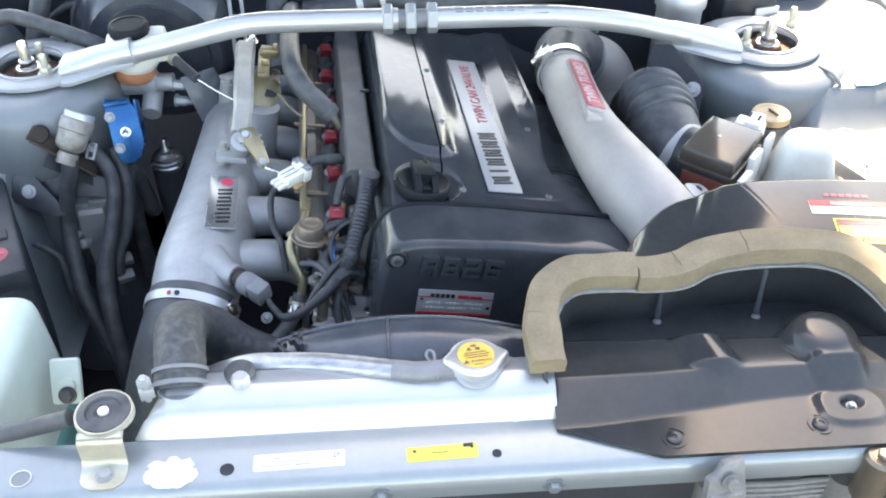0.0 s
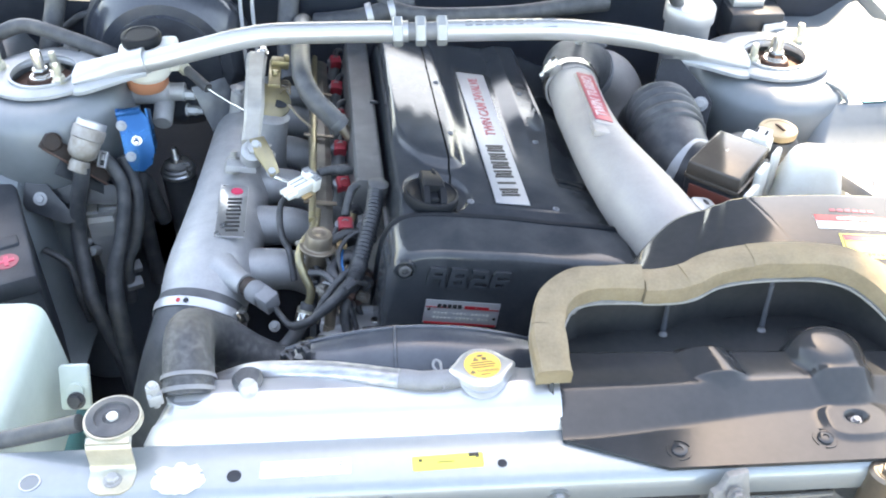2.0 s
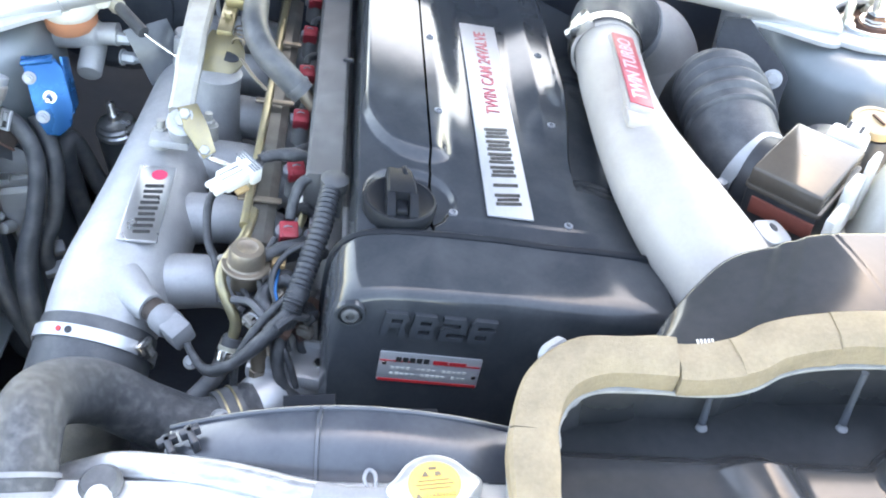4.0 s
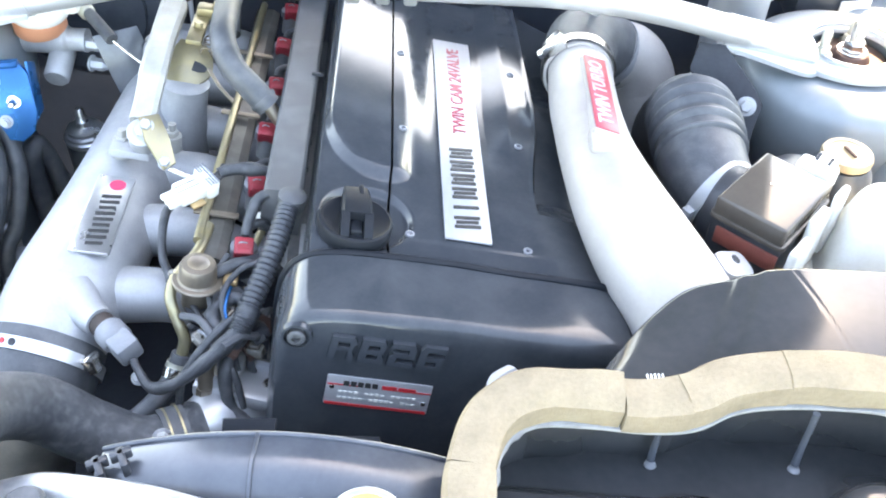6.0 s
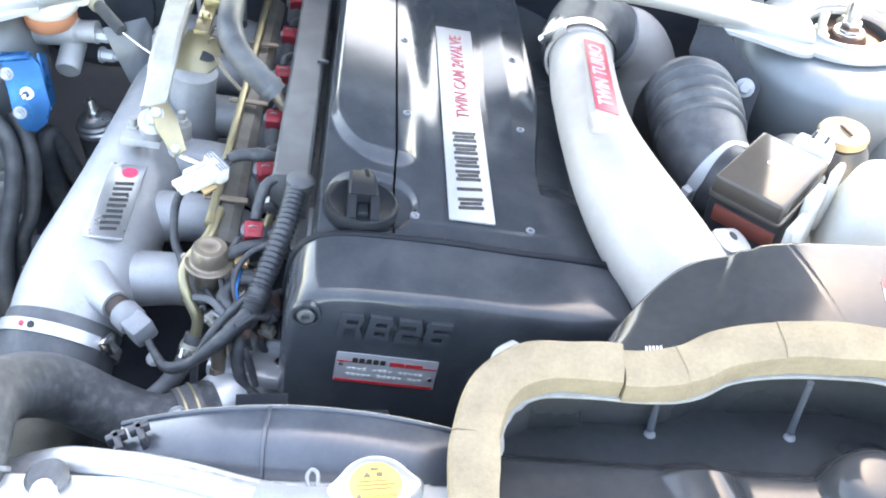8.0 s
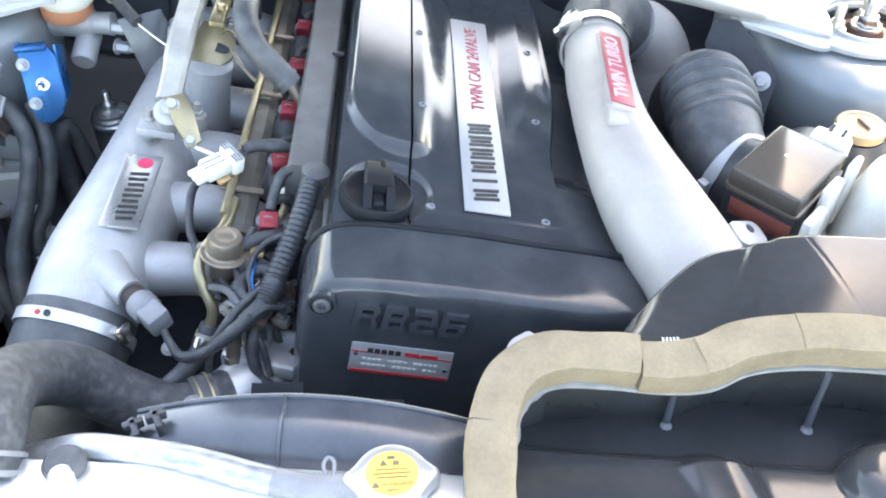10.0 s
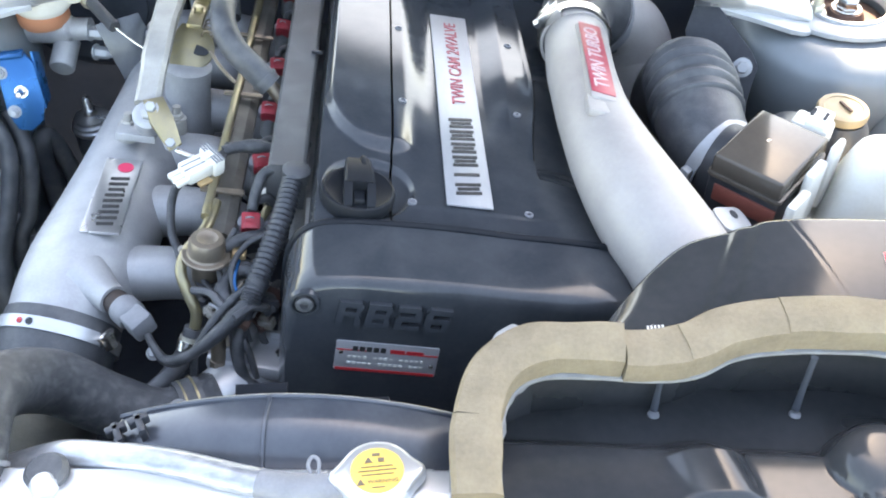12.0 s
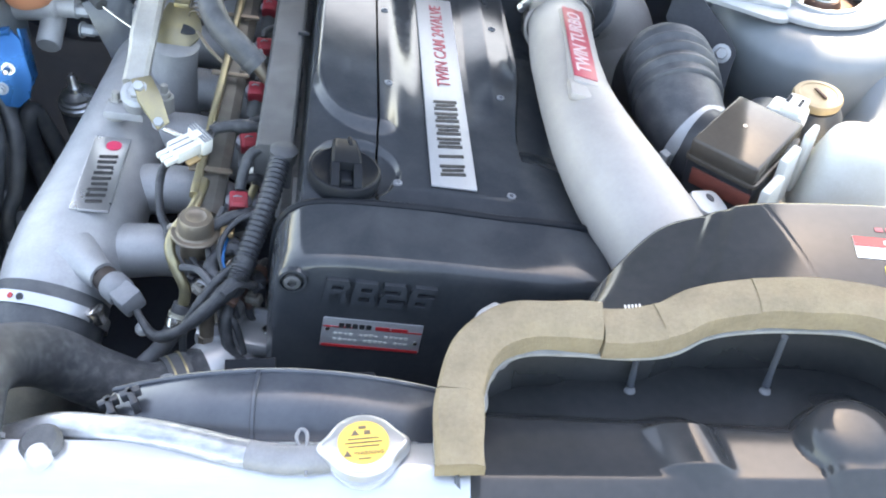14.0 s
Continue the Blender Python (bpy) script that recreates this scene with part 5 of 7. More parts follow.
def sensor_plug():
    s = thing("sensor_plug", "grey sensor plug on the plenum", "connector", m=E @ aim((-0.2285, 0.009, -0.1215), (0.72, -0.68, -0.02), 20))
    part("brown_collar", lathe([(0.0105, 0), (0.0115, 0.004), (0.0115, 0.010)], 20), M_STRAP, s, "brown sensor collar")
    part("plug", merge(lathe([(0.0115, 0.010), (0.0135, 0.013), (0.0135, 0.026), (0.012, 0.028)], 20), shift(rbox(0.021, 0.024, 0.020, 0.003), pose(0, 0, 0.026))), M_GREYC, s, "grey plastic plug")


sensor_plug()


def white_connector():
    s = thing("white_connector", "loose white wiring connector over the fuel rail", "connector", m=E @ Matrix.Translation((-0.172, 0.112, -0.052)) @ pose(0, 0, 0, 8, -6, 44) @ Matrix.Scale(0.76, 4))
    part("shell", shift(rbox(0.042, 0.025, 0.020, 0.003), pose(0, 0, 0)), M_WHITEP, s, "")
    part("collar", shift(rbox(0.016, 0.034, 0.026, 0.004), pose(0.020, 0, -0.002)), M_WHITEP, s, "")
    for k in range(3):
        part("prong", shift(rbox(0.020, 0.006, 0.007, 0.001), pose(-0.026, -0.008 + 0.008 * k, 0.004)), M_WHITEP, s, "")
    # grooves are not cut: grey bars paint their shade on the shell
    for k in range(2):
        part("groove", rbox(0.030, 0.0014, 0.0012, 0), M_GREYC, s, "grey bar painted as groove shade between the ways", pose(-0.008, -0.004 + 0.008 * k, 0.0196))
    part("lock_tab", rbox(0.014, 0.010, 0.005, 0.0012), M_WHITEP, s, "", pose(0.012, 0.0, 0.0215))
    # likewise grey bars paint the shade between the collar's ribs
    for k in range(4):
        part("collar_rib", rbox(0.0016, 0.035, 0.0016, 0), M_GREYC, s, "grey bar painted as the shade line of a rib", pose(0.0145 + 0.0036 * k, 0, 0.0238))
    part("latch", rbox(0.018, 0.008, 0.004, 0.001), M_COPPER, s, "tan latch", pose(-0.002, -0.016, -0.002))
    for k in range(3):
        part("wire", tube([(0.026, -0.006 + 0.006 * k, 0.010), (0.038, -0.003 + 0.004 * k, 0.012), (0.052, 0.008 + 0.002 * k, 0.014)], 0.0022, 8, 4), M_INK, s, "black wire")
    part("sleeve", tube([(0.040, 0.004, 0.012), (0.056, 0.0, 0.014), (0.074, -0.010, 0.014), (0.092, -0.022, 0.012)], [0.007, 0.0075, 0.009, 0.007], 12, 5, wob=0.2), M_WRAP, s, "black taped sleeve")


white_connector()


def water_outlet():
    w = thing("water_outlet", "bare cast water outlet housing", "water outlet", m=E)
    part("housing", tube([(-0.085, -0.020, -0.172), (-0.103, -0.034, -0.164), (-0.118, -0.048, -0.159), (-0.130, -0.061, -0.158), (-0.140, -0.070, -0.158)], [0.029, 0.028, 0.0265, 0.0245, 0.0230], 26, 6), M_ALU, w, "")
    part("machined_face", merge(rbox(0.070, 0.046, 0.014, 0.004), shift(rbox(0.046, 0.004, 0.020, 0.001), pose(0.008, 0.020, 0)), shift(lathe([(0.014, 0), (0.013, 0.012), (0.009, 0.014), (0.006, 0.013)], 24), pose(-0.022, -0.008, 0.012)), shift(rbox(0.010, 0.040, 0.022, 0.003), pose(-0.004, -0.002, 0.006))), M_ALU, w, "bright machined face", Matrix.Translation((-0.105, -0.026, -0.146)) @ pose(0, 0, 0, -6, 0, -8))
    part("sender", merge(lathe([(0.0075, 0), (0.0075, 0.010), (0.006, 0.011)], 6), lathe([(0.0065, 0.011), (0.007, 0.022), (0.0065, 0.034)], 14)), M_BRONZE, w, "brass temperature sender", aim((-0.131, -0.044, -0.142), (-0.05, 0.25, 0.95)))
    part("stub", lathe([(0.012, -0.02), (0.0105, 0.0), (0.0105, 0.016), (0.009, 0.018), (0.006, 0.0175), (0.006, 0.01)], 20), M_CAST, w, "short open stub", aim((-0.108, -0.056, -0.156), (0.35, -0.9, -0.05)))
    for x, y in ((-0.080, -0.030), (-0.118, -0.020)):
        part("bolt", hexbolt(0.006, 0.006), M_POL, w, "", pose(x, y, -0.135))
    return w


water_outlet()


def outlet_fittings():
    """Small bolts, an ear clamp and a spacer in the gap beside the water outlet."""
    for p, d, r in (((-0.189, 0.214, 0.744), (0.1, -0.6, 0.8), 0.0042), ((-0.093, 0.226, 0.742), (0, -0.3, 1), 0.0058), ((-0.108, 0.201, 0.738), (0.1, -0.8, 0.5), 0.0062)):
        b = thing("flange_bolt", "small dull steel flange bolt", "bolt", "bolts round the water outlet", m=aim(p, d))
        part("head", merge(lathe([(r, 0), (r, 0.006), (r * 0.8, 0.007)], 6), lathe([(r * 1.6, -0.002), (r * 1.5, 0.0005)], 20)), M_CAST, b, "")
        part("shank", lathe([(r * 0.55, -0.030), (r * 0.55, 0)], 10), M_BLOCK, b, "dark threaded shank")
    c = thing("ear_clamp", "bright ear clamp on the fuel hose", "hose clamp", m=E @ aim((-0.159, -0.021, -0.140), (-0.15, -0.55, -0.82)))
    part("band", ring(0.0096, 0.009, 0.0013, 32), M_POL, c, "bright clamp band")
    for s in (-1, 1):
        part("ear", rbox(0.003, 0.011, 0.012, 0.001), M_POL, c, "", pose(s * 0.006, -0.014, -0.006))
    part("screw", merge(lathe([(0.0032, -0.011), (0.0032, 0.011)], 12), shift(hexbolt(0.005, 0.005), pose(0, 0, 0.010))), M_ZINCP, c, "clamp screw", pose(0, -0.015, 0, 0, 90, 0))
    f = thing("outlet_flange", "bright cast flange of the water outlet", "flange", m=pose(-0.094, 0.224, 0.716, -12, 0, 4))
    part("plate", poly(rounded(0.062, 0.050, 0.010), 0.010, 0.002), M_ALU, f, "")
    part("lip", rbox(0.054, 0.004, 0.007, 0.001), M_ALU, f, "machined lip", pose(0, 0.019, 0.010))
    part("web", loft([[(-0.005, -0.024, 0.008), (0.005, -0.024, 0.008), (0.003, -0.024, 0.014), (-0.003, -0.024, 0.014)], [(-0.005, 0.014, 0.008), (0.005, 0.014, 0.008), (0.003, 0.014, 0.022), (-0.003, 0.014, 0.022)]]), M_ALU, f, "cast rib")


outlet_fittings()


def harness_clutter():
    """Small plugs and sleeves packed between the rail and the timing cover."""
    rnd = random.Random(12)
    for k in range(7):
        x, y, z = -0.092 - rnd.random() * 0.04, -0.030 + rnd.random() * 0.05, -0.095 - rnd.random() * 0.03
        c = thing("wiring_plug", "small dark wiring plug in the harness", "connector", "harness plugs", m=E @ pose(x, y, z, rnd.uniform(-40, 40), rnd.uniform(-40, 40), rnd.uniform(0, 180)))
        part("shell", rbox(0.014, 0.020, 0.012, 0.002), M_PLASTIC if k % 3 else M_RUST, c, "")
        part("tail", tube([(0, 0.008, 0.006), (0.003, 0.020, 0.008), (0.010, 0.032, 0.004), (0.012, 0.044, -0.008)], 0.0035, 8, 5), M_RUBBER, c, "black wire tail")


harness_clutter()


# ---- hoses, duct and airbox ----
def upper_hose():
    h = thing("radiator_hose", "dusty black rubber top radiator hose", "hose", m=pose(0, 0, 0))
    pts = [(-0.2360, 0.0085, 0.8605), (-0.237, 0.024, 0.871), (-0.242, 0.066, 0.876), (-0.245, 0.105, 0.845), (-0.234, 0.136, 0.804), (-0.204, 0.143, 0.766), (-0.164, 0.144, 0.746), (-0.124, 0.168, 0.740)]
    part("hose", tube(pts, [0.0232, 0.0232, 0.0236, 0.0245, 0.0255, 0.0255, 0.0250, 0.0255], 28, 9), M_DUSTY, h, "")
    part("band", ring(0.0240, 0.0042, 0.0012, 44), M_GREYC, h, "thin pale clamp band", aim((-0.2360, 0.0110, 0.8625), (-0.05, 0.85, 0.52)))
    part("band", ring(0.0240, 0.0035, 0.0012, 44), M_GREYC, h, "thin pale clamp band", aim((-0.2368, 0.0210, 0.8690), (-0.05, 0.87, 0.48)))
    part("cuff", ring(0.0258, 0.020, 0.0018), M_RUBBER, h, "black rubber cuff", aim((-0.143, 0.154, 0.743), (0.85, 0.5, -0.12)))
    for o in (-0.005, 0.005):
        part("wire_band", ring(0.0274, 0.0018, 0.001), M_ZINC, h, "thin brassy wire band", aim((-0.143 + 0.85 * o, 0.154 + 0.5 * o, 0.743), (0.85, 0.5, -0.12)))
    part("clamp_screw", hexbolt(0.006, 0.010), M_CAST, h, "", aim((-0.146, 0.139, 0.766), (0.3, -0.7, 0.6)))
    return h


upper_hose()


def hose_clip():
    c = thing("spring_clip", "small pale metal clip beside the radiator neck", "clip", m=pose(-0.262, -0.004, 0.862, 0, 0, 20))
    part("stem", lathe([(0.003, 0), (0.003, 0.022)], 10), M_FOOT, c, "")
    part("head", merge(rbox(0.012, 0.007, 0.005, 0.001), shift(hexbolt(0.004, 0.004), pose(0, 0, 0.006))), M_FOOT, c, "", pose(0, 0, 0.02))
    part("body", rbox(0.013, 0.008, 0.012, 0.0015), M_FOOT, c, "", pose(0, 0, 0.004))


hose_clip()

FOAM = [
    (0.0915, -0.011, 0.887), (0.0910, 0.012, 0.892), (0.0925, 0.044, 0.896), (0.104, 0.076, 0.899), (0.131, 0.0945, 0.901), (0.172, 0.0965, 0.901), (0.208, 0.0955, 0.899),
    (0.237, 0.0985, 0.899), (0.262, 0.1100, 0.902), (0.290, 0.1155, 0.904), (0.330, 0.1170, 0.905), (0.376, 0.1135, 0.905), (0.408, 0.099, 0.903), (0.428, 0.068, 0.900), (0.443, 0.023, 0.894), (0.453, -0.015, 0.887)]


def foam():
    f = thing("foam_seal", "tan foam seal strip round the mouth of the air duct", "foam seal", m=pose(0, 0, 0))
    c = spline(FOAM, 6)
    # cut lengths: where each ends, and how high and wide it sits
    cuts = ((0, 11, 0.0, 1.0), (11, 33, 0.0003, 0.99), (33, 41, -0.0010, 0.97), (41, 56, -0.0003, 1.0), (56, len(c) - 1, 0.0009, 1.02))
    for n, (a, b, dz, k) in enumerate(cuts):
        rings, cs = [], []
        for i in range(a, b + 1):
            v = Vector(c[i])
            w = 0.0160 * k + 0.0013 * noise.noise(v * 38 + Vector((n, 0, 0)))
            h = 0.0108 * k + 0.0013 * noise.noise(v * 42 + Vector((0, n, 3)))
            o = 0.0026 * noise.noise(v * 32 + Vector((7, n, 1)))
            rings.append([(-w, -h), (w, -h), (w, h * 0.25), (w * 0.96, h * 0.62), (w * 0.55 + o, h * 0.98), (w * 0.25, h * 1.03), (-w * 0.25, h * 1.0), (-w * 0.80, h * 0.96), (-w * 0.97, h * 0.70), (-w, h * 0.3)])
            cs.append(v + Vector((0, -0.0035 * (41 - i) / 8 if a == 33 else 0.0, dz)))
        if a:
            cs[0] = cs[0] + (cs[1] - cs[0]) * 0.02
        part("foam_length", sweep(cs, rings), M_FOAM, f, "", smooth=35)
    # backing tape seen along the inner edge, frayed at the corner
    tape = sweep([Vector(p) + Vector((0, 0, -0.0122)) for p in c[3:]], [[(-0.0166, -0.0014), (0.0166, -0.0014), (0.0166, 0.0014), (-0.0166, 0.0014)]] * (len(c) - 3))
    part("backing_tape", tape, M_TAPE, f, "pale backing tape")
    fray = bmesh.new()
    rows = []
    for i in range(5, 27):
        p, q = Vector(c[i]), Vector(c[i + 1])
        side = (q - p).normalized().cross(Vector((0, 0, 1)))
        out = 0.0165 + max(0.0, 0.0010 + 0.0045 * noise.noise(Vector((i * 0.37, 2.0, 0)))) * sstep(5, 9, i) * (1 - sstep(22, 27, i))
        rows.append([fray.verts.new(p + side * 0.012 + Vector((0, 0, -0.0112))), fray.verts.new(p + side * out + Vector((0, 0, -0.0125 - 0.0012 * (1 + noise.noise(Vector((i * 0.6, 5.0, 1)))))))])
    for a, b in zip(rows, rows[1:]):
        fray.faces.new((a[0], a[1], b[1], b[0]))
    bmesh.ops.solidify(fray, geom=fray.faces[:], thickness=0.0010)
    part("frayed_edge", fray, M_TAPE, f, "torn pale edge of the tape")


foam()


def soft(a, b, k):
    """Smooth lower envelope of a and b (upper for negative k)."""
    m = min(a, b) if k > 0 else max(a, b)
    return m - k * math.log(math.exp(-(a - m) / k) + math.exp(-(b - m) / k))


def duct_z(x, y):
    """Height of the duct's tray in front of and inside its mouth."""
    yc = -0.047 + 0.022 * sstep(0.10, 0.34, x)                  # crease below the ridge
    face = 0.846 + 0.012 * (y - yc) / (0.001 - yc)              # face up to the ridge
    shelf = 0.8585 - 0.15 * y                                   # shelf behind it
    z = soft(soft(face, shelf, 0.0006), 0.846, -0.0004) if y < 0.02 else shelf
    ys = 0.055 - 0.05 * (x - 0.12)
    z -= 0.012 * sstep(ys - 0.004, ys + 0.012, y)               # step down to the deep floor
    # rounded hump: broad left flank, steep nose, falling away behind
    xc = 0.2560 - 0.22 * (y - 0.012)
    q = (x - xc) / (0.024 if x < xc else 0.017)
    cap = 0.8650 - 0.03 * (y - 0.010) - 0.0040 * q * q - 0.0020 * q ** 4 - 2.2 * max(0.0, 0.0085 - y) ** 1.15 - 1.3 * max(0.0, y - 0.042)
    z = soft(z, cap, -0.0026)
    # dome and its shoulder
    q = math.hypot((x - 0.363) / 0.038, (y - 0.034) / 0.035)
    z = soft(z, 0.8730 - 0.0035 * q ** 2 - 0.022 * q ** 6, -0.0016)
    q = abs(x - 0.366) / 0.030
    z = soft(z, 0.8690 - 0.0012 * q ** 2 - 0.016 * q ** 6 - 0.80 * max(0.0, 0.003 - y) - 0.6 * max(0.0, y - 0.03), -0.0014)
    # raised pad round the bolt hole, and the hole's own well
    q = (abs((x - 0.367) / 0.037) ** 3 + abs((y + 0.040) / 0.024) ** 3) ** (1 / 3)
    z = soft(z, 0.8482 - 0.0030 * max(0.0, q - 0.75) / 0.30, -0.0005)
    q = math.hypot((x - 0.3665) / 0.0100, (y + 0.0375) / 0.0072)
    z -= 0.007 * (1 - sstep(0.86, 1.0, q))
    return z


# shell behind the seal, rising to the airbox: its front and rear edges
FRONT = spline([(p[0], p[1] + 0.004, p[2] - 0.010) for p in FOAM[4:14]] + [(0.60, 0.06, 0.89)], 12)
FRONT = [Vector(FRONT[int(k * (len(FRONT) - 2) / 96)]).lerp(Vector(FRONT[int(k * (len(FRONT) - 2) / 96) + 1]), k * (len(FRONT) - 2) / 96 % 1) for k in range(97)]
REAR = spline([(0.172, 0.112, 0.862), (0.192, 0.150, 0.868), (0.222, 0.190, 0.875), (0.255, 0.219, 0.883), (0.290, 0.226, 0.891), (0.330, 0.225, 0.899), (0.400, 0.223, 0.903), (0.48, 0.221, 0.903), (0.60, 0.218, 0.90)], 12)


def duct_shell(u, v):
    i = u * (len(FRONT) - 1)
    k = min(int(i), len(FRONT) - 2)
    a = Vector(FRONT[k]).lerp(Vector(FRONT[k + 1]), i - k)
    q = Vector(REAR[k]).lerp(Vector(REAR[k + 1]), i - k)
    r = a.lerp(q, v)
    k = (r.y - 0.09) / 0.13
    b = r.x - 0.2580 - 0.0517 * k
    h = 0.0032 * sstep(-0.006, 0.005, r.x - 0.2379 - 0.0568 * k) + 0.0032 * sstep(-0.006, 0.005, b)
    e = r.x - 0.3647 + 0.0335 * k                       # fold line, the lid falls away beyond it
    h += 0.06 * max(0.0, min(b, b - e)) - 0.0004 * math.exp(-(e / 0.0010) ** 2) - 0.020 * max(0.0, e)
    r.z += 0.004 * math.sin(v * math.pi) + h * sstep(0.0, 0.12, v) - 0.012 * sstep(0.93, 1.0, v)
    return r


SHELL_GRID = [(a / 160, b / 30, duct_shell(a / 160, b / 30)) for a in range(161) for b in range(31)]


def duct_top(x, y):
    """Height of the shell at a place."""
    u, v, p = min(SHELL_GRID, key=lambda g: (g[2].x - x) ** 2 + (g[2].y - y) ** 2)
    for k in range(3):
        p, a, b = duct_shell(u, v), duct_shell(u + 0.001, v), duct_shell(u, v + 0.005)
        ax, ay, bx, by = (a.x - p.x) / 0.001, (a.y - p.y) / 0.001, (b.x - p.x) / 0.005, (b.y - p.y) / 0.005
        det = ax * by - bx * ay
        u, v = u + ((x - p.x) * by - (y - p.y) * bx) / det, v + ((y - p.y) * ax - (x - p.x) * ay) / det
        u, v = min(0.999, max(0.0, u)), min(0.99, max(0.0, v))
    return duct_shell(u, v).z


def decal(rows, x, y, turn, lift):
    """Printed patches lying on the shell: rows of (x, y, width, height) about a place."""
    c, s = math.cos(radians(turn)), math.sin(radians(turn))
    out = []
    for px, py, w, h in rows:
        def f(u, v, px=px, py=py, w=w, h=h):
            a, b = px + (u - 0.5) * w, py + (v - 0.5) * h
            gx, gy = x + a * c - b * s, y + a * s + b * c
            return (gx, gy, duct_top(gx, gy) + lift)
        out.append(sheet(max(1, round(w / 0.007)), max(1, round(h / 0.006)), f, 0.0003))
    return merge(*out)


def duct():
    d = thing("air_duct", "black plastic air intake duct with moulded humps", "air duct", m=pose(0, 0, 0))
    def tray(u, v):
        y = -0.083 + 0.195 * v
        xl = 0.097 if y > -0.048 else 0.097 + (-0.048 - y) / 0.032 * 0.080
        x = xl + (0.60 - xl) * u
        y += 0.030 * max(0.0, v - 0.9) / 0.1 * sstep(0.20, 0.27, x)
        return (x, y, duct_z(x, y))
    part("tray", sheet(240, 150, tray, 0.004), M_DUCT, d, "", smooth=75)
    # back wall of the mouth, under the foam
    c = spline(FOAM, 6)
    lo = [(p[0] + 0.004, p[1] - 0.004 + 0.016 * sstep(0.15, 0.20, p[0]) * (1 - sstep(0.25, 0.29, p[0])), min(p[2] - 0.012, 0.832)) for p in c]
    hi = [(p[0], p[1], p[2] - 0.010) for p in c]
    back = [(p[0] - 0.003, p[1] + 0.003, p[2] - 0.010) for p in c]
    base = [(p[0] - 0.003, p[1] + 0.003, 0.82) for p in c]
    part("mouth_wall", loft([[a, b, e, g] for a, b, e, g in zip(lo, hi, back, base)]), M_DUCT, d, "")
    part("shell", sheet(340, 40, duct_shell, 0.004), M_DUCT, d, "")
    for x, yb in ((0.2215, 0.093), (0.3235, 0.094)):
        part("rib", tube([(x, yb - 0.002, 0.838), (x + 0.0005, yb + 0.001, 0.86), (x + 0.001, yb + 0.004, 0.889)], [0.0035, 0.0026, 0.0026], 10, 4), M_SHROUD, d, "moulded rib")
        part("pin", lathe([(0.0045, 0), (0.004, 0.002), (0.002, 0.003)], 16), M_GREYC, d, "small moulded pin", pose(x, yb - 0.004, duct_z(x, yb - 0.004) - 0.0005))
    for x, y in ((0.1965, -0.065), (0.3295, -0.0590)):
        arcs = [loft([[(r * math.cos(radians(a)), r * math.sin(radians(a)), z) for r, z in ((0.0096, -0.0005), (0.0098, 0.0010), (0.0110, 0.0010), (0.0113, -0.0005))] for a in range(a0, a1, 10)]) for a0, a1 in ((20, 105), (140, 230), (250, 345))]
        cl = merge(lathe([(0.0072, -0.001), (0.0070, 0.0016), (0.0060, 0.0022), (0.0030, 0.0024), (0.0026, 0.0014), (0.0, 0.0014)], 24), *arcs)
        part("push_clip", cl, M_DUCT, d, "flush black push clip", pose(x, y, duct_z(x, y)))
    part("recess", poly([(0.0092 * math.cos(radians(a)), 0.0066 * math.sin(radians(a))) for a in range(0, 360, 15)], 0.0006, 0), M_DARK, d, "dark oval bolt hole", pose(0.3665, -0.0375, duct_z(0.3665, -0.0375) + 0.0003))
    part("bolt", hexbolt(0.0036, 0.004), M_FOOT, d, "zinc bolt in the recess", pose(0.3672, -0.0380, duct_z(0.3665, -0.0375) + 0.001))
    part("stamp", bars([(0.0026 * k, 0, 0.0014, 0.0050) for k in range(5)], 0.0004), M_WLABEL, d, "small white stamped marks", Matrix.Translation((0.214, 0.1230, duct_top(0.218, 0.123) + 0.0012)) @ pose(0, 0, 0, 2, -6, 0))
    return d


duct()


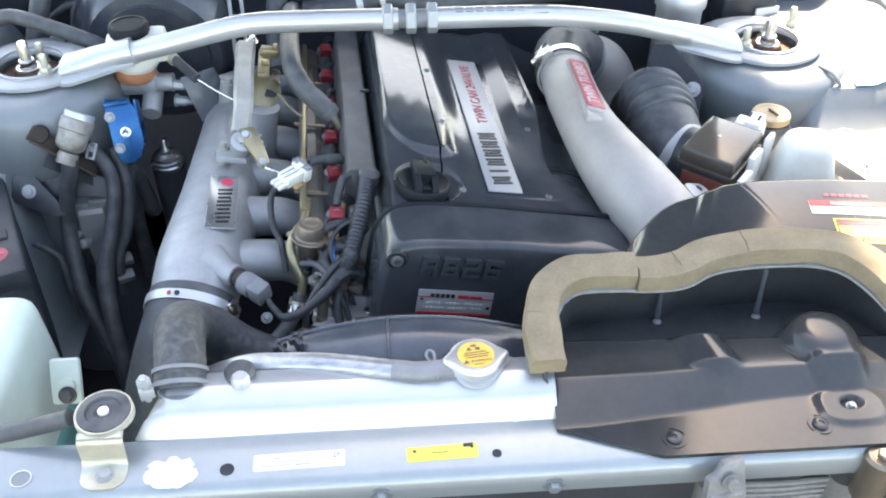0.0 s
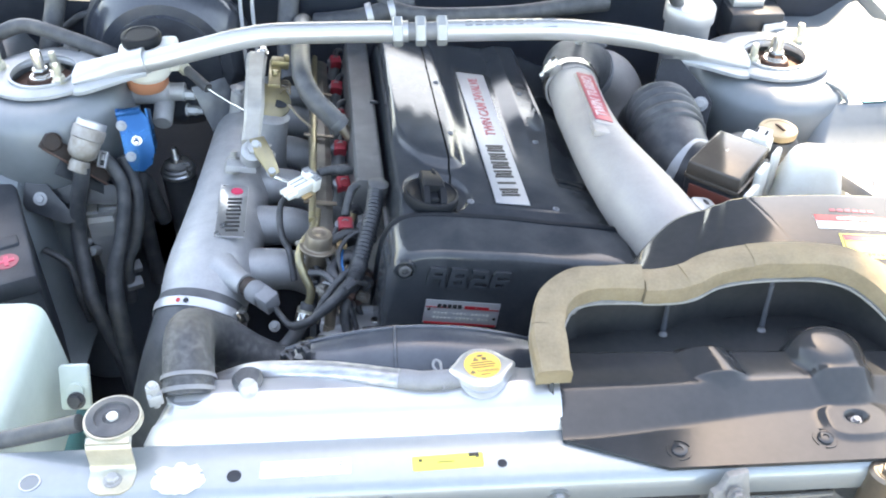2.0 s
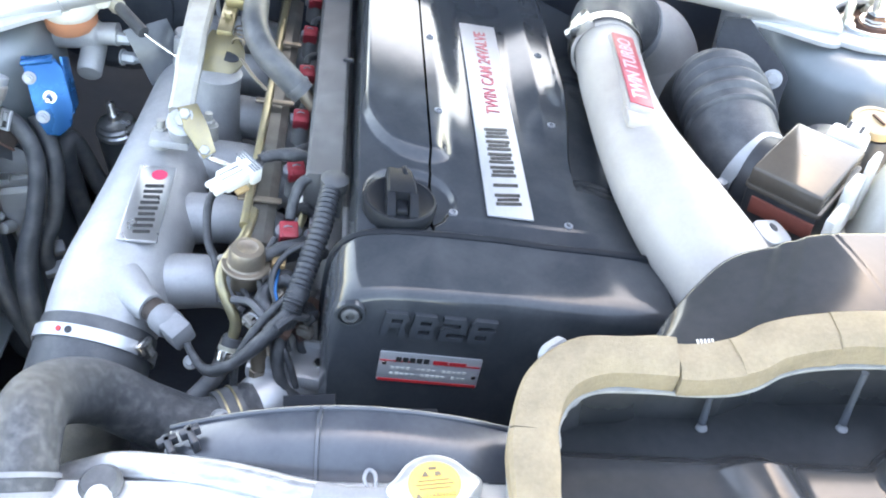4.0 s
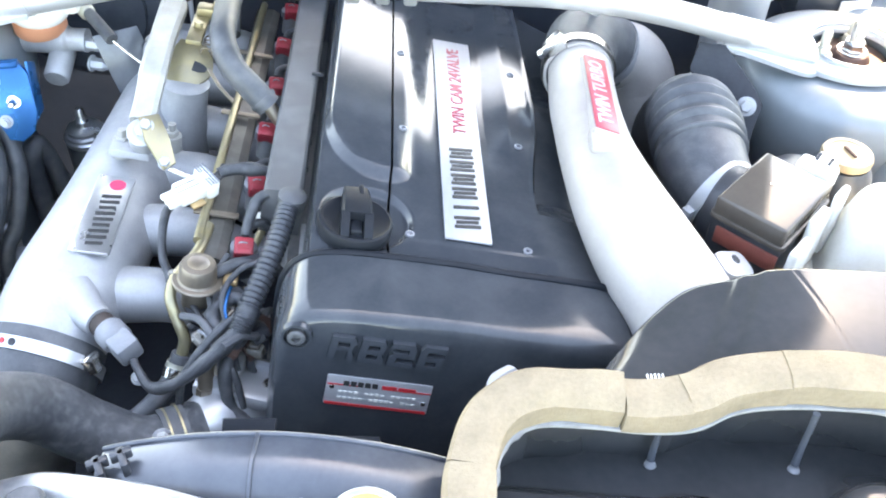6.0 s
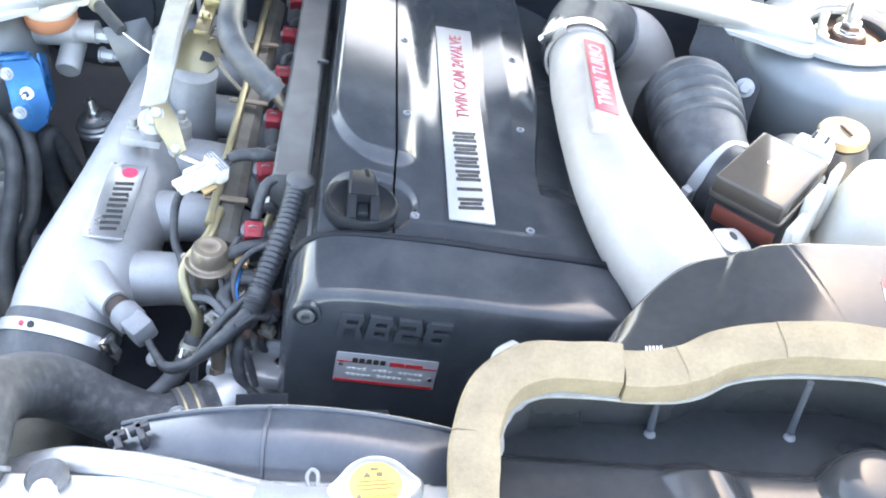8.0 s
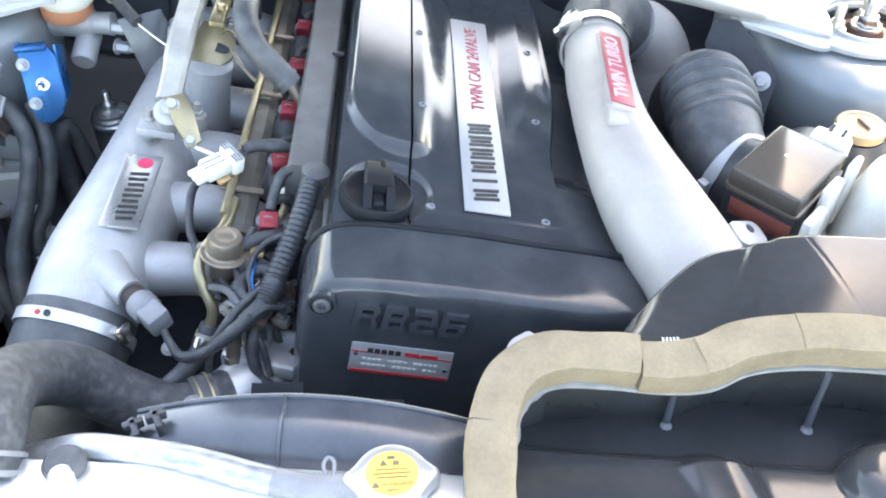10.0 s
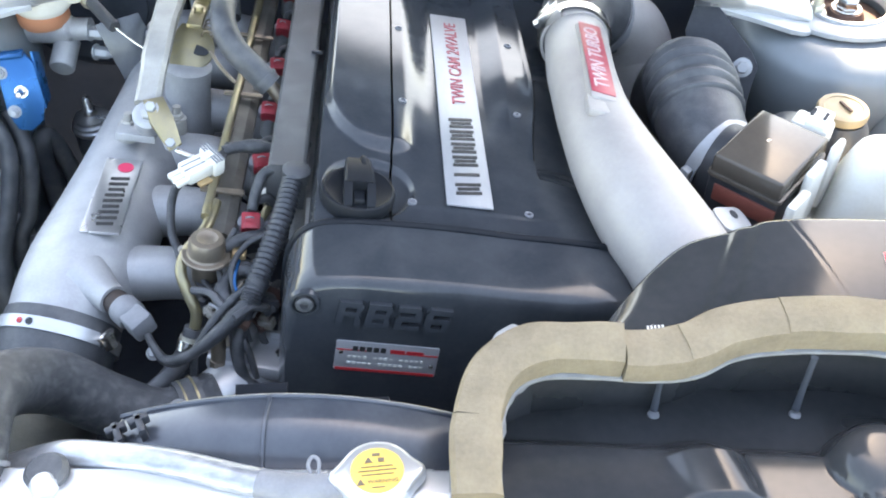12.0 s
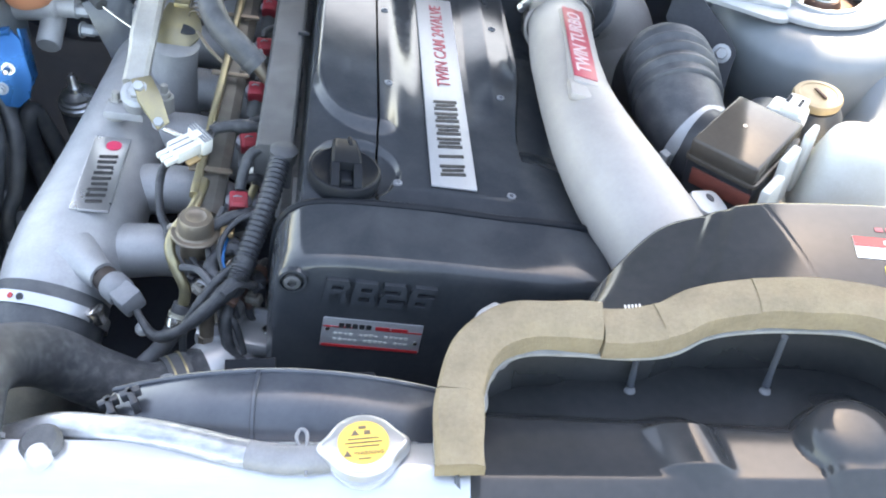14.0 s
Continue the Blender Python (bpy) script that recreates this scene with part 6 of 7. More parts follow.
def airbox():
    a = thing("airbox", "black plastic airbox with warning labels", "airbox", m=pose(0, 0, 0))
    part("lid", shift(rbox(0.30, 0.085, 0.145, 0.012, 3), pose(0.478, 0.168, 0.742)), M_DUCT, a, "")
    at = (0.4310, 0.1630, -5)
    w = part("label", decal([(0, 0, 0.086, 0.0215)], *at, 0.0006), M_WLABEL, a, "white and red label")
    part("stripe", decal([(0, 0.0056, 0.0855, 0.0100)], *at, 0.0009), M_RED, w, "red stripe")
    part("print", decal([(-0.018 + 0.0062 * k, 0.0056, 0.0048, 0.0034) for k in range(7)], *at, 0.0012), M_WLABEL, w, "pale print on the stripe")
    part("print", decal([(-0.020 + 0.008 * k, 0.0, 0.006, 0.0045) for k in range(6)], 0.4320, 0.1830, -5, 0.0006), M_REDL, a, "red blocks in place of a brand word")
    at = (0.4340, 0.1275, -6)
    y = part("label", decal([(0, 0, 0.062, 0.034)], *at, 0.0006), M_YELLOW, a, "yellow warning label")
    part("outline", decal([(0, 0.0148, 0.0575, 0.0012), (-0.0285, 0, 0.0010, 0.029), (0.0285, 0, 0.0010, 0.029)], *at, 0.0009), M_INK, y, "dark outline")
    part("red_print", decal([(0, 0.0105, 0.055, 0.0068)], *at, 0.0009), M_REDL, y, "dull red heading")
    part("print", decal([(0, -0.0095, 0.055, 0.0005)] + [(-0.008 + 0.0042 * k, -0.0125, 0.0030, 0.0034) for k in range(6)], *at, 0.0009), M_INK, y, "dark print")
    tray = part("ribbed_tray", rbox(0.13, 0.11, 0.02, 0.004), M_GREYC, a, "dull grey ribbed bracket", pose(0.580, 0.345, 0.812, 0, 6, 25))
    for k in range(3):
        part("rib", rbox(0.0014, 0.10, 0.0016, 0), M_ALU, tray, "", pose(-0.04 + 0.035 * k, 0, 0.02))
    part("cable", tube([(0.505, 0.372, 0.842), (0.514, 0.386, 0.851), (0.540, 0.3905, 0.852), (0.548, 0.360, 0.850), (0.533, 0.300, 0.846), (0.530, 0.270, 0.835)], 0.0012, 8, 8), M_ALU, a, "thin pale cable")
    return a


airbox()


def corrugated_hose():
    h = thing("intake_hose", "black rubber intake hose with bellows", "hose", m=pose(0, 0, 0))
    part("bellows", tube([(0.3215, 0.448, 0.829), (0.321, 0.472, 0.832), (0.322, 0.496, 0.831), (0.324, 0.518, 0.825), (0.328, 0.546, 0.806)], [0.0425, 0.0440, 0.0440, 0.0435, 0.0425], 40, 24, rib=0.0040, ribs=6), M_RUBBER, h, "ribbed bellows")
    part("sleeve", tube([(0.349, 0.384, 0.811), (0.338, 0.398, 0.814), (0.329, 0.414, 0.819), (0.323, 0.436, 0.826), (0.321, 0.458, 0.830), (0.321, 0.480, 0.832)], [0.039, 0.0393, 0.0405, 0.0425, 0.0438, 0.0435], 36, 8), M_RUBBER, h, "smooth rubber sleeve")
    part("tail", tube([(0.327, 0.540, 0.810), (0.330, 0.585, 0.77), (0.334, 0.62, 0.72), (0.334, 0.63, 0.6)], 0.043, 24, 8), M_RUBBER, h, "")
    clamp(h, (0.333, 0.404, 0.8155), (0.62, -0.77, -0.14), 0.0415, 0.013, (-0.65, -0.60, 0.05), M_FOOT)


corrugated_hose()


def airflow_meter():
    a = thing("airflow_meter", "airflow meter with dark smoked cover", "airflow meter", m=pose(0.3615, 0.352, 0.796, 0, 0, -41))
    part("body", rbox(0.070, 0.088, 0.056, 0.006), M_PLASTIC, a, "")
    part("lid", rbox(0.068, 0.090, 0.020, 0.003, 3, 0.985), M_SMOKE, a, "shiny smoked brown lid", pose(0, 0, 0.056))
    part("lid_rim", poly(rounded(0.072, 0.094, 0.006), 0.004, 0.001), M_SMOKE, a, "thin lip round the lid", pose(0, 0, 0.054))
    part("side_label", rbox(0.060, 0.003, 0.018, 0.001), M_FADED, a, "faded red side strip", pose(0.004, -0.0445, 0.028))
    part("throat", lathe([(0.039, -0.055), (0.041, -0.052), (0.041, -0.030), (0.038, -0.028)], 32), M_PLASTIC, a, "", pose(0.004, 0.010, 0.024, 0, 90, 0))
    part("rear_neck", lathe([(0.030, 0.0), (0.030, 0.040), (0.028, 0.044)], 28), M_PLASTIC, a, "", pose(-0.010, 0.046, 0.028, -90, 0, 0))
    part("plug", merge(rbox(0.036, 0.024, 0.022, 0.004), shift(rbox(0.020, 0.030, 0.014, 0.003), pose(0.004, 0.004, 0.012))), M_WHITEP, a, "white wiring plug", pose(0.010, 0.062, 0.052, 0, 0, 6))
    for k in range(2):
        part("slot", rbox(0.003, 0.012, 0.001, 0), M_DARK, a, "dark slot in the plug", pose(0.006 + 0.012 * k, 0.068, 0.0782, 0, 0, 6))
    part("flange", merge(rbox(0.009, 0.030, 0.062, 0.003), shift(rbox(0.009, 0.032, 0.046, 0.003), pose(0.004, -0.036, 0.006)), shift(rbox(0.007, 0.022, 0.070, 0.003), pose(0.002, 0.034, 0.0))), M_WHITEP, a, "pale cream mounting flange", pose(0.043, 0.0, 0.012))
    part("screw", hexbolt(0.0013, 0.0008), M_POL, a, "", pose(-0.006, 0.004, 0.0757))
    return a


airflow_meter()


def fluid_reservoir():
    r = thing("fluid_reservoir", "dark fluid reservoir with amber cap", "reservoir", m=pose(0.456, 0.437, 0.70))
    part("body", lathe([(0.034, 0), (0.036, 0.10), (0.030, 0.130), (0.024, 0.141)], 32), M_PLASTIC, r, "")
    part("cap", lathe([(0.0245, 0.144), (0.0250, 0.149), (0.0235, 0.152), (0.019, 0.1525), (0.018, 0.1515), (0.0, 0.1515)], 36), M_GOLD, r, "amber plastic cap")
    part("cap_bar", rbox(0.003, 0.018, 0.002, 0.0006), M_RUST, r, "", pose(0.002, 0, 0.152, 0, 0, 20))


fluid_reservoir()


def white_cover():
    w = thing("resistor_box", "sunlit white plastic box beside the airbox", "box", m=pose(0.462, 0.338, 0.78, 0, 0, -10))
    part("box", rbox(0.100, 0.085, 0.106, 0.018, 4, 0.52), M_WHITEP, w, "")
    part("lip", rbox(0.112, 0.092, 0.012, 0.003), M_WHITEP, w, "", pose(0, 0, 0))
    for k in range(3):
        part("rib", rbox(0.004, 0.05, 0.012, 0.001), M_WHITEP, w, "", pose(-0.07 - 0.004 * k, -0.01 + 0.01 * k, 0.04, 0, 20, 0))


white_cover()


# ---- strut brace ----
def strut_brace():
    b = thing("strut_brace", "polished aluminium strut brace across the bay", "strut brace", m=pose(0, 0, 0))
    zc = 0.917
    part("bar", tube([(-0.40, 0.603, 0.876), (-0.346, 0.602, 0.888), (-0.266, 0.601, 0.908), (-0.225, 0.600, 0.9165), (-0.19, 0.599, 0.9195), (-0.11, 0.598, zc + 0.003), (-0.02, 0.597, zc + 0.003)], 0.0145, 24, 6), M_ALU, b, "round polished bar")
    part("bar", tube([(0.022, 0.596, zc + 0.003), (0.12, 0.595, zc + 0.003), (0.18, 0.595, zc + 0.002), (0.237, 0.595, 0.9135), (0.301, 0.595, 0.903), (0.367, 0.595, 0.887), (0.385, 0.596, 0.882)], 0.0145, 24, 6), M_ALU, b, "round polished bar")
    ax = (1, 0, 0)
    part("adjuster", lathe([(0.0125, -0.04), (0.0125, 0.04)], 20), M_GREYC, b, "threaded adjuster", aim((0.0, 0.597, zc + 0.003), ax))
    for x in (-0.034, -0.003, 0.026):
        part("lock_nut", lathe([(0.0185, -0.007), (0.0205, -0.005), (0.0205, 0.005), (0.0185, 0.007)], 6), M_FOOT, b, "hexagon lock nut", aim((x, 0.597, zc + 0.003), ax, 12), smooth=0)
    # brand word as plain blocks
    bl = [(0.062 + 0.0138 * k, dy, 0.0100, 0.0022) for k in range(7) for dy in (-0.0032, 0.0032)] + [(0.172, dy, 0.020, 0.003) for dy in (-0.006, 0.0, 0.006)]
    for x, y, w, d in bl:
        part("brand_bar", rbox(w, d, 0.0008, 0), M_GREYC, b, "dark bar of a brand word", Matrix.Translation((x, 0.5905, zc + 0.0165 - 0.06 * max(0.0, x - 0.14))) @ pose(0, 0, 0, 22, 0, 0) @ pose(0, y, -0.0006 - 0.022 * abs(y)))
    for s in (-1, 1):
        sx = s * 0.5205 - 0.0095
        rings = []
        for k, z in ((1.0, 0.0), (1.0, 0.005), (0.97, 0.0065), (0.60, 0.0065), (0.575, 0.005), (0.575, 0.0), (1.0, 0.0)):
            rings.append([(0.078 * k * math.cos(radians(a)), 0.068 * k * math.sin(radians(a)), z) for a in range(0, 360, 9)])
        foot = part("foot_plate", loft(rings, False), M_FOOT, b, "dull aluminium foot plate", pose(sx, 0.622, 0.851))
        def web(u, v, s=s, sx=sx):
            w = 0.018 + 0.044 * (1 - u) ** 1.3 - 0.02 * (1 - u) ** 8
            x = sx - s * (0.048 + 0.102 * u)
            return (x, 0.615 - 0.010 * u + (v - 0.5) * 2 * w, 0.858 + 0.017 * u - 0.004 * abs(2 * v - 1) ** 6)
        part("web_plate", sheet(14, 16, web, 0.005), M_FOOT, b, "flat aluminium web")
        part("foot_ring", ring(0.0440, 0.008, 0.0035, 44), M_FOOT, foot, "", pose(0, 0, 0.006))
        c = spline([(sx - s * 0.052, 0.609, 0.862, 0.028, 0.011), (sx - s * 0.075, 0.607, 0.866, 0.025, 0.0140), (sx - s * 0.105, 0.605, 0.8725, 0.0205, 0.0168), (sx - s * 0.135, 0.603, 0.879, 0.0185, 0.0180), (sx - s * 0.150, 0.603, 0.8825, 0.0182, 0.0182)], 6)
        n = 20
        part("socket", sweep([v[:3] for v in c], [[(v[3] * math.cos(2 * math.pi * k / n), v[4] * math.sin(2 * math.pi * k / n)) for k in range(n)] for v in c]), M_ALU, b, "flared aluminium socket")
    return b


strut_brace()


# ---- left side of the bay ----
def coolant_tank():
    t = thing("washer_tank", "translucent pale green plastic tank", "fluid tank", m=pose(-0.481, 0.10, 0.606))
    body = rbox(0.13, 0.215, 0.215, 0.022, 4, 0.9)
    part("tank", body, M_RES, t, "")
    part("tab", merge(shift(rbox(0.032, 0.010, 0.050, 0.004), pose(-0.006, 0, 0)), shift(lathe([(0.009, 0), (0.009, 0.006)], 20), aim((-0.004, -0.005, 0.022), (0, -1, 0)))), M_RES, t, "moulded bracket tab", pose(0.096, 0.010, 0.126, -32, 0, 0))
    part("tab_bolt", hexbolt(0.007, 0.006), M_RUBBER, t, "dark bolt", aim((0.0940, 0.0060, 0.1440), (0, -0.85, 0.53)))
    part("fluid", rbox(0.134, 0.218, 0.07, 0.02, 3), M_TEAL, t, "teal coolant showing through", pose(0, 0, 0.006))
    return t


coolant_tank()


def battery():
    b = thing("battery", "black car battery with red plus mark", "battery", m=pose(-0.629, 0.432, 0.53, 0, 0, 23))
    part("case", shift(rbox(0.17, 0.28, 0.19, 0.006), pose(0, -0.022, 0)), M_BATT, b, "")
    part("lid", rbox(0.174, 0.284, 0.030, 0.006), M_BATT, b, "", pose(0, -0.022, 0.188))
    part("lid_step", rbox(0.150, 0.020, 0.006, 0.002), M_BATT, b, "raised lid edge", pose(0, -0.085, 0.216))
    m = part("plus_mark", lathe([(0.0150, 0), (0.0148, 0.0006)], 36), M_REDL, b, "dark red disc with plus sign", pose(0.056, -0.122, 0.2181))
    part("plus", bars([(0, 0, 0.019, 0.0052), (0, 0.0061, 0.0052, 0.0069), (0, -0.0061, 0.0052, 0.0069)], 0.0008), M_PINK, m, "bright red plus", pose(0, 0, 0.0007))
    part("white_edge", rbox(0.003, 0.04, 0.0015, 0), M_WLABEL, b, "short white line", pose(0.052, 0.045, 0.218))
    return b


battery()


def ac_lines():
    v = thing("service_valve", "dusty alloy valve with black hoses", "valve", m=pose(0, 0, 0))
    up = (0.34, 0.50, 0.72)
    vm = aim((-0.4555, 0.509, 0.8150), up)
    part("valve", lathe([(0.0110, -0.026), (0.0150, -0.024), (0.0190, -0.019), (0.0200, -0.012), (0.0200, 0.001), (0.0192, 0.002)], 36), M_GRIME, v, "dusty pale valve body", vm)
    part("valve_sleeve", lathe([(0.0200, 0.002), (0.0216, 0.003), (0.0218, 0.017), (0.0200, 0.019), (0.0170, 0.020)], 36), M_STAIN, v, "brown stained sleeve", vm)
    part("crimp", lathe([(0.0125, -0.016), (0.0135, -0.014), (0.0125, -0.009), (0.0138, -0.006), (0.0125, 0.0)], 20), M_GRIME, v, "crimped ferrule", aim((-0.4645, 0.495, 0.793), up))
    part("cap", ring(0.0178, 0.009, 0.002), M_ALU, v, "bright collar", aim((-0.4475, 0.521, 0.8320), up))
    part("hose", tube([(-0.4640, 0.493, 0.786), (-0.4705, 0.490, 0.762), (-0.486, 0.496, 0.720), (-0.497, 0.495, 0.668), (-0.493, 0.470, 0.622), (-0.482, 0.44, 0.580), (-0.46, 0.42, 0.50), (-0.45, 0.41, 0.40)], 0.0110, 16, 8), M_RUBBER, v, "thick black hose")
    part("hose", tube([(-0.452, 0.520, 0.785), (-0.436, 0.520, 0.768), (-0.424, 0.510, 0.731), (-0.432, 0.482, 0.676), (-0.446, 0.450, 0.627), (-0.444, 0.42, 0.583), (-0.44, 0.40, 0.50), (-0.44, 0.39, 0.40)], [0.0095, 0.0095, 0.0098, 0.0102, 0.0125, 0.0128, 0.0125, 0.0125], 16, 8), M_RUBBER, v, "thick black hose")
    part("hose", tube([(-0.425, 0.545, 0.765), (-0.416, 0.536, 0.742), (-0.411, 0.520, 0.704), (-0.423, 0.500, 0.648), (-0.436, 0.480, 0.620), (-0.44, 0.47, 0.56)], 0.0095, 16, 8), M_RUBBER, v, "thinner black hose")
    cm = Matrix.Translation((-0.4400, 0.5110, 0.7830)) @ pose(0, 0, 0, 52, 0, -24)
    part("clip", merge(*[shift(rbox(w, d, 0.004, 0.001), pose(x, y, 0)) for x, y, w, d in ((-0.0055, 0, 0.003, 0.023), (0.0055, 0, 0.003, 0.023), (0, 0.010, 0.013, 0.003), (0, -0.010, 0.013, 0.003), (0, 0.003, 0.005, 0.009))]), M_ALU, v, "bright square clip", cm)
    part("clip_back", rbox(0.011, 0.020, 0.002, 0), M_INK, v, "dark inside of the clip", cm @ pose(0, 0, -0.001))
    def lying(a, b, n):
        """Frame with x from a to b and z turned towards n, at the middle of a and b."""
        x = (Vector(b) - Vector(a)).normalized()
        z = Vector(n)
        z = (z - x * z.dot(x)).normalized()
        y = z.cross(x)
        m = Matrix((x, y, z)).transposed().to_4x4()
        m.translation = (Vector(a) + Vector(b)) / 2
        return m
    st = lying((-0.507, 0.500, 0.822), (-0.444, 0.518, 0.750), (0.30, -0.62, 0.50))
    part("strap", rbox(0.104, 0.021, 0.003, 0.001), M_STRAP, v, "dark rusty bracket strap", st)
    part("strap_lip", rbox(0.098, 0.0025, 0.010, 0.001), M_RUST, v, "worn folded lip", st @ pose(0.003, -0.0105, 0))
    part("strap_end", lathe([(0.0125, 0), (0.0125, 0.004), (0.011, 0.005), (0.0105, 0.0025), (0.002, 0.0022)], 28), M_STRAP, v, "round dished end", st @ pose(-0.040, 0.004, 0.003))
    part("guard_plate", rbox(0.088, 0.036, 0.003, 0.001), M_BATT, v, "black guard plate below the strap", lying((-0.500, 0.500, 0.792), (-0.438, 0.534, 0.720), (0.30, -0.62, 0.50)))
    return v


ac_lines()


def abs_frame():
    f = thing("pump_frame", "black steel frame holding a pale pump unit", "bracket", m=pose(0, 0, 0))
    fr = Matrix.Translation((-0.50, 0.520, 0.732)) @ pose(0, 0, 0, 62, 0, 4)
    part("frame", poly([(-0.045, 0.03), (0.03, 0.012), (0.07, -0.005), (0.07, -0.03), (-0.004, -0.022), (-0.03, -0.02)], 0.004, 0.001), M_PLASTIC, f, "", fr)
    part("ear", poly([(-0.045, 0.036), (-0.022, 0.030), (0.018, -0.03), (0.0, -0.034), (-0.05, -0.010), (-0.054, 0.0)], 0.004, 0.001), M_PLASTIC, f, "black triangular ear", Matrix.Translation((-0.507, 0.503, 0.722)) @ pose(0, 0, 0, 62, 0, 4))
    part("ear_bolt", merge(lathe([(0.0095, 0), (0.0095, 0.002)], 24), hexbolt(0.006, 0.005)), M_CAST, f, "flanged bolt", aim((-0.536, 0.500, 0.728), (0, -0.8, 0.55)))
    def facet(c, r, turn, squash=0.8):
        return [(c[0] + r * math.cos(radians(60 * k + turn)), c[1] + squash * r * math.sin(radians(60 * k + turn)), c[2] + 0.25 * r * math.sin(radians(60 * k + turn))) for k in range(6)]
    pump = loft([facet((-0.476, 0.536, 0.560), 0.026, 8), facet((-0.476, 0.538, 0.610), 0.029, 8), facet((-0.476, 0.542, 0.640), 0.036, 8), facet((-0.476, 0.545, 0.664), 0.037, 8), facet((-0.476, 0.546, 0.671), 0.034, 8)])
    part("pump", shift(pump, pose(0, 0, 0.012)), M_ALU, f, "faceted cast pump body", smooth=0)
    part("pump_cover", merge(shift(rbox(0.030, 0.040, 0.006, 0.001), pose(-0.0165, 0, 0)), shift(rbox(0.026, 0.036, 0.007, 0.001), pose(0.014, 0.002, 0))), M_ALU, f, "split pale cover plate", pose(-0.477, 0.548, 0.681, 10, 0, 8))
    part("pump_boss", shift(lathe([(0.008, 0), (0.007, 0.020), (0.005, 0.021)], 16), pose(0, 0, 0)), M_CAST, f, "small cast boss", aim((-0.486, 0.514, 0.622), (-0.1, -0.8, 0.5)))
    for x, y, z in ((-0.448, 0.522, 0.648), (-0.494, 0.512, 0.640), (-0.446, 0.512, 0.628)):
        part("pump_bolt", hexbolt(0.0042, 0.005), M_FOOT, f, "small bolt", aim((x, y, z), (0.1, -0.8, 0.5)))
    for k in range(2):
        part("connector", rbox(0.024, 0.016, 0.012, 0.002), M_GREYC, f, "grey plug", pose(-0.434 + 0.003 * k, 0.495 - 0.02 * k, 0.598 - 0.014 * k, 20, 0, 25))
    part("cable", tube([(-0.54, 0.47, 0.66), (-0.52, 0.46, 0.655), (-0.505, 0.455, 0.64), (-0.503, 0.45, 0.60), (-0.50, 0.45, 0.54)], 0.005, 10, 6), M_RUBBER, f, "thin black cable")
    return f


abs_frame()


def blue_bracket():
    b = thing("blue_bracket", "blue anodised bracket with bolts", "bracket", m=pose(-0.401, 0.545, 0.795) @ Matrix.Scale(0.86, 4))
    out = [(-0.022, 0.050), (0.014, 0.046), (0.024, 0.030), (0.026, -0.020), (0.018, -0.045), (0.002, -0.056), (-0.014, -0.052), (-0.022, -0.030)]
    fr = pose(0, 0, 0, 68, 0, 14)
    part("plate", poly(out, 0.008, 0.0015), M_BLUE, b, "", fr)
    part("lip", rbox(0.038, 0.016, 0.004, 0.001), M_BLUE, b, "", pose(-0.004, 0.004, 0.044, 0, 0, 14))
    part("side_flange", poly([(-0.010, 0.044), (0.010, 0.040), (0.010, -0.020), (-0.010, -0.030)], 0.003, 0.0008), M_BLUE, b, "", fr @ Matrix.Translation((0.025, 0, -0.006)) @ pose(0, 0, 0, 0, 75, 0))
    part("bolt", merge(hexbolt(0.0060, 0.006), lathe([(0.0042, 0), (0.0042, 0.020), (0.003, 0.022), (0.002, 0.018)], 14)), M_POL, b, "bright socket bolt", fr @ pose(0.001, -0.004, 0.008))
    for x, y in ((-0.0175, 0.023), (-0.013, -0.028)):
        part("bolt", merge(hexbolt(0.0062, 0.006), lathe([(0.0035, 0), (0.0035, 0.012)], 12)), M_FOOT, b, "dull bolt", fr @ pose(x, y, 0.008))


blue_bracket()


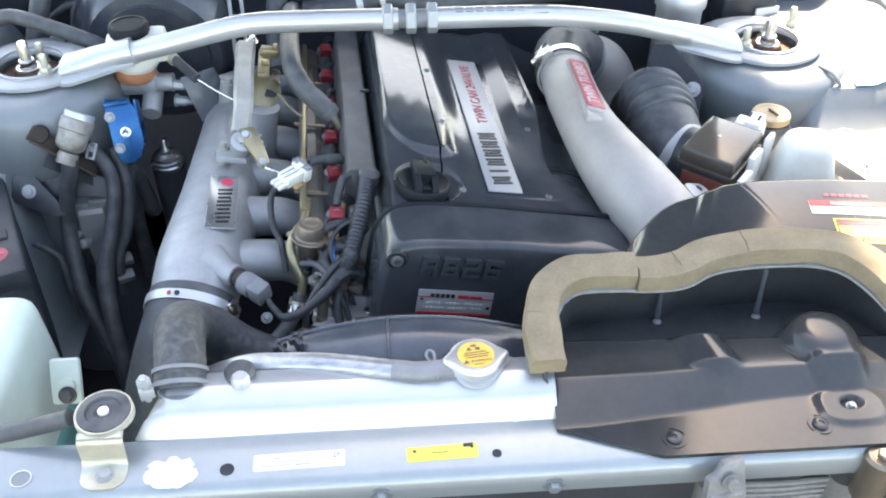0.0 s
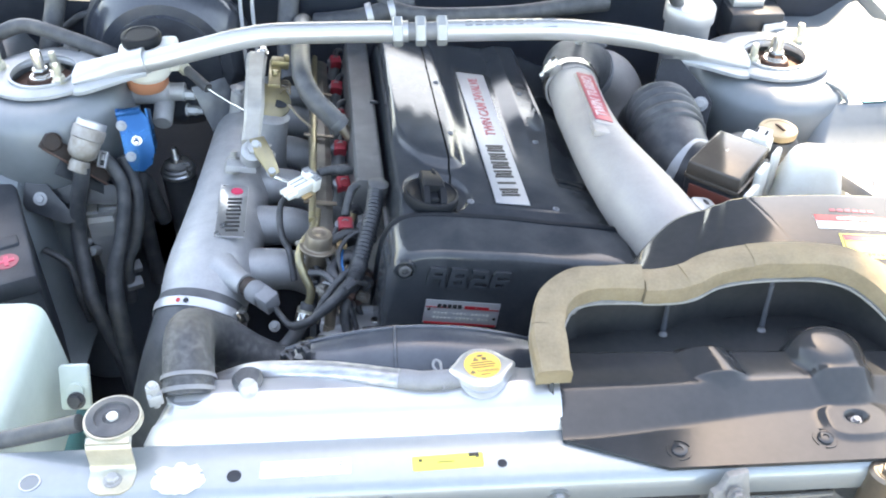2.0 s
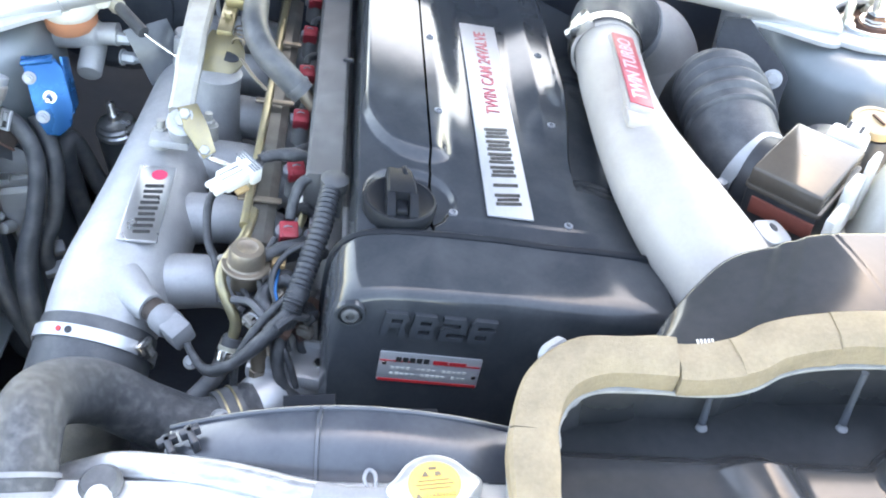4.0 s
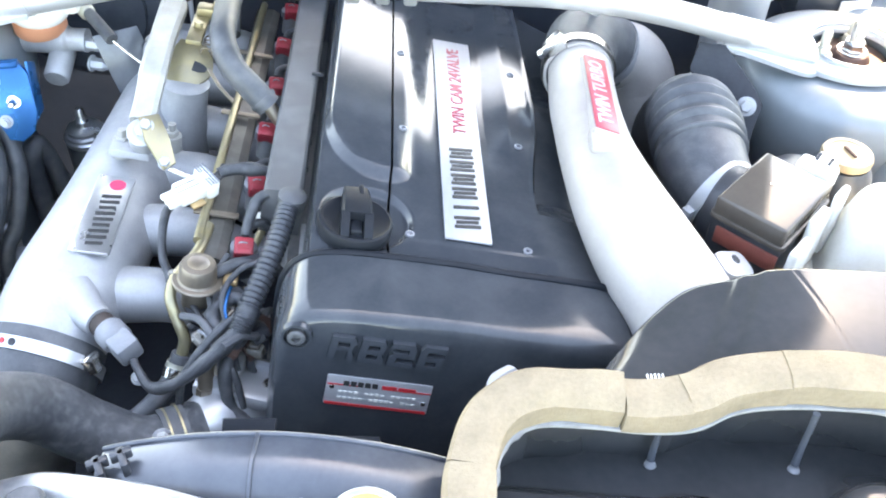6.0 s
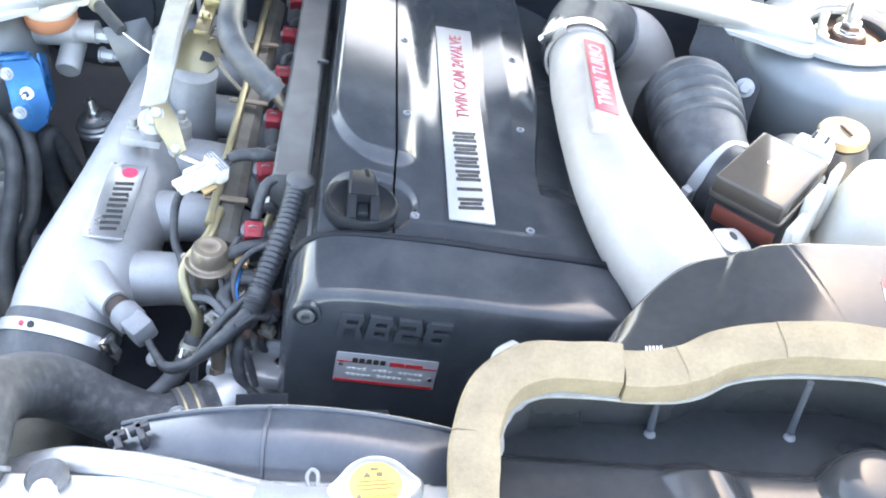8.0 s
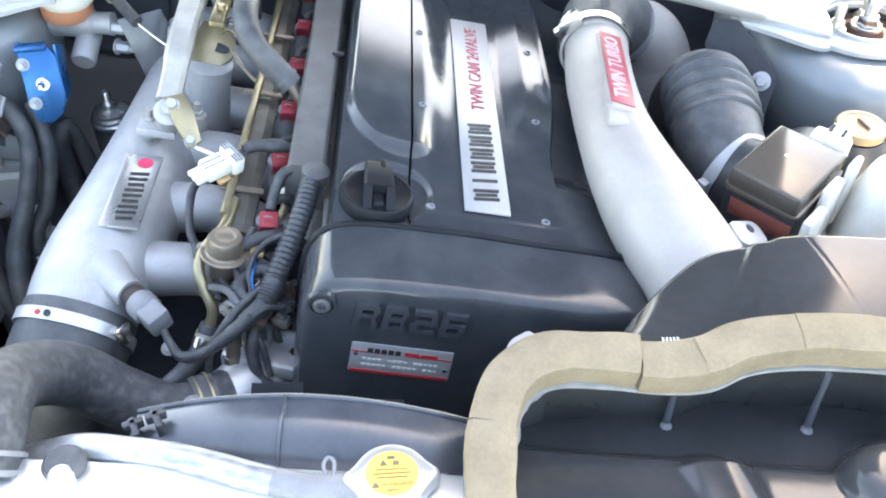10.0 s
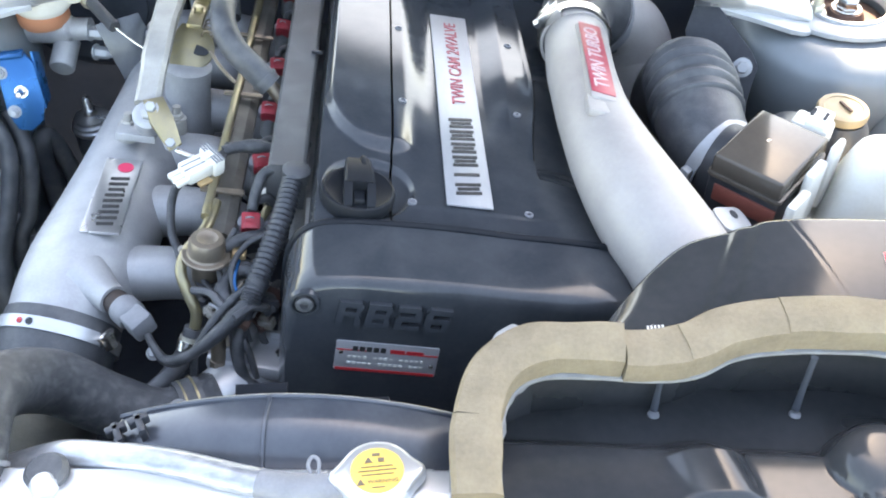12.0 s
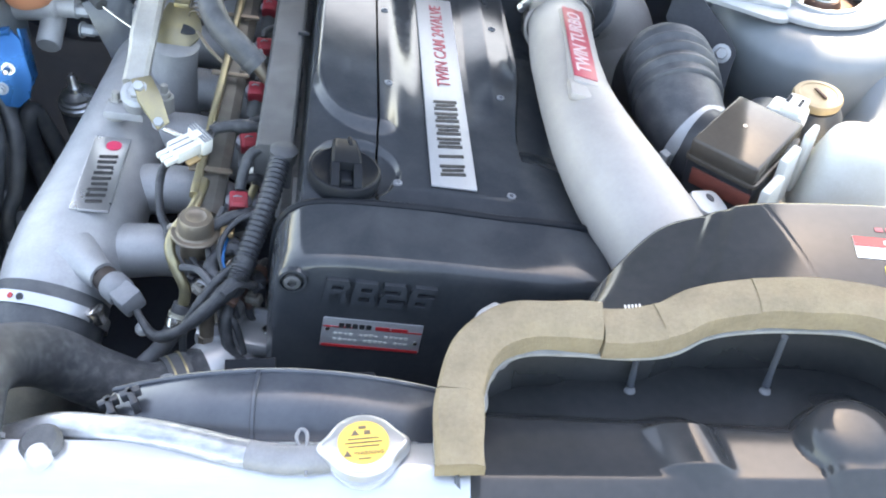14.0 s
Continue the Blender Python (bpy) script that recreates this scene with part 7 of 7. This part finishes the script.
def master_cylinder():
    r = thing("brake_reservoir", "white brake fluid reservoir with black cap", "reservoir", m=pose(-0.391, 0.640, 0.797))
    part("tank", lathe([(0.020, 0.035), (0.030, 0.044), (0.0345, 0.052), (0.0350, 0.082), (0.0325, 0.089), (0.0265, 0.092), (0.0260, 0.096)], 36), M_WHITEP, r, "")
    part("cap", lathe([(0.0270 + 0.0006 * (k % 2), z) for k, z in ((0, 0.0935), (1, 0.0945), (1, 0.1030), (0, 0.1040))] + [(0.0262, 0.1065), (0.0225, 0.1072), (0.0215, 0.1060), (0.0, 0.1060)], 40), M_CAPB, r, "black ribbed cap")
    part("sensor_lug", rbox(0.026, 0.030, 0.046, 0.007), M_WHITEP, r, "", pose(0.034, 0.004, 0.050))
    c = thing("master_cylinder", "grey cast master cylinder with orange reservoir foot", "master cylinder", m=pose(-0.395, 0.640, 0.811))
    part("body", merge(shift(lathe([(0.013, -0.05), (0.0165, -0.047), (0.0165, 0.026), (0.013, 0.030), (0.013, 0.05)], 28), pose(0, 0, 0, 0, 90, 0)), shift(lathe([(0.0125, -0.040), (0.0142, -0.037), (0.0142, 0)], 24), pose(0.018, -0.0, -0.016, -70, 0, 0))), M_CAST, c, "")
    part("foot", lathe([(0.026, 0.010), (0.029, 0.015), (0.029, 0.038), (0.026, 0.042)], 32), M_ORANGE, c, "orange plastic foot")
    for k in range(2):
        part("union", merge(hexbolt(0.0072, 0.016), lathe([(0.0048, 0.016), (0.0048, 0.03)], 12)), M_FOOT, c, "pipe union", aim((0.05, -0.005, -0.002 - 0.026 * k), (1, -0.2, 0)))
    b = thing("brake_servo", "black round brake servo on the bulkhead", "brake servo", m=aim((-0.39, 0.79, 0.80), (0, 1, 0)))
    part("drum", lathe([(0.04, -0.06), (0.10, -0.05), (0.125, -0.02), (0.128, 0.0), (0.115, 0.03)], 48), M_SHROUD, b, "")
    part("rim", ring(0.127, 0.008, 0.004, 56), M_SHROUD, b, "rolled rim")
    part("step", lathe([(0.085, -0.062), (0.085, -0.05), (0.08, -0.048)], 40), M_SHROUD, b, "")


master_cylinder()


def canister():
    c = thing("canister", "dark canister with domed metal top", "canister", m=pose(-0.379, 0.640, 0.0))
    part("body", lathe([(0.025, 0.40), (0.026, 0.66), (0.024, 0.672)], 32), M_PLASTIC, c, "")
    part("top", lathe([(0.026, 0.668), (0.027, 0.674), (0.0245, 0.676), (0.0245, 0.680), (0.021, 0.682), (0.021, 0.686), (0.014, 0.689), (0.009, 0.690), (0.0075, 0.694), (0.0085, 0.697), (0.006, 0.700), (0.0055, 0.712), (0.004, 0.714)], 32), M_BADGE, c, "ringed metal top")
    part("pipe", tube([(-0.03, -0.03, 0.60), (-0.04, -0.035, 0.67), (-0.046, -0.04, 0.685), (-0.05, -0.055, 0.66), (-0.05, -0.06, 0.5)], 0.012, 14, 6), M_RUBBER, c, "black hose")


canister()


def throttle_cable():
    c = thing("throttle_cable", "throttle cable with bare inner wire", "cable", m=pose(0, 0, 0))
    part("sleeve", tube([(-0.385, 0.70, 0.86), (-0.36, 0.665, 0.852), (-0.33, 0.635, 0.842), (-0.305, 0.61, 0.832)], 0.007, 12, 5), M_RUBBER, c, "black cable sleeve")
    part("ferrule", lathe([(0.009, 0), (0.009, 0.02), (0.007, 0.024)], 14), M_ZINCP, c, "zinc ferrule", aim((-0.352, 0.657, 0.85), (0.6, -0.6, -0.3)))
    part("inner_wire", tube([(-0.306, 0.611, 0.832), (-0.28, 0.592, 0.824), (-0.25, 0.572, 0.817)], 0.0014, 6, 3), M_POL, c, "bare steel wire")
    part("bracket", poly([(-0.03, 0.03), (0.02, 0.035), (0.03, 0.0), (0.012, -0.045), (-0.012, -0.045)], 0.003, 0.001), M_SHROUD, c, "grey cable bracket", pose(-0.300, 0.622, 0.800, 70, 0, 20))


throttle_cable()


def bulkhead_hose(pts, r, label, material=None):
    solo("bay_hose", tube(pts, r, 14, 7), material or M_RUBBER, label, "hose")


bulkhead_hose([(-0.66, 0.73, 0.85), (-0.621, 0.72, 0.868), (-0.577, 0.72, 0.881), (-0.518, 0.70, 0.872), (-0.460, 0.68, 0.858), (-0.43, 0.67, 0.845)], 0.011, "black hose running towards the brake servo")
bulkhead_hose([(-0.577, 0.80, 0.82), (-0.545, 0.80, 0.842), (-0.511, 0.80, 0.860), (-0.424, 0.795, 0.867), (-0.328, 0.80, 0.873), (-0.26, 0.82, 0.885)], 0.0055, "thin black cable arching over the brake servo")
bulkhead_hose([(-0.545, 0.79, 0.91), (-0.548, 0.78, 0.885), (-0.556, 0.765, 0.856), (-0.565, 0.75, 0.82), (-0.57, 0.74, 0.76)], 0.015, "thick black heater hose")
bulkhead_hose([(-0.48, 0.82, 0.90), (-0.495, 0.805, 0.865), (-0.507, 0.80, 0.840), (-0.51, 0.79, 0.79)], 0.014, "thick black heater hose")
bulkhead_hose([(-0.665, 0.74, 0.88), (-0.650, 0.72, 0.89), (-0.632, 0.71, 0.875), (-0.628, 0.70, 0.83), (-0.63, 0.70, 0.78)], 0.018, "black hose beside the strut tower")
bulkhead_hose([(-0.195, 0.83, 0.90), (-0.20, 0.80, 0.872), (-0.205, 0.76, 0.83), (-0.20, 0.70, 0.79)], 0.016, "black hose at the back of the engine")
bulkhead_hose([(-0.055, 0.82, 0.90), (-0.052, 0.80, 0.878), (-0.035, 0.78, 0.866), (0.012, 0.76, 0.864), (0.134, 0.76, 0.864), (0.226, 0.78, 0.864), (0.30, 0.80, 0.86)], 0.013, "black heater hose behind the engine")
bulkhead_hose([(-0.16, 0.79, 0.84), (-0.10, 0.78, 0.85), (-0.05, 0.785, 0.86), (-0.01, 0.80, 0.87)], 0.017, "black hose along the bulkhead")
for cx, cz in ((-0.075, 0.868), (-0.040, 0.874)):
    solo("hose_clip", shift(ring(0.0175, 0.010, 0.0015), aim((cx, 0.783, cz - 0.012), (1, 0.1, 0.2))), M_ALU, "bright metal clip round a bulkhead hose", "clip")


def wiper_box():
    w = thing("relay_box", "dark relay box with bright metal cover", "box", m=pose(0.535, 0.79, 0.80))
    part("box", rbox(0.085, 0.06, 0.055, 0.004), M_PLASTIC, w, "")
    part("cover", rbox(0.05, 0.03, 0.012, 0.002), M_ALU, w, "bright cover", pose(-0.01, 0.01, 0.055))
    part("strip", rbox(0.04, 0.004, 0.02, 0.001), M_WLABEL, w, "pale strip", pose(0.028, -0.033, 0.02, 0, 0, 12))


wiper_box()


def silver_tag():
    t = thing("heat_shield_strip", "crumpled silver strip beside the strut tower", "metal strip", m=pose(-0.487, 0.695, 0.846, 18, 20, -28))
    f = lambda u, v: ((u - 0.5) * 0.075, (v - 0.5) * 0.022, 0.003 * math.sin(9 * u + 3 * v))
    part("strip", sheet(14, 5, f, 0.0015), M_ALU, t, "")
    part("tie", tube([(-0.012, -0.012, 0.002), (-0.012, 0.0, 0.006), (-0.012, 0.012, 0.002)], 0.0015, 6, 4), M_RUBBER, t, "black tie")


silver_tag()


def blue_box():
    b = thing("fuse_cover", "blue plastic cover at the bulkhead", "cover", m=pose(-0.60, 0.835, 0.835))
    part("cover", rbox(0.10, 0.02, 0.05, 0.004), M_BLUE, b, "")
    part("rim", rbox(0.11, 0.022, 0.006, 0.002), M_GREYC, b, "grey rim", pose(0, 0, -0.006))


blue_box()
for dx in (0.0, 0.018):
    bulkhead_hose([(-0.268 + dx, 0.79, 0.895), (-0.272 + dx, 0.78, 0.880), (-0.268 + dx, 0.745, 0.84), (-0.268 + dx, 0.735, 0.78), (-0.262 + dx, 0.73, 0.745), (-0.25, 0.725, 0.735)], 0.003, "thin steel brake pipe", M_CAST)
bulkhead_hose([(-0.60, 0.0, 0.80), (-0.45, -0.015, 0.83), (-0.38, -0.022, 0.85), (-0.322, -0.028, 0.872)], 0.008, "black cable leading to the radiator mount")


def right_can():
    c = thing("charcoal_can", "pale metal cylinder on the bulkhead", "canister", m=pose(0.405, 0.71, 0.72))
    part("can", lathe([(0.034, 0), (0.034, 0.15), (0.038, 0.155), (0.038, 0.175), (0.034, 0.18)], 32), M_ALU, c, "")
    part("hose", tube([(-0.02, 0.0, 0.178), (-0.035, -0.01, 0.20), (-0.06, 0.02, 0.205), (-0.08, 0.06, 0.19)], 0.010, 14, 6), M_RUBBER, c, "black hose")


right_can()


def side_plate():
    p = thing("tower_bracket", "black bracket plate bolted to the strut tower", "bracket", m=pose(0.384, 0.545, 0.815))
    n = Vector((-0.25, -0.80, 0.55)).normalized()
    fr = aim((0, 0, 0), n)
    r = fr.to_3x3().inverted()
    def flat(x, y, z):
        q = r @ Vector((x - 0.384, y - 0.545, z - 0.815))
        return q.x, q.y
    top, mid, low, side = flat(0.335, 0.55, 0.890), flat(0.384, 0.535, 0.832), flat(0.382, 0.535, 0.780), flat(0.345, 0.55, 0.800)
    out = [(top[0] - 0.012, top[1] + 0.008), (top[0] + 0.014, top[1] + 0.010), (mid[0] + 0.006, mid[1] + 0.018), (mid[0] + 0.016, mid[1] + 0.004), (mid[0] + 0.014, mid[1] - 0.016), (low[0] + 0.014, low[1] - 0.012), (low[0] - 0.014, low[1] - 0.018), (side[0], side[1]), (top[0] - 0.016, top[1] - 0.020)]
    part("plate", poly(out, 0.004, 0.0012), M_DARK, p, "", fr)
    for q in (mid, low):
        part("bolt", merge(hexbolt(0.0068, 0.008), lathe([(0.0105, 0), (0.0105, 0.0016)], 24)), M_CAST, p, "steel bolt", fr @ pose(q[0], q[1], 0.004))
    part("bolt", hexbolt(0.0045, 0.005), M_GREYC, p, "small dull bolt", fr @ pose(top[0] * 0.5 + mid[0] * 0.5 - 0.016, top[1] * 0.5 + mid[1] * 0.5 - 0.010, 0.004))


side_plate()


def bumper_bits():
    b = thing("hood_catch", "small dark bracket below the slam panel", "bracket", m=pose(0.231, -0.104, 0.828))
    part("arm", poly([(-0.016, 0.012), (-0.008, 0.016), (-0.002, 0.026), (0.016, 0.028), (0.018, 0.004), (0.019, -0.020), (0.010, -0.028), (-0.014, -0.026), (-0.020, -0.014)], 0.008, 0.002), M_BLOCK, b, "", pose(0, 0, 0, 68, 0, 8))
    part("flange", rbox(0.030, 0.014, 0.006, 0.002), M_BLOCK, b, "", pose(0.0, -0.006, -0.004, 0, 0, 8))
    part("bolt", hexbolt(0.006, 0.006), M_BLOCK, b, "worn bolt", pose(0.003, -0.008, 0.014, 68, 0, 0))
    o = thing("oil_cooler", "black finned oil cooler behind the bumper", "cooler", m=pose(0.305, -0.066, 0.742))
    for k in range(5):
        part("fin", tube([(-0.05, 0, 0.008 * k), (0.0, -0.002, 0.008 * k), (0.05, 0, 0.008 * k)], 0.003, 8, 3), M_BLOCK, o, "")
    part("end_tank", lathe([(0.014, 0), (0.014, 0.04)], 18), M_BLOCK, o, "", pose(0.062, 0, -0.002))
    part("end_tank", lathe([(0.014, 0), (0.014, 0.04)], 18), M_BLOCK, o, "", pose(-0.062, 0, -0.002))


bumper_bits()


def right_mount_leg():
    m = thing("radiator_mount", "yellow zinc mount leg at the edge of the slam panel", "bracket", "radiator mounts", m=pose(0.374, -0.092, 0.808))
    part("leg", lathe([(0.015, -0.02), (0.015, 0.030), (0.012, 0.033)], 24), M_BRONZE, m, "")
    part("bolt", hexbolt(0.007, 0.006), M_BRONZE, m, "", pose(0, -0.002, 0.033))


right_mount_leg()


def ledge_sticker():
    f = lambda u, v: (0.612 + 0.048 * u + 0.004 * v, 0.528 + 0.040 * v, 0.8325 + 0.03 * sstep(0.70, 0.95, (0.152 + 0.048 * u + 0.004 * v) / 0.25))
    solo("cyan_sticker", sheet(10, 3, f, 0.001), M_CYAN, "pale cyan sticker on the wing ledge", "sticker")


ledge_sticker()
